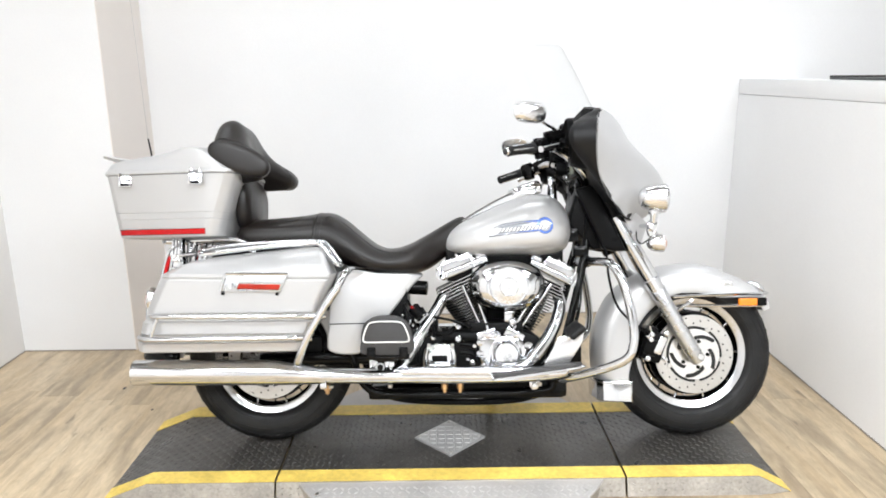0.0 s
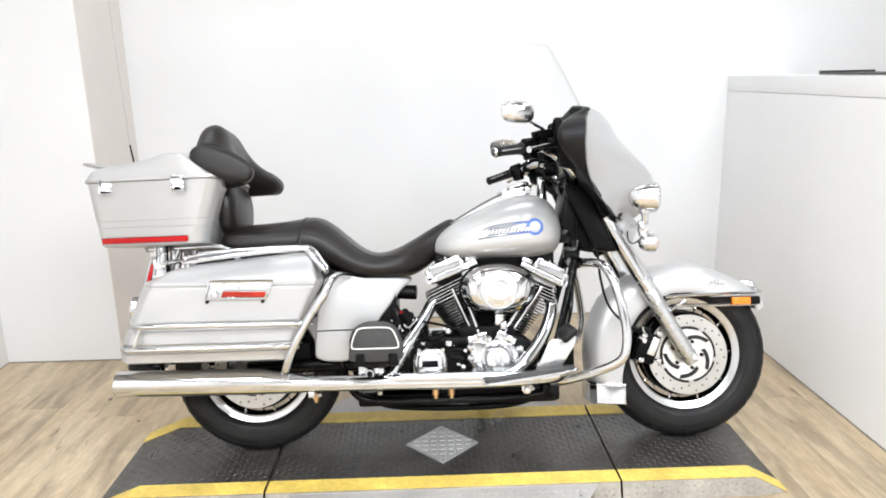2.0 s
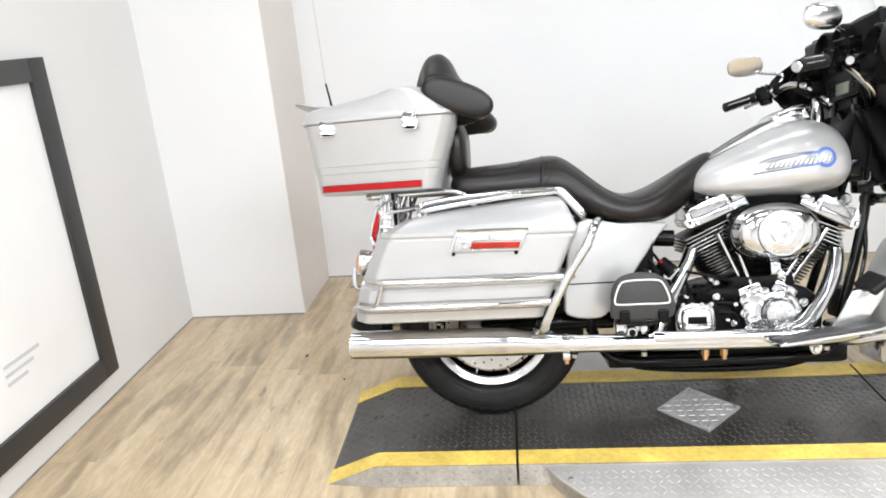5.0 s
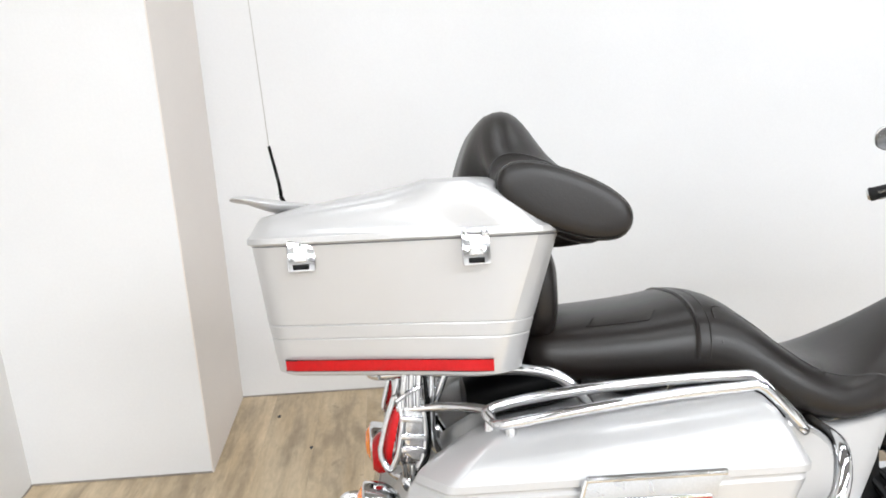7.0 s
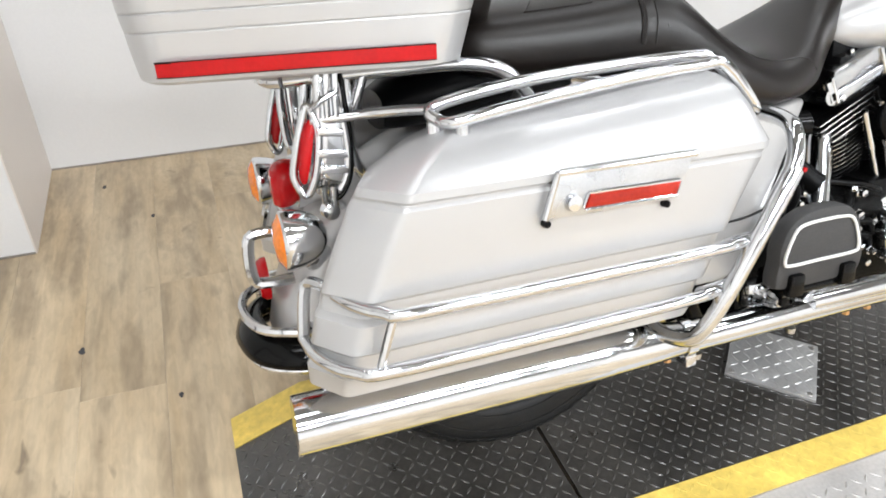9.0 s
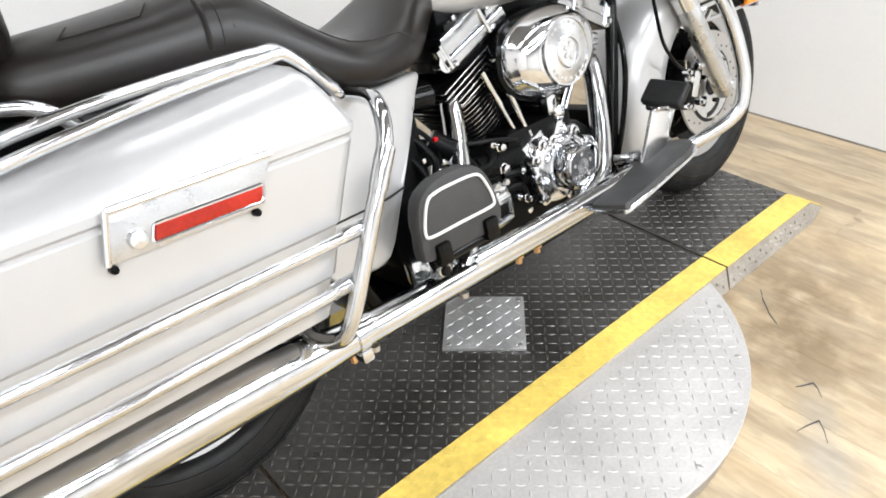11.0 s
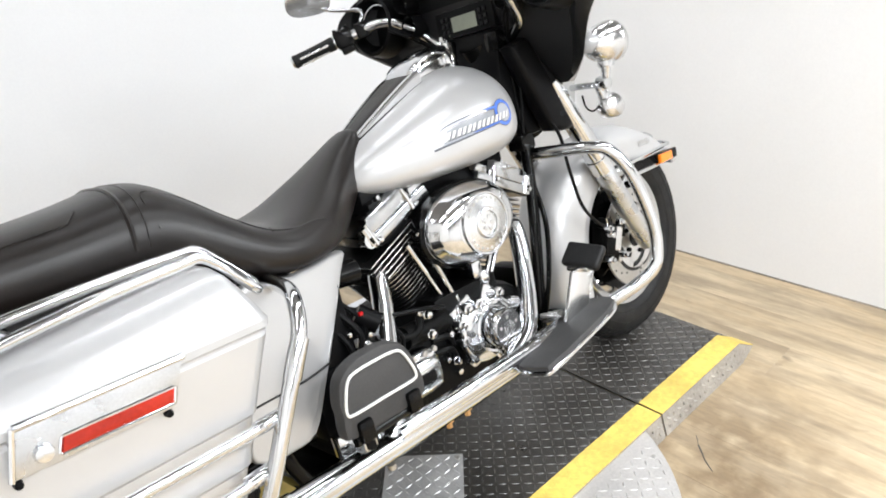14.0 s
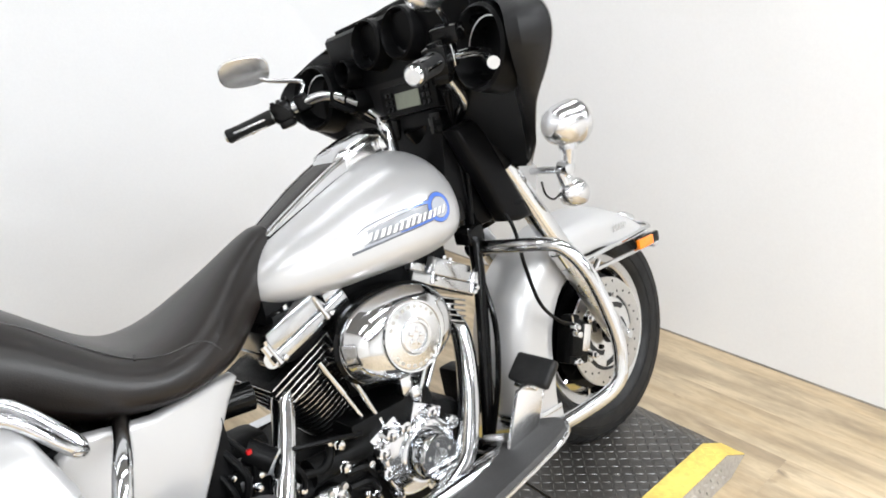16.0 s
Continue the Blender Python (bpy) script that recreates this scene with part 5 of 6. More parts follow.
            for t in np.linspace(0, 1, 5):
                w = p * (1 - t) ** 2 + c * (2 * t * (1 - t)) + q * t * t
                share = max(0.0, (z - 0.634) / 0.0935)
                fall = 0.055 * share * min(1.3, max(0.0, (-0.65 - w.x) / 0.416)) ** 1.3
                ring.append((w.x, w.y, z - fall - (0.012 * (w.x + 0.8) if z > 0.6 else 0)))
        rings.append(ring)
    return loft(rings)


for s in (-1, 1):
    f = (lambda g: g) if s < 0 else mirrored
    bag = part("saddlebag", f(bag_shape()), SILVER, bike, "silver hard saddlebag with chrome guard rails", 28)
    part("lid_rail", f(join(tube([(-0.998, -0.262, 0.700), (-1.006, -0.25, 0.708), (-0.995, -0.242, 0.716), (-0.936, -0.243, 0.727), (-0.832, -0.245, 0.737), (-0.695, -0.246, 0.742), (-0.60, -0.247, 0.742), (-0.568, -0.25, 0.735), (-0.52, -0.275, 0.676), (-0.515, -0.28, 0.66)], 0.0085, 10, 4),
                            tube([(-0.998, -0.262, 0.700), (-0.99, -0.280, 0.699), (-0.965, -0.287, 0.703), (-0.90, -0.289, 0.712), (-0.75, -0.291, 0.728), (-0.62, -0.292, 0.735), (-0.58, -0.294, 0.731), (-0.53, -0.30, 0.672), (-0.515, -0.285, 0.658)], 0.0085, 10, 4))), CHROME, bag, "double chrome rail on the lid")
    part("rail_mount", f(join(tube([(-0.998, -0.245, 0.713), (-1.03, -0.20, 0.708), (-1.07, -0.168, 0.703), (-1.12, -0.155, 0.70), (-1.145, -0.15, 0.70)], 0.0075, 10, 3), lathe([(0.012, -0.012), (0.011, 0.0), (0.008, 0.014)], (-1.0, -0.25, 0.694), "z", 12), lathe([(0.011, -0.028), (0.012, -0.018), (0.007, 0.02)], (-0.975, -0.284, 0.686), "z", 12))), CHROME, bag)
    plate = part("latch_plate", f(prism([(-0.882, 0.637), (-0.678, 0.634), (-0.705, 0.574), (-0.902, 0.578)], -0.363, -0.351, 0.003)), SATIN, bag, "satin metal latch plate with chrome edges")
    part("plate_reflector", f(prism([(-0.838, 0.604), (-0.702, 0.600), (-0.708, 0.583), (-0.845, 0.587)], -0.369, -0.364, 0.002)), PLATE_RED, plate, "orange-red reflector")
    part("reflector_bezel", f(tube([(-0.838, -0.365, 0.6055), (-0.703, -0.365, 0.6015), (-0.700, -0.365, 0.600), (-0.7065, -0.365, 0.583), (-0.709, -0.365, 0.5815), (-0.845, -0.365, 0.5855), (-0.847, -0.365, 0.587), (-0.840, -0.365, 0.604)], 0.0024, 6, 1, loop=True)), CHROME, plate, "chrome bezel")
    part("plate_lock", f(lathe([(0.0, -0.012), (0.010, -0.011), (0.012, -0.004), (0.012, 0.0)], (-0.862, -0.36, 0.596), n=16)), CHROME, plate)
    part("plate_hinge", f(join(tube([(-0.882, -0.364, 0.637), (-0.678, -0.364, 0.634)], 0.005, 8, 1), tube([(-0.883, -0.365, 0.638), (-0.902, -0.365, 0.579)], 0.004, 8, 1))), CHROME, plate)
    for x, z in ((-0.896, 0.571), (-0.716, 0.568)):
        part("plate_screw", f(lathe([(0.0, -0.01), (0.005, -0.009), (0.006, 0.0)], (x, -0.352, z), n=10)), PLASTIC, plate)
    guard = part("bag_guard", f(join(tube([(-0.42, -0.10, 0.632), (-0.45, -0.20, 0.640), (-0.475, -0.30, 0.645), (-0.49, -0.340, 0.634), (-0.506, -0.363, 0.603), (-0.527, -0.372, 0.567), (-0.565, -0.378, 0.51), (-0.611, -0.376, 0.427), (-0.640, -0.362, 0.362), (-0.652, -0.338, 0.336), (-0.665, -0.29, 0.33), (-0.66, -0.22, 0.34)], 0.0125, 12, 5))), CHROME, bike, "chrome saddlebag guard")
    part("side_rail", f(tube([(-0.562, -0.362, 0.492), (-0.60, -0.367, 0.493), (-0.66, -0.377, 0.494), (-1.06, -0.379, 0.497), (-1.12, -0.362, 0.498), (-1.155, -0.31, 0.499), (-1.17, -0.25, 0.50)], 0.0085, 10, 4)), CHROME, guard, "chrome side rail")
    part("side_rail", f(tube([(-0.602, -0.358, 0.422), (-0.635, -0.362, 0.423), (-0.70, -0.374, 0.423), (-1.09, -0.374, 0.422), (-1.16, -0.356, 0.422), (-1.195, -0.30, 0.422), (-1.205, -0.24, 0.424)], 0.0085, 10, 4)), CHROME, guard, "chrome side rail")
    for a, b, r in (((-0.618, -0.371, 0.4935), (-0.574, -0.364, 0.4925), 0.0112), ((-0.654, -0.366, 0.423), (-0.601, -0.358, 0.422), 0.0118)):
        part("rail_clamp", f(tube([a, Vector(a).lerp(Vector(b), 0.5), b], r, 12, 1)), CHROME, guard, "chrome clamp sleeve", 30)
    part("rail_bolt", f(tube([(-0.560, -0.362, 0.492), (-0.553, -0.361, 0.492)], [0.0072, 0.005], 8, 1)), CHROME, guard)
    part("guard_sleeve", f(tube([(-0.512, -0.368, 0.587), (-0.531, -0.373, 0.562), (-0.547, -0.375, 0.536)], 0.0142, 14, 2)), CHROME, guard, "chrome guard sleeve", 30)
    for p, q in (((-1.107, -0.368, 0.4975), (-1.132, -0.366, 0.422)),):
        part("rail_upright", f(tube([p, q], 0.006, 8, 1)), CHROME, guard)
    part("rear_post", f(tube([(-1.17, -0.25, 0.50), (-1.19, -0.215, 0.49), (-1.205, -0.24, 0.424)], 0.0085, 8, 4)), CHROME, guard)

# side covers
for s in (-1, 1):
    f = (lambda g: g) if s < 0 else mirrored
    cover_shape = prism([(-0.535, 0.632), (-0.40, 0.63), (-0.245, 0.622), (-0.27, 0.585), (-0.33, 0.51), (-0.40, 0.42), (-0.45, 0.352), (-0.50, 0.342), (-0.56, 0.352), (-0.575, 0.40)], -0.205, -0.17, 0.014, 3, 3)
    cover = part("side_cover", f(([(x, y + 0.085 * max(0.0, (x + 0.45) / 0.2) ** 1.4, z) for x, y, z in cover_shape[0]], cover_shape[1])), SILVER, bike, "silver side cover", 40)
    part("cover_groove", f(tube([(x, -0.2045 + 0.085 * max(0.0, (x + 0.45) / 0.2) ** 1.4, 0.452 + 0.01 * (x + 0.46)) for x in (-0.565, -0.52, -0.48, -0.45, -0.42, -0.395, -0.378)], 0.0022, 6, 2)), DARK, cover, "thin dark joint across the cover")

# ---- frame and engine ----
for s in (-1, 1):
    part("frame_tube", tube([(0.40, s * 0.05, 0.86), (0.35, s * 0.10, 0.62), (0.278, s * 0.125, 0.36), (0.24, s * 0.13, 0.235), (0.17, s * 0.13, 0.19), (-0.30, s * 0.13, 0.185), (-0.45, s * 0.13, 0.22), (-0.50, s * 0.13, 0.40), (-0.46, s * 0.12, 0.60), (-0.2, s * 0.04, 0.69), (0.2, s * 0.03, 0.72)], 0.0148, 12, 5), GLOSS_BLACK, bike, "gloss black frame tube")
    part("swingarm", tube([(-0.42, s * 0.11, 0.32), (-0.60, s * 0.115, 0.32), (-0.83, s * 0.115, 0.313)], 0.026, 10, 3), GLOSS_BLACK, bike)
    part("shock", tube([(-0.72, s * 0.12, 0.34), (-0.68, s * 0.12, 0.58)], 0.026, 14, 1), GLOSS_BLACK, bike)
part("rear_inner_tray", box((-0.66, 0, 0.56), (0.38, 0.26, 0.14), 0.03), PLASTIC, bike)
part("battery_box", join(box((-0.40, -0.02, 0.48), (0.22, 0.26, 0.22), 0.02), box((-0.33, -0.10, 0.36), (0.16, 0.12, 0.14), 0.02)), PLASTIC, bike, "black battery box")
crank = part("crankcase", join(prism([(-0.14, 0.40), (0.02, 0.425), (0.17, 0.40), (0.215, 0.33), (0.20, 0.24), (0.12, 0.195), (-0.12, 0.195), (-0.19, 0.24), (-0.20, 0.33)], -0.13, 0.16, 0.02, 3), box((-0.26, 0.0, 0.31), (0.24, 0.28, 0.18), 0.03), box((0.03, -0.05, 0.42), (0.20, 0.17, 0.05), 0.015)), CASTING, bike, "black powder-coated crankcase")
part("primary_cover", prism([(0.12, 0.40), (-0.3, 0.40), (-0.36, 0.30), (-0.28, 0.22), (0.1, 0.20), (0.19, 0.3)], 0.16, 0.22, 0.03, 3), CHROME, bike, "chrome primary cover")
part("oil_pan", join(box((-0.08, 0, 0.186), (0.72, 0.24, 0.048), 0.015), box((0.20, -0.02, 0.20), (0.18, 0.2, 0.07), 0.015)), GLOSS_BLACK, bike)
part("lower_hose", tube([(-0.40, -0.06, 0.18), (-0.31, -0.06, 0.152), (-0.1, -0.06, 0.140), (0.1, -0.06, 0.145), (0.21, -0.06, 0.17)], 0.012, 8, 4), PLASTIC, bike)


def cylinder(base, top, y0):
    b, t = Vector((base[0], y0, base[1])), Vector((top[0], y0, top[1]))
    d = (t - b).normalized()
    length = (t - b).length
    side = Vector((0, 1, 0)).cross(d).normalized()
    m = Matrix.Translation(b) @ Matrix((( side.x, 0, d.x), (side.y, 1, d.y), (side.z, 0, d.z))).to_4x4()
    core = part("cylinder", moved(lathe([(0.042, 0.0), (0.05, length)], axis="z", n=24), m), CASTING, bike, "black finned engine cylinder")
    n = 13
    for k in range(n):
        h = 0.012 + (length - 0.02) * k / (n - 1)
        r = 0.050 + 0.034 * k / n
        fin = [[(r * math.copysign(abs(math.cos(w)) ** 0.7, math.cos(w)) * q, (r + 0.012) * math.copysign(abs(math.sin(w)) ** 0.7, math.sin(w)) * q, h + dz) for w in (2 * math.pi * i / 32 for i in range(32))] for q, dz in ((0.7, -0.003), (0.985, -0.0022), (1.0, -0.001), (1.0, 0.001), (0.985, 0.0022), (0.7, 0.003))]
        ob = part("cooling_fin", moved(loft(fin), m), CASTING, core)
        edge = [[(r * math.copysign(abs(math.cos(w)) ** 0.7, math.cos(w)) * q, (r + 0.012) * math.copysign(abs(math.sin(w)) ** 0.7, math.sin(w)) * q, h + dz) for w in (2 * math.pi * i / 32 for i in range(32))] for q, dz in ((0.99, -0.0008), (1.003, -0.0005), (1.003, 0.0005), (0.99, 0.0008))]
        part("fin_edge", moved(loft(edge, loop=True), m), POLISHED, core)
    hd = length
    head = part("cylinder_head", moved(box((0, 0, hd + 0.028), (0.135, 0.17, 0.055), 0.01), m), CASTING, core)
    for k in range(5):
        h = hd + 0.006 + 0.0115 * k
        w, dpt = 0.172 - 0.004 * k, 0.21
        part("head_fin", moved(join(box((0, 0, h), (w, dpt, 0.0045), 0.0015, None, 1)), m), CASTING, core)
        part("fin_edge", moved(join(box((0, -dpt / 2 - 0.0002, h), (w * 0.97, 0.002, 0.003), 0.0006, None, 1), box((-w / 2 - 0.0002, 0, h), (0.002, dpt * 0.97, 0.003), 0.0006, None, 1)), m), POLISHED, core)
    return core


ROCKERS = [((0.135, 0.412), (0.200, 0.552), [(0.330, 0.606), (0.312, 0.572), (0.205, 0.628), (0.152, 0.645), (0.148, 0.664), (0.165, 0.676), (0.262, 0.674), (0.320, 0.636)]),
           ((-0.03, 0.405), (-0.094, 0.545), [(-0.180, 0.634), (-0.165, 0.598), (-0.045, 0.645), (0.010, 0.658), (0.016, 0.676), (-0.004, 0.688), (-0.105, 0.690), (-0.168, 0.658)])]
for base, head_end, outline in ROCKERS:
    core = cylinder(base, head_end, 0.0)
    A, B = Vector(outline[1]), Vector(outline[2])
    along_box = (B - A).normalized()
    up_box = Vector((-along_box.y, along_box.x))
    up_box = up_box if up_box.y > 0 else -up_box
    span = (Vector(outline[3]) - A).dot(along_box)

    def tier(x0, x1, h0, h1, lean=0.0):
        return [tuple(A + along_box * x + up_box * h) for x, h in ((x0, h0), (x1, h0), (x1 - lean, h1), (x0 + lean, h1))]

    rocker = part("rocker_box", prism(tier(0, span, 0.0, 0.024), -0.113, 0.108, 0.004, 1, 2), ROCKER, core, "chrome rocker box", 30)
    part("rocker_lid", prism(tier(0.004, span * 0.78, 0.0245, 0.062, 0.014), -0.109, 0.102, 0.004, 1, 2), ROCKER, rocker, "sloping chrome lid with bolted ears", 30)
    part("rocker_shelf", prism(tier(span * 0.785, span * 1.02, 0.0245, 0.042, 0.003), -0.104, 0.100, 0.003, 1, 2), ROCKER, rocker, "", 30)
    part("rocker_gasket", prism(tier(0.002, span - 0.002, -0.003, 0.0005), -0.111, 0.106, 0), GLOSS_BLACK, rocker)
    lug = A + along_box * 0.002 + up_box * 0.020
    part("rocker_lug", join(tube([(lug.x, -0.112, lug.y), (lug.x, -0.090, lug.y)], 0.017, 16, 1), tube([tuple((lug - up_box * 0.012).to_3d().xzy + Vector((0, -0.108, 0))), tuple((lug + up_box * 0.028).to_3d().xzy + Vector((0, -0.104, 0)))], 0.0085, 10, 1)), CHROME, rocker, "rounded lug at the end of the box", 30)
    part("lug_slot", tube([tuple((lug + up_box * 0.006).to_3d().xzy + Vector((0, -0.1135, 0))), tuple((lug - up_box * 0.008).to_3d().xzy + Vector((0, -0.1135, 0)))], 0.0038, 8, 1), GLOSS_BLACK, rocker)
    for d, h in ((0.36, 0.064), (0.46, 0.066)):
        top = A + along_box * span * d + up_box * h
        part("cover_bolt", tube([(top.x, -0.085, top.y - 0.006), tuple((top + up_box * 0.006).to_3d().xzy + Vector((0, -0.085, 0)))], 0.0065, 6, 1), CHROME, rocker)
    for q in (0.05, 0.70):
        c = A + along_box * span * q
        low, high = c + up_box * 0.004, c + up_box * 0.046
        part("rocker_ear", tube([(low.x, -0.112, low.y), (high.x, -0.109, high.y)], [0.006, 0.0045], 10, 1), CHROME, rocker)
        part("cover_bolt", tube([(high.x, -0.109, high.y), tuple((high + up_box * 0.009).to_3d().xzy + Vector((0, -0.109, 0)))], 0.0048, 6, 1), CHROME, rocker)
        mid = c + up_box * 0.012
        part("cover_bolt", lathe([(0.0, -0.012), (0.005, -0.011), (0.0065, -0.006)], (mid.x + 0.012, -0.108, mid.y), n=8), CHROME, rocker)


for a, b in (((0.085, -0.125, 0.405), (0.205, -0.125, 0.60)), ((0.11, -0.115, 0.405), (0.235, -0.115, 0.58)), ((0.005, -0.125, 0.405), (-0.06, -0.125, 0.60)), ((-0.015, -0.115, 0.405), (-0.09, -0.115, 0.58))):
    a, b = Vector(a), Vector(b)
    d = b - a
    rod = part("pushrod_tube", tube([a, a + d * 0.14, a + d * 0.15, a + d * 0.55, a + d * 0.56, b], [0.0105, 0.0105, 0.006, 0.006, 0.008, 0.008], 12, 1), CHROME, bike, "chrome pushrod tube")
    part("rod_base", tube([a - d * 0.06, a + d * 0.05], 0.019, 12, 1), CHROME, rod)
part("lifter_block", join(box((0.095, -0.12, 0.395), (0.075, 0.05, 0.045), 0.008, pose(0, 0, 0, 0, 30, 0)), box((-0.005, -0.12, 0.395), (0.075, 0.05, 0.045), 0.008, pose(0, 0, 0, 0, -20, 0))), CHROME, bike, "chrome lifter blocks")
cam_cover = part("cam_cover", prism([(-0.035, 0.365), (-0.015, 0.40), (0.03, 0.395), (0.06, 0.40), (0.10, 0.395), (0.135, 0.36), (0.14, 0.32), (0.11, 0.275), (0.05, 0.262), (-0.005, 0.272), (-0.03, 0.31)], -0.165, -0.13, 0.010, 3, 3), CHROME, bike, "chrome cam cover")
part("timer_cover", lathe([(0.058, 0.01), (0.058, -0.004), (0.053, -0.006), (0.051, 0.0), (0.047, 0.0), (0.0455, -0.018), (0.044, -0.040), (0.040, -0.045), (0.036, -0.045)], (0.060, -0.166, 0.336), n=40), CHROME, cam_cover, "round chrome timer cover")
part("timer_face", lathe([(0.036, -0.040), (0.036, -0.0445), (0.0, -0.0455)], (0.060, -0.166, 0.336), n=36), SPUN, cam_cover)
for k in range(5):
    w = 2 * math.pi * k / 5
    part("cover_screw", lathe([(0.0, -0.042), (0.004, -0.041), (0.0045, -0.034)], (0.060 + 0.026 * math.sin(w), -0.170, 0.336 + 0.026 * math.cos(w)), n=8), STEEL, cam_cover)
for x, z in ((-0.030, 0.375), (-0.030, 0.335), (-0.020, 0.285), (0.03, 0.400), (0.098, 0.402), (0.142, 0.362), (0.138, 0.31), (-0.005, 0.402), (0.06, 0.27)):
    part("cover_boss", lathe([(0.0, -0.013), (0.0065, -0.012), (0.0075, -0.005), (0.013, -0.004), (0.0135, 0.02)], (x, -0.162, z), n=14), CHROME, cam_cover)

# air cleaner
def oval(profile, cx, cz, rx, rz, tilt=0.0, n=48):
    rings = []
    for r, y in profile:
        ring = []
        for k in range(n):
            w = 2 * math.pi * k / n
            e = 0.92
            x, z = rx * r * math.copysign(abs(math.cos(w)) ** e, math.cos(w)), rz * r * math.copysign(abs(math.sin(w)) ** e, math.sin(w))
            ring.append((cx + x * math.cos(tilt) - z * math.sin(tilt), y, cz + z * math.cos(tilt) + x * math.sin(tilt)))
        rings.append(ring)
    return loft(rings)


AX, AZ = 0.072, 0.578
air = part("air_cleaner", oval([(0.9, -0.066), (1.05, -0.074), (1.06, -0.135), (1.0, -0.141)], AX, AZ, 0.13, 0.089), GLOSS_BLACK, bike, "oval air cleaner with a chrome cover")
part("air_cover", oval([(1.02, -0.138), (1.03, -0.146), (1.0, -0.155), (0.97, -0.158), (0.92, -0.172), (0.8, -0.187), (0.62, -0.195), (0.56, -0.196)], AX, AZ, 0.128, 0.087), CHROME, air, "domed chrome oval cover", 50)
part("cover_ring", lathe([(0.070, 0.012), (0.070, -0.002), (0.068, -0.0055), (0.065, -0.0055), (0.0635, -0.002)], (AX, -0.196, AZ), n=56), CHROME, air, "raised round rim")
part("medallion", lathe([(0.0635, 0.010), (0.0635, -0.003), (0.036, -0.009), (0.034, -0.0085), (0.033, -0.006)], (AX, -0.196, AZ), n=64), SPUN, air, "spun metal medallion", 20)
part("medallion_hub", lathe([(0.034, 0.0), (0.0335, -0.0105), (0.031, -0.0125), (0.027, -0.0125), (0.025, -0.008), (0.012, -0.0095), (0.0, -0.0105)], (AX, -0.196, AZ), n=40), SPUN, air, "", 20)
for k in range(5):
    w = 2 * math.pi * (k + 0.25) / 5
    part("medallion_bar", box((AX + 0.0125 * math.sin(w), -0.2058, AZ + 0.0125 * math.cos(w)), (0.008, 0.003, 0.011), 0.002, pose(0, 0, 0, 0, math.degrees(w), 0)), CHROME, air)
for k in list(range(9)) + list(range(12, 21)):
    w = 2 * math.pi * (k - 4) / 24
    part("lettering_bar", box((AX + 0.056 * math.sin(w), -0.2012, AZ + 0.056 * math.cos(w)), (0.0075, 0.0016, 0.0062), 0.0005, pose(0, 0, 0, 0, math.degrees(w), 0), 1), STEEL, air, "plain bar of raised lettering")
part("breather_fitting", join(box((0.075, -0.12, 0.465), (0.03, 0.03, 0.04), 0.006), lathe([(0.012, 0.0), (0.016, 0.006), (0.016, 0.02), (0.01, 0.03)], (0.09, -0.13, 0.43), "z", 14)), CHROME, bike)

# exhaust
header = part("front_header", tube([(0.262, -0.05, 0.55), (0.274, -0.08, 0.51), (0.262, -0.10, 0.46), (0.232, -0.125, 0.405), (0.18, -0.165, 0.345), (0.12, -0.20, 0.295), (0.03, -0.225, 0.272)], [0.020, 0.022, 0.0235, 0.0235, 0.0235, 0.023, 0.023], 16, 5), CHROME, bike, "chrome front exhaust header")
part("rear_header", tube([(-0.135, -0.06, 0.555), (-0.16, -0.085, 0.535), (-0.19, -0.12, 0.485), (-0.25, -0.18, 0.40), (-0.31, -0.232, 0.305), (-0.335, -0.242, 0.285)], [0.020, 0.022, 0.0225, 0.0225, 0.0215, 0.020], 16, 4), CHROME, bike, "chrome rear exhaust header")
pipe = part("exhaust_pipe", tube([(0.26, -0.225, 0.285), (0.24, -0.23, 0.276), (0.05, -0.235, 0.268), (-0.30, -0.242, 0.272), (-0.60, -0.247, 0.276)], [0.014, 0.024, 0.027, 0.027, 0.027], 18, 4), CHROME, bike, "long chrome exhaust pipe")
part("heat_shield", join(*[tube([(0.2, -0.245, 0.281), (-0.15, -0.252, 0.285), (-0.32, -0.252, 0.288)], 0.019, 12, 2)]), CHROME, pipe, "chrome heat shield")
for s in (-1, 1):
    f = (lambda g: g) if s < 0 else mirrored
    muffler = part("muffler", f(tube([(-0.55, -0.246, 0.277), (-0.585, -0.246, 0.277), (-0.64, -0.247, 0.281), (-0.72, -0.247, 0.287), (-0.80, -0.247, 0.29), (-1.20, -0.245, 0.294), (-1.222, -0.245, 0.294)], [0.028, 0.0285, 0.034, 0.041, 0.044, 0.044, 0.0435], 24, 4)), CHROME, bike, "long chrome muffler")
    part("muffler_mouth", f(tube([(-1.2215, -0.245, 0.294), (-1.2235, -0.245, 0.294)], 0.037, 20, 1)), DARK, muffler)
    part("muffler_clamp", f(join(tube([(-0.572, -0.246, 0.277), (-0.59, -0.246, 0.277)], 0.032, 18, 1), box((-0.58, -0.255, 0.243), (0.022, 0.03, 0.022), 0.004))), CHROME, muffler)
for k, (x, y) in enumerate(((-0.555, -0.25), (-0.35, -0.25), (0.17, -0.25))):
    part("shield_clip", lathe([(0.0, -0.006), (0.008, -0.005), (0.009, 0.005)], (x, y, 0.238), "z", 10), STEEL, pipe)
for x in (-0.16, -0.105, -0.575):
    part("brass_fitting", join(lathe([(0.0, -0.03), (0.007, -0.028), (0.007, -0.018), (0.012, -0.016), (0.012, 0.004)], (x, -0.20, 0.232), "z", 6)), BRASS, pipe, "brass fitting below the pipe")
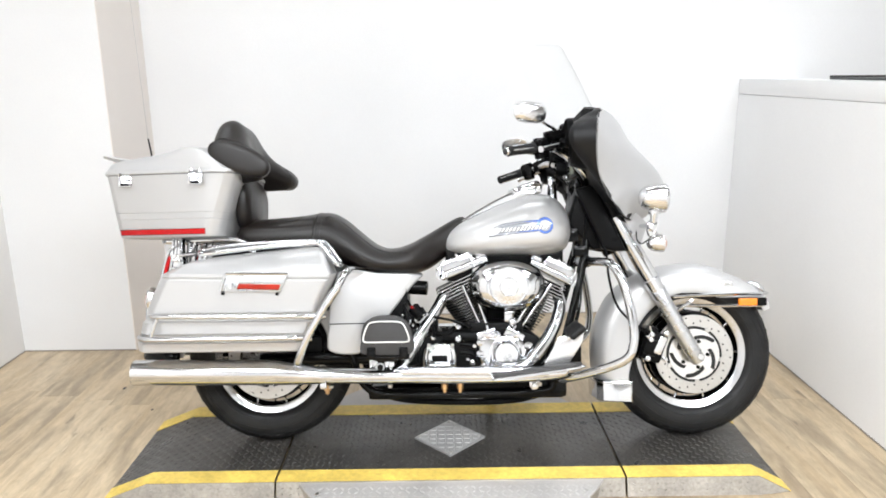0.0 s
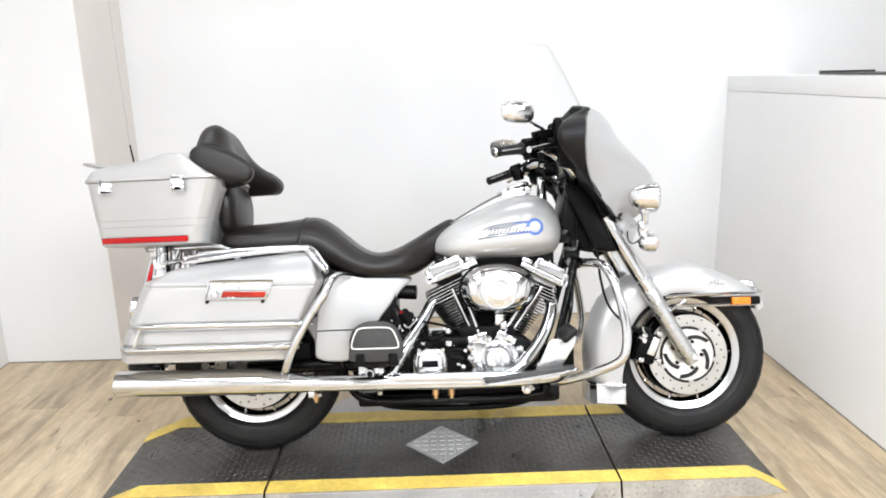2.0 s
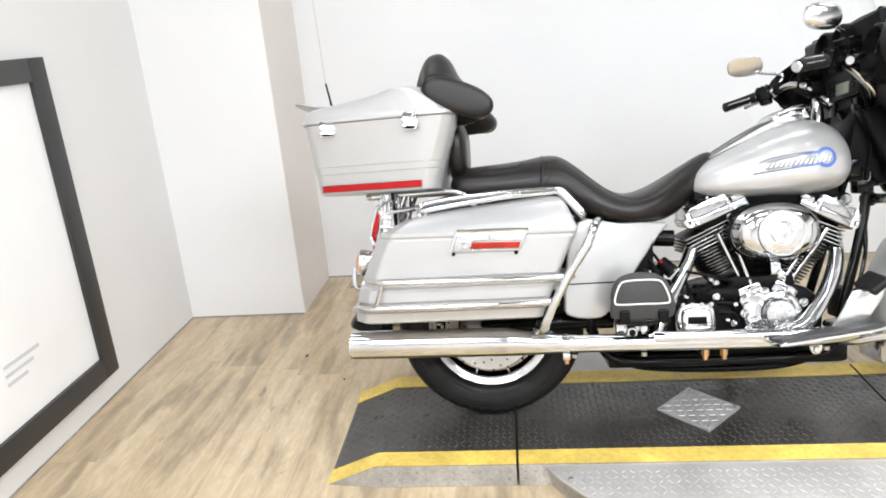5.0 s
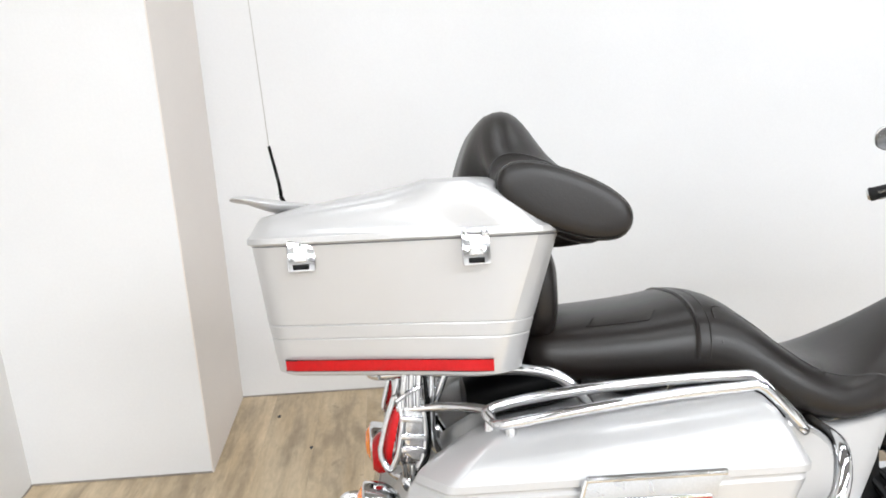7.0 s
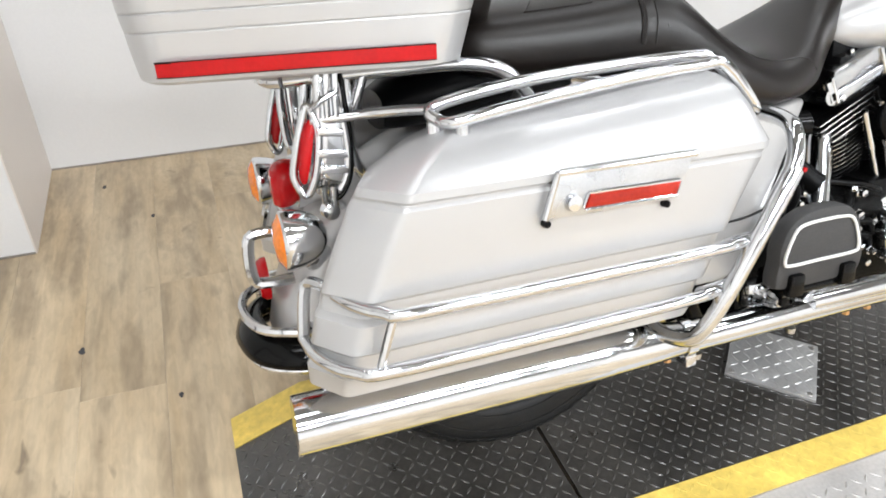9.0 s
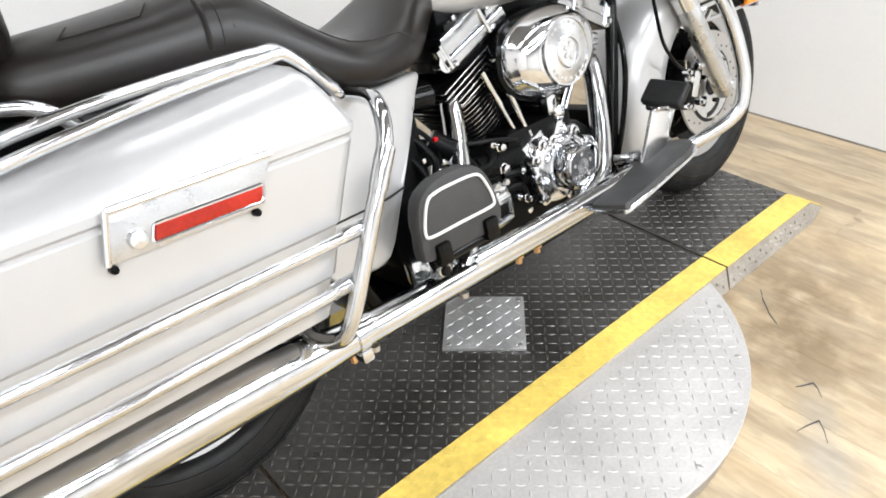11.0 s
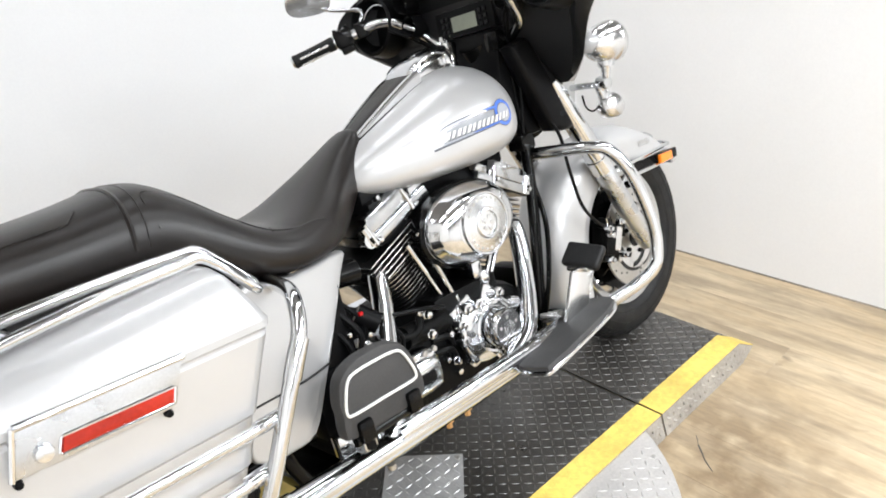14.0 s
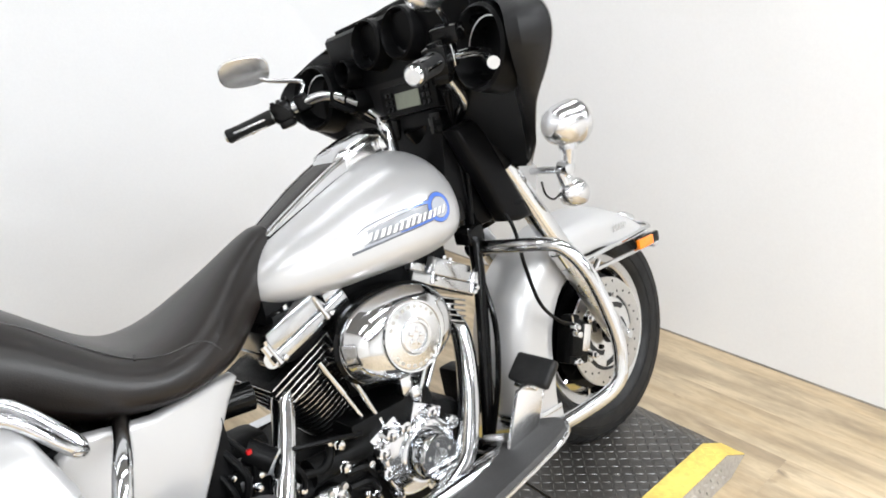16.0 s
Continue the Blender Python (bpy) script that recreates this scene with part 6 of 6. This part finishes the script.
part("hanger_tip", join(prism([(0.135, 0.272), (0.180, 0.268), (0.176, 0.225), (0.166, 0.211), (0.150, 0.211), (0.140, 0.225)], -0.208, -0.198, 0.003), lathe([(0.0, -0.016), (0.009, -0.015), (0.011, -0.006), (0.015, -0.005), (0.015, 0.0)], (0.157, -0.207, 0.228), n=16)), POLISHED, pipe, "polished hanger plate")
reservoir = part("brake_cylinder", join(lathe([(0.0, -0.026), (0.014, -0.025), (0.017, -0.018), (0.017, 0.0), (0.021, 0.001), (0.021, 0.03)], (-0.383, -0.232, 0.305), n=20), box((-0.383, -0.205, 0.305), (0.085, 0.03, 0.05), 0.008), box((-0.345, -0.225, 0.308), (0.02, 0.03, 0.03), 0.005)), CHROME, bike, "chrome rear brake cylinder")
part("cylinder_cap", lathe([(0.0, -0.004), (0.010, -0.003), (0.0115, 0.0)], (-0.383, -0.259, 0.305), n=6), CASTING, reservoir)

# transmission side
trans = part("transmission_cover", join(prism([(-0.235, 0.352), (-0.210, 0.370), (-0.145, 0.372), (-0.120, 0.355), (-0.114, 0.300), (-0.135, 0.276), (-0.215, 0.276), (-0.238, 0.292)], -0.172, -0.125, 0.014, 3, 3), prism([(-0.220, 0.346), (-0.200, 0.358), (-0.152, 0.358), (-0.134, 0.345), (-0.131, 0.305), (-0.147, 0.290), (-0.205, 0.290), (-0.221, 0.303)], -0.186, -0.17, 0.008, 3, 3)), CHROME, bike, "chrome transmission end cover", 40)
part("cover_window", box((-0.177, -0.187, 0.322), (0.055, 0.005, 0.022), 0.002), CASTING, trans, "dark recess in the cover")
for z in (0.346, 0.300):
    part("cover_rib", tube([(-0.212, -0.187, z), (-0.176, -0.189, z - 0.001), (-0.14, -0.187, z)], 0.003, 8, 2), SATIN, trans)
for k in range(4):
    part("cover_screw", lathe([(0.0, -0.008), (0.006, -0.007), (0.007, 0.0)], (-0.215 + 0.028 * k, -0.172, 0.368), n=8), STEEL, trans)
part("starter_motor", tube([(-0.17, -0.13, 0.40), (-0.04, -0.12, 0.39)], 0.026, 16, 1), CASTING, bike)
for a, b, c in (((-0.21, -0.15, 0.47), (-0.13, -0.165, 0.455), (-0.06, -0.15, 0.43)), ((-0.24, -0.12, 0.50), (-0.2, -0.17, 0.43), (-0.2, -0.15, 0.38)), ((-0.30, -0.13, 0.54), (-0.27, -0.16, 0.48), (-0.29, -0.14, 0.40))):
    part("engine_hose", tube([a, b, c], 0.005, 8, 6), PLASTIC, bike)
part("backbone_cover", join(box((0.07, 0, 0.685), (0.44, 0.16, 0.07), 0.015), box((-0.10, -0.02, 0.64), (0.10, 0.16, 0.10), 0.02)), PLASTIC, bike, "black panel under the tank")
part("intake_stub", tube([(-0.30, -0.09, 0.575), (-0.22, -0.10, 0.57)], 0.026, 16, 1), GLOSS_BLACK, bike)
part("engine_shroud", box((0.05, 0.02, 0.49), (0.10, 0.08, 0.20), 0.02), CASTING, bike)
part("transmission_shroud", box((-0.25, 0.02, 0.40), (0.14, 0.10, 0.14), 0.02), CASTING, bike)
for x, z in ((-0.05, 0.36), (-0.075, 0.31), (-0.09, 0.385), (-0.05, 0.27), (-0.12, 0.44)):
    part("case_bolt", lathe([(0.0, -0.014), (0.007, -0.013), (0.008, 0.0)], (x, -0.132, z), n=8), CHROME, crank)

case_rib = part("case_rib", join(*[tube([(-0.10, -0.132, 0.395 - 0.03 * k), (-0.06, -0.137, 0.39 - 0.03 * k), (-0.045, -0.132, 0.36 - 0.03 * k)], 0.009, 8, 4) for k in range(3)]), CASTING, crank, "ribs cast into the black case")
part("oil_line", tube([(-0.12, -0.135, 0.43), (-0.135, -0.15, 0.415), (-0.155, -0.15, 0.405), (-0.19, -0.14, 0.41)], 0.0085, 10, 5), CASTING, bike, "black oil hose")
for x, y, z, r in ((-0.109, -0.14, 0.432, 0.011), (-0.109, -0.14, 0.387, 0.012), (-0.059, -0.14, 0.302, 0.010), (-0.20, -0.142, 0.392, 0.009), (-0.245, -0.15, 0.40, 0.009), (-0.275, -0.15, 0.44, 0.008)):
    part("hose_end", lathe([(0.0, -0.022), (r * 0.7, -0.021), (r * 0.8, -0.012), (r, -0.011), (r, 0.006)], (x, y, z), n=6), CHROME, bike)
part("solenoid", join(tube([(-0.27, -0.14, 0.50), (-0.24, -0.165, 0.47)], 0.022, 14, 1), box((-0.285, -0.13, 0.455), (0.05, 0.05, 0.05), 0.01)), PLASTIC, bike, "black starter solenoid")
part("wire_loom", join(tube([(-0.31, -0.14, 0.52), (-0.29, -0.17, 0.47), (-0.30, -0.165, 0.42), (-0.27, -0.16, 0.38)], 0.007, 8, 5), tube([(-0.33, -0.13, 0.50), (-0.315, -0.165, 0.45), (-0.32, -0.16, 0.40)], 0.006, 8, 5)), PLASTIC, bike)
part("red_terminal", box((-0.275, -0.165, 0.505), (0.009, 0.008, 0.008), 0.002), RED, bike, "small red battery terminal cap")
part("battery_bracket", join(box((-0.25, -0.145, 0.467), (0.06, 0.016, 0.042), 0.004, pose(0, 0, 0, 0, 14, 0)), box((-0.285, -0.15, 0.45), (0.03, 0.012, 0.018), 0.003)), SATIN, bike, "polished battery bracket")
for x, z in ((-0.235, 0.478), (-0.265, 0.458), (-0.30, 0.43), (-0.31, 0.475)):
    part("bracket_bolt", lathe([(0.0, -0.012), (0.005, -0.011), (0.006, 0.0)], (x, -0.155, z), n=8), CHROME, bike)

# passenger boards, folded up
for s in (-1, 1):
    f = (lambda g: g) if s < 0 else mirrored
    outline = [(-0.445, 0.40), (-0.445, 0.425), (-0.432, 0.462), (-0.40, 0.482), (-0.36, 0.487), (-0.315, 0.482), (-0.285, 0.46), (-0.268, 0.415), (-0.264, 0.375), (-0.29, 0.352), (-0.43, 0.352), (-0.448, 0.37)]
    board_p = part("passenger_footboard", f(prism(outline, -0.30, -0.265, 0.012, 3)), PAD_RUBBER, bike, "folded dark grey passenger footboard with white piping")
    part("board_piping", f(tube([(-0.437, -0.302, 0.405), (-0.432, -0.302, 0.43), (-0.418, -0.302, 0.459), (-0.395, -0.302, 0.466), (-0.36, -0.302, 0.467), (-0.325, -0.302, 0.466), (-0.302, -0.302, 0.459), (-0.287, -0.302, 0.43), (-0.281, -0.302, 0.405), (-0.292, -0.302, 0.397), (-0.36, -0.302, 0.397), (-0.425, -0.302, 0.397)], 0.0028, 8, 3, loop=True)), WHITE_TRIM, board_p)
    part("board_hinge", f(join(box((-0.41, -0.285, 0.36), (0.03, 0.05, 0.04), 0.006), box((-0.30, -0.285, 0.36), (0.03, 0.05, 0.04), 0.006), tube([(-0.43, -0.29, 0.345), (-0.28, -0.29, 0.345)], 0.010, 10, 1), box((-0.36, -0.24, 0.34), (0.08, 0.07, 0.03), 0.008))), GLOSS_BLACK, board_p)
    # rider boards
    m = Matrix.Translation((0.155, -0.294, 0.284)) @ pose(0, 0, 0, -6, -7, 4) @ Matrix.Diagonal((1.14, 1.02, 1, 1))
    plan = [(-0.135, -0.035), (-0.12, -0.052), (0.02, -0.06), (0.10, -0.058), (0.14, -0.03), (0.145, 0.01), (0.12, 0.045), (0.04, 0.055), (-0.10, 0.055), (-0.135, 0.03)]
    flat_pts = spline(plan, 4, loop=True)
    base = part("footboard", f(moved(loft([[(p[0] * k, p[1] * k, z) for p in flat_pts] for k, z in ((0.97, -0.003), (1.0, -0.001), (1.0, 0.005), (0.97, 0.007))]), m)), CHROME, bike, "rider footboard with a chrome rim and black rubber pad")
    part("rubber_pad", f(moved(loft([[(p[0] * k, p[1] * k, z) for p in flat_pts] for k, z in ((0.95, 0.006), (0.95, 0.014), (0.92, 0.017), (0.5, 0.0175))]), m)), PAD_RUBBER, base)
    part("board_bracket", f(tube([(0.22, -0.10, 0.23), (0.20, -0.24, 0.262)], 0.014, 10, 1)), GLOSS_BLACK, base)
    part("board_bracket", f(tube([(0.10, -0.10, 0.22), (0.09, -0.24, 0.255)], 0.014, 10, 1)), GLOSS_BLACK, base)
    guard = part("engine_guard", f(tube([(0.37, -0.06, 0.662), (0.385, -0.17, 0.662), (0.405, -0.25, 0.66), (0.425, -0.292, 0.645), (0.45, -0.325, 0.58), (0.472, -0.345, 0.46), (0.472, -0.347, 0.385), (0.45, -0.338, 0.335), (0.38, -0.29, 0.295), (0.28, -0.20, 0.25), (0.24, -0.13, 0.235)], 0.0155, 14, 6)), CHROME, bike, "chrome engine guard")
    part("guard_clamp", f(tube([(0.37, -0.07, 0.662), (0.372, -0.10, 0.662)], 0.022, 12, 1)), GLOSS_BLACK, guard)
pedal = part("brake_pedal", join(prism([(0.235, 0.405), (0.322, 0.418), (0.318, 0.385), (0.262, 0.300), (0.205, 0.288), (0.182, 0.305)], -0.272, -0.262, 0.003, 1), box((0.285, -0.262, 0.412), (0.05, 0.06, 0.012), 0.004, pose(0, 0, 0, 0, -30, 0)), tube([(0.20, -0.25, 0.315), (0.195, -0.19, 0.30)], 0.012, 12, 1)), POLISHED, bike, "broad polished brake pedal arm")
part("pedal_pad", box((0.29, -0.268, 0.427), (0.062, 0.095, 0.022), 0.009, pose(0, 0, 0, 10, -40, 0), 3), RUBBER, pedal, "black rubber pedal pad")

# cables
part("brake_line", tube([(0.40, -0.12, 0.78), (0.43, -0.15, 0.70), (0.44, -0.155, 0.60), (0.47, -0.15, 0.50), (0.54, -0.135, 0.43), (0.60, -0.12, 0.40)], 0.0045, 8, 6), PLASTIC, bike, "black front brake line")
for k in range(4):
    s = -1 if k % 2 else 1
    part("control_cable", tube([(0.275 + 0.006 * k, s * 0.215, 1.045), (0.32, s * (0.165 - 0.006 * k), 1.0), (0.36, s * 0.11, 0.94), (0.37, s * (0.08 + 0.01 * k), 0.84), (0.36, s * 0.10, 0.72), (0.33, s * 0.12, 0.62)], 0.0045, 8, 6), PLASTIC, bike)
part("clutch_cable", tube([(0.35, -0.10, 0.62), (0.335, -0.135, 0.5), (0.30, -0.145, 0.38), (0.25, -0.15, 0.28)], 0.0065, 8, 5), GLOSS_BLACK, bike)
part("voltage_regulator", box((0.33, 0, 0.33), (0.05, 0.14, 0.10), 0.01), CASTING, bike)
part("horn_bracket", join(box((0.335, -0.04, 0.80), (0.06, 0.08, 0.05), 0.01), box((0.315, -0.09, 0.76), (0.05, 0.04, 0.05), 0.008), box((0.345, -0.10, 0.70), (0.05, 0.05, 0.04), 0.008)), GLOSS_BLACK, bike)

# ---- rear end ----
def rear_fender():
    rings = []
    for a in np.linspace(20, 178, 36):
        s, c = math.sin(radians(a)), math.cos(radians(a))
        r = 0.352 + 0.075 * max(0.0, (a - 100) / 85) ** 1.2
        ring = []
        for u in np.linspace(-1, 1, 15):
            ring.append((RX + (r - 0.05 * abs(u) ** 3) * c, 0.105 * math.sin(u * math.pi / 2), WZ + (r - 0.05 * abs(u) ** 3) * s))
        side_a = [(RX + (r - 0.11) * c, 0.106, WZ + (r - 0.11) * s)]
        side_b = [(RX + (r - 0.11) * c, -0.106, WZ + (r - 0.11) * s)]
        outer = side_b + ring + side_a
        inner = [(x - 0.004 * c, y * 0.96, z - 0.004 * s) for x, y, z in reversed(outer)]
        rings.append(outer + inner)
    return loft(rings)


rf = part("rear_fender", rear_fender(), SILVER, bike, "silver rear fender", 45)
tail = part("tail_lamp", hull_loft([(-1.15, 0.585, 0.028, 0.03, 0.026, 2.5), (-1.165, 0.58, 0.036, 0.038, 0.034, 2.5), (-1.185, 0.578, 0.036, 0.038, 0.036, 2.6), (-1.197, 0.576, 0.026, 0.028, 0.028, 2.4)]), RED, bike, "red tail lamp lens", 50)
part("lamp_body", hull_loft([(-1.07, 0.60, 0.03, 0.045, 0.05, 2.4), (-1.12, 0.592, 0.044, 0.052, 0.046, 2.5), (-1.16, 0.584, 0.046, 0.052, 0.046, 2.5)]), CHROME, tail)
part("fender_reflector", lathe([(0.0, -0.01), (0.030, -0.008), (0.036, 0.0), (0.036, 0.008)], (-1.232, 0, 0.425), "x", 20), RED, bike)
part("rear_bumper", tube([(-1.13, -0.115, 0.33), (-1.2, -0.11, 0.335), (-1.25, -0.075, 0.34), (-1.268, 0, 0.342), (-1.25, 0.075, 0.34), (-1.2, 0.11, 0.335), (-1.13, 0.115, 0.33)], 0.03, 12, 4, flat=0.5), GLOSS_BLACK, rf, "black bumper band round the fender's end")
part("bumper_trim", join(*[tube([(-1.13, -0.118, z - 0.005), (-1.2, -0.113, z), (-1.255, -0.078, z + 0.003), (-1.274, 0, z + 0.005), (-1.255, 0.078, z + 0.003), (-1.2, 0.113, z), (-1.13, 0.118, z - 0.005)], 0.008, 8, 4) for z in (0.372, 0.305)]), CHROME, rf, "chrome rails of the bumper")
plate_bracket = part("plate_bracket", tube([(-1.19, -0.085, 0.53), (-1.235, -0.085, 0.532), (-1.25, -0.085, 0.52), (-1.252, -0.085, 0.468), (-1.238, -0.085, 0.452), (-1.19, -0.085, 0.452)], 0.009, 8, 3), CHROME, bike)
for s in (-1, 1):
    f = (lambda g: g) if s < 0 else mirrored
    m = Matrix.Translation((-1.185, -0.175, 0.545))
    sig = part("turn_signal", f(moved(lathe([(0.001, 0.04), (0.02, 0.035), (0.036, 0.016), (0.042, -0.008), (0.043, -0.02), (0.04, -0.024)], axis="x", n=26, smooth=2), m)), CHROME, bike, "chrome rear turn signal with an amber lens")
    part("signal_lens", f(moved(lathe([(0.0, -0.036), (0.026, -0.033), (0.039, -0.024), (0.039, -0.016)], axis="x", n=24), m)), AMBER, sig)
    part("signal_arm", f(tube([(-1.17, -0.17, 0.51), (-1.165, -0.14, 0.49), (-1.13, -0.08, 0.49)], 0.01, 10, 3)), CHROME, sig)
    rack = part("trunk_rail", f(tube([(-1.17, -0.115, 0.752), (-1.1, -0.122, 0.753), (-1.0, -0.142, 0.755), (-0.92, -0.17, 0.756), (-0.87, -0.188, 0.742), (-0.83, -0.185, 0.70), (-0.81, -0.17, 0.66)], 0.0105, 10, 4)), CHROME, bike, "chrome trunk support rail")
    part("rack_brace", f(join(tube([(-1.085, -0.124, 0.753), (-1.09, -0.13, 0.66), (-1.08, -0.13, 0.62), (-1.05, -0.085, 0.575)], 0.009, 10, 3), tube([(-1.14, -0.118, 0.753), (-1.15, -0.12, 0.69), (-1.145, -0.12, 0.61), (-1.12, -0.10, 0.57)], 0.007, 10, 4), tube([(-1.06, -0.13, 0.754), (-1.09, -0.125, 0.68), (-1.13, -0.12, 0.60), (-1.10, -0.075, 0.55)], 0.008, 10, 3))), CHROME, rack)


for s in (-1, 1):
    f = (lambda g: g) if s < 0 else mirrored
    hoop = part("lamp_hoop", f(tube([(-1.146, -0.150, 0.722), (-1.158, -0.148, 0.695), (-1.170, -0.146, 0.655), (-1.176, -0.146, 0.622), (-1.163, -0.152, 0.597), (-1.150, -0.158, 0.618), (-1.142, -0.160, 0.650), (-1.137, -0.158, 0.690)], 0.0058, 10, 4, loop=True)), CHROME, bike, "chrome pointed bezel round the side lamp")
    housing = part("lamp_housing", f(prism([(-1.140, 0.618), (-1.108, 0.606), (-1.099, 0.640), (-1.100, 0.700), (-1.101, 0.762), (-1.132, 0.764), (-1.142, 0.715)], -0.160, -0.125, 0.009, 1, 3)), CHROME, hoop, "stepped chrome lamp housing", 40)
    for x0, x1, z in ((-1.140, -1.104, 0.692), (-1.143, -1.101, 0.662), (-1.142, -1.103, 0.640)):
        part("housing_step", f(prism([(x0, z), (x1, z - 0.006), (x1 + 0.001, z - 0.017), (x0 - 0.001, z - 0.012)], -0.1665, -0.13, 0.004, 1, 2)), CHROME, housing, "", 30)
    for x in (-1.134, -1.122, -1.110):
        part("housing_rib", f(tube([(x, -0.1615, 0.705), (x + 0.001, -0.1625, 0.735), (x + 0.004, -0.160, 0.764)], 0.0045, 8, 2)), CHROME, housing)
    part("housing_strap", f(tube([(-1.146, -0.166, 0.716), (-1.128, -0.167, 0.728), (-1.106, -0.165, 0.738)], 0.0042, 8, 2)), CHROME, housing)
    part("housing_edge", f(tube([(-1.097, -0.150, 0.760), (-1.094, -0.152, 0.710), (-1.093, -0.154, 0.662), (-1.098, -0.154, 0.618), (-1.112, -0.152, 0.592), (-1.122, -0.150, 0.586)], 0.0036, 8, 3)), GLOSS_BLACK, housing, "black edging of the housing")
    part("housing_band", f(tube([(-1.103, -0.157, 0.715), (-1.099, -0.159, 0.662), (-1.104, -0.159, 0.622), (-1.116, -0.157, 0.600)], 0.0045, 8, 3)), CHROME, housing)
    part("housing_foot", f(join(tube([(-1.124, -0.150, 0.606), (-1.124, -0.145, 0.575)], 0.007, 10, 1), tube([(-1.138, -0.148, 0.606), (-1.136, -0.142, 0.580)], 0.005, 10, 1), lathe([(0.0, -0.012), (0.012, -0.008), (0.015, 0.006)], (-1.13, -0.14, 0.566), n=14))), CHROME, housing)
    part("hoop_lens", f(moved(hull_loft([(-0.010, 0, 0.006, 0.022, 0.022, 2.0), (-0.006, 0, 0.012, 0.040, 0.040, 2.0), (0.0, 0, 0.014, 0.046, 0.046, 2.0), (0.004, 0, 0.013, 0.045, 0.045, 2.0)]), Matrix.Translation((-1.154, -0.149, 0.658)) @ pose(0, 0, 0, 0, 14, 0))), RED, hoop, "pointed red side lens")
part("rack_plate", box((-1.05, 0, 0.755), (0.24, 0.24, 0.010), 0.004), GLOSS_BLACK, bike)
part("rack_cross", join(tube([(-1.17, -0.115, 0.752), (-1.19, -0.08, 0.752), (-1.19, 0.08, 0.752), (-1.17, 0.115, 0.752)], 0.0105, 10, 4), tube([(-1.12, -0.14, 0.66), (-1.13, 0, 0.66), (-1.12, 0.14, 0.66)], 0.009, 8, 3)), CHROME, bike)
part("seat_tail", hull_loft([(-1.02, 0.68, 0.07, 0.03, 0.03, 2.5), (-0.97, 0.70, 0.10, 0.035, 0.05, 2.5), (-0.88, 0.72, 0.12, 0.04, 0.06, 2.5), (-0.82, 0.73, 0.12, 0.04, 0.06, 2.5)]), PLASTIC, bike, "black panel behind the seat", 50)
part("jiffy_stand", join(tube([(0.02, 0.14, 0.17), (0.03, 0.22, 0.10), (0.035, 0.30, 0.082)], 0.012, 10, 3), box((0.035, 0.30, 0.081), (0.05, 0.05, 0.010), 0.004, pose(0, 0, 0, 14.5, 0, 0))), GLOSS_BLACK, bike)

# ---- wear on the floor ----
def gouge(path, width):
    rings = []
    for i, (x, y) in enumerate(path):
        w = width * (0.35 + 0.65 * math.sin(math.pi * (i + 0.3) / (len(path) - 0.4)))
        rings.append([(x - w, y - w * 0.4, 0.0002), (x + w, y + w * 0.4, 0.0002), (x + w, y + w * 0.4, 0.0009), (x - w, y - w * 0.4, 0.0009)])
    return loft(rings)


for path, width in (([(0.514, -0.494), (0.497, -0.508), (0.482, -0.516), (0.468, -0.531), (0.44, -0.556), (0.416, -0.588)], 0.004),
                    ([(0.246, -0.718), (0.262, -0.728), (0.284, -0.739), (0.275, -0.752), (0.256, -0.770)], 0.0025),
                    ([(0.128, -0.778), (0.16, -0.786), (0.187, -0.796), (0.168, -0.815), (0.142, -0.834)], 0.0025)):
    tagged(part("floor_gouge", gouge(path, width), SCRATCH, floor, "dark gouge in the floor surface"))

for x, y, r in ((-1.611, 1.291, 0.008), (-1.467, 1.058, 0.007), (-1.644, 0.477, 0.009), (-1.43, 0.255, 0.006)):
    ring = [(x + r * (0.8 + 0.3 * math.sin(3 * w + x * 9)) * math.cos(w), y + 1.5 * r * math.sin(w)) for w in (2 * math.pi * k / 10 for k in range(10))]
    part("floor_speck", loft([[(a, b, z) for a, b in ring] for z in (0.0002, 0.0008)]), SCRATCH, floor, "small dark speck on the floor")

# ---- floor planks ----
PLANK_W, PLANK_L = 0.182, 1.22
bm = bmesh.new()
bmesh.ops.create_cube(bm, size=1)
bmesh.ops.scale(bm, vec=(PLANK_W - 0.0002, PLANK_L - 0.0002, 0.004), verts=bm.verts)
top = [e for e in bm.edges if all(v.co.z > 0 for v in e.verts)]
bmesh.ops.bevel(bm, geom=top, offset=0.0004, segments=1, affect="EDGES")
plank_mesh = bpy.data.meshes.new("plank")
bm.to_mesh(plank_mesh)
bm.free()
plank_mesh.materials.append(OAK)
rng = random.Random(4)
nx = int((FARX - WX0) / PLANK_W) + 1
for i in range(nx):
    x = WX0 + PLANK_W * (i + 0.5)
    top, first = WY1, 0.25 + 0.75 * rng.random()
    while top > WYB + 0.02:
        share = min(first, (top - WYB) / PLANK_L)
        ob = new("plank", plank_mesh)
        ob.parent = floor
        ob.location = (x, top - share * PLANK_L / 2, -0.002)
        ob.scale = (1, share, 1)
        if rng.random() < 0.5:
            ob.rotation_euler = (0, 0, math.pi)
        top -= share * PLANK_L
        first = 1.0
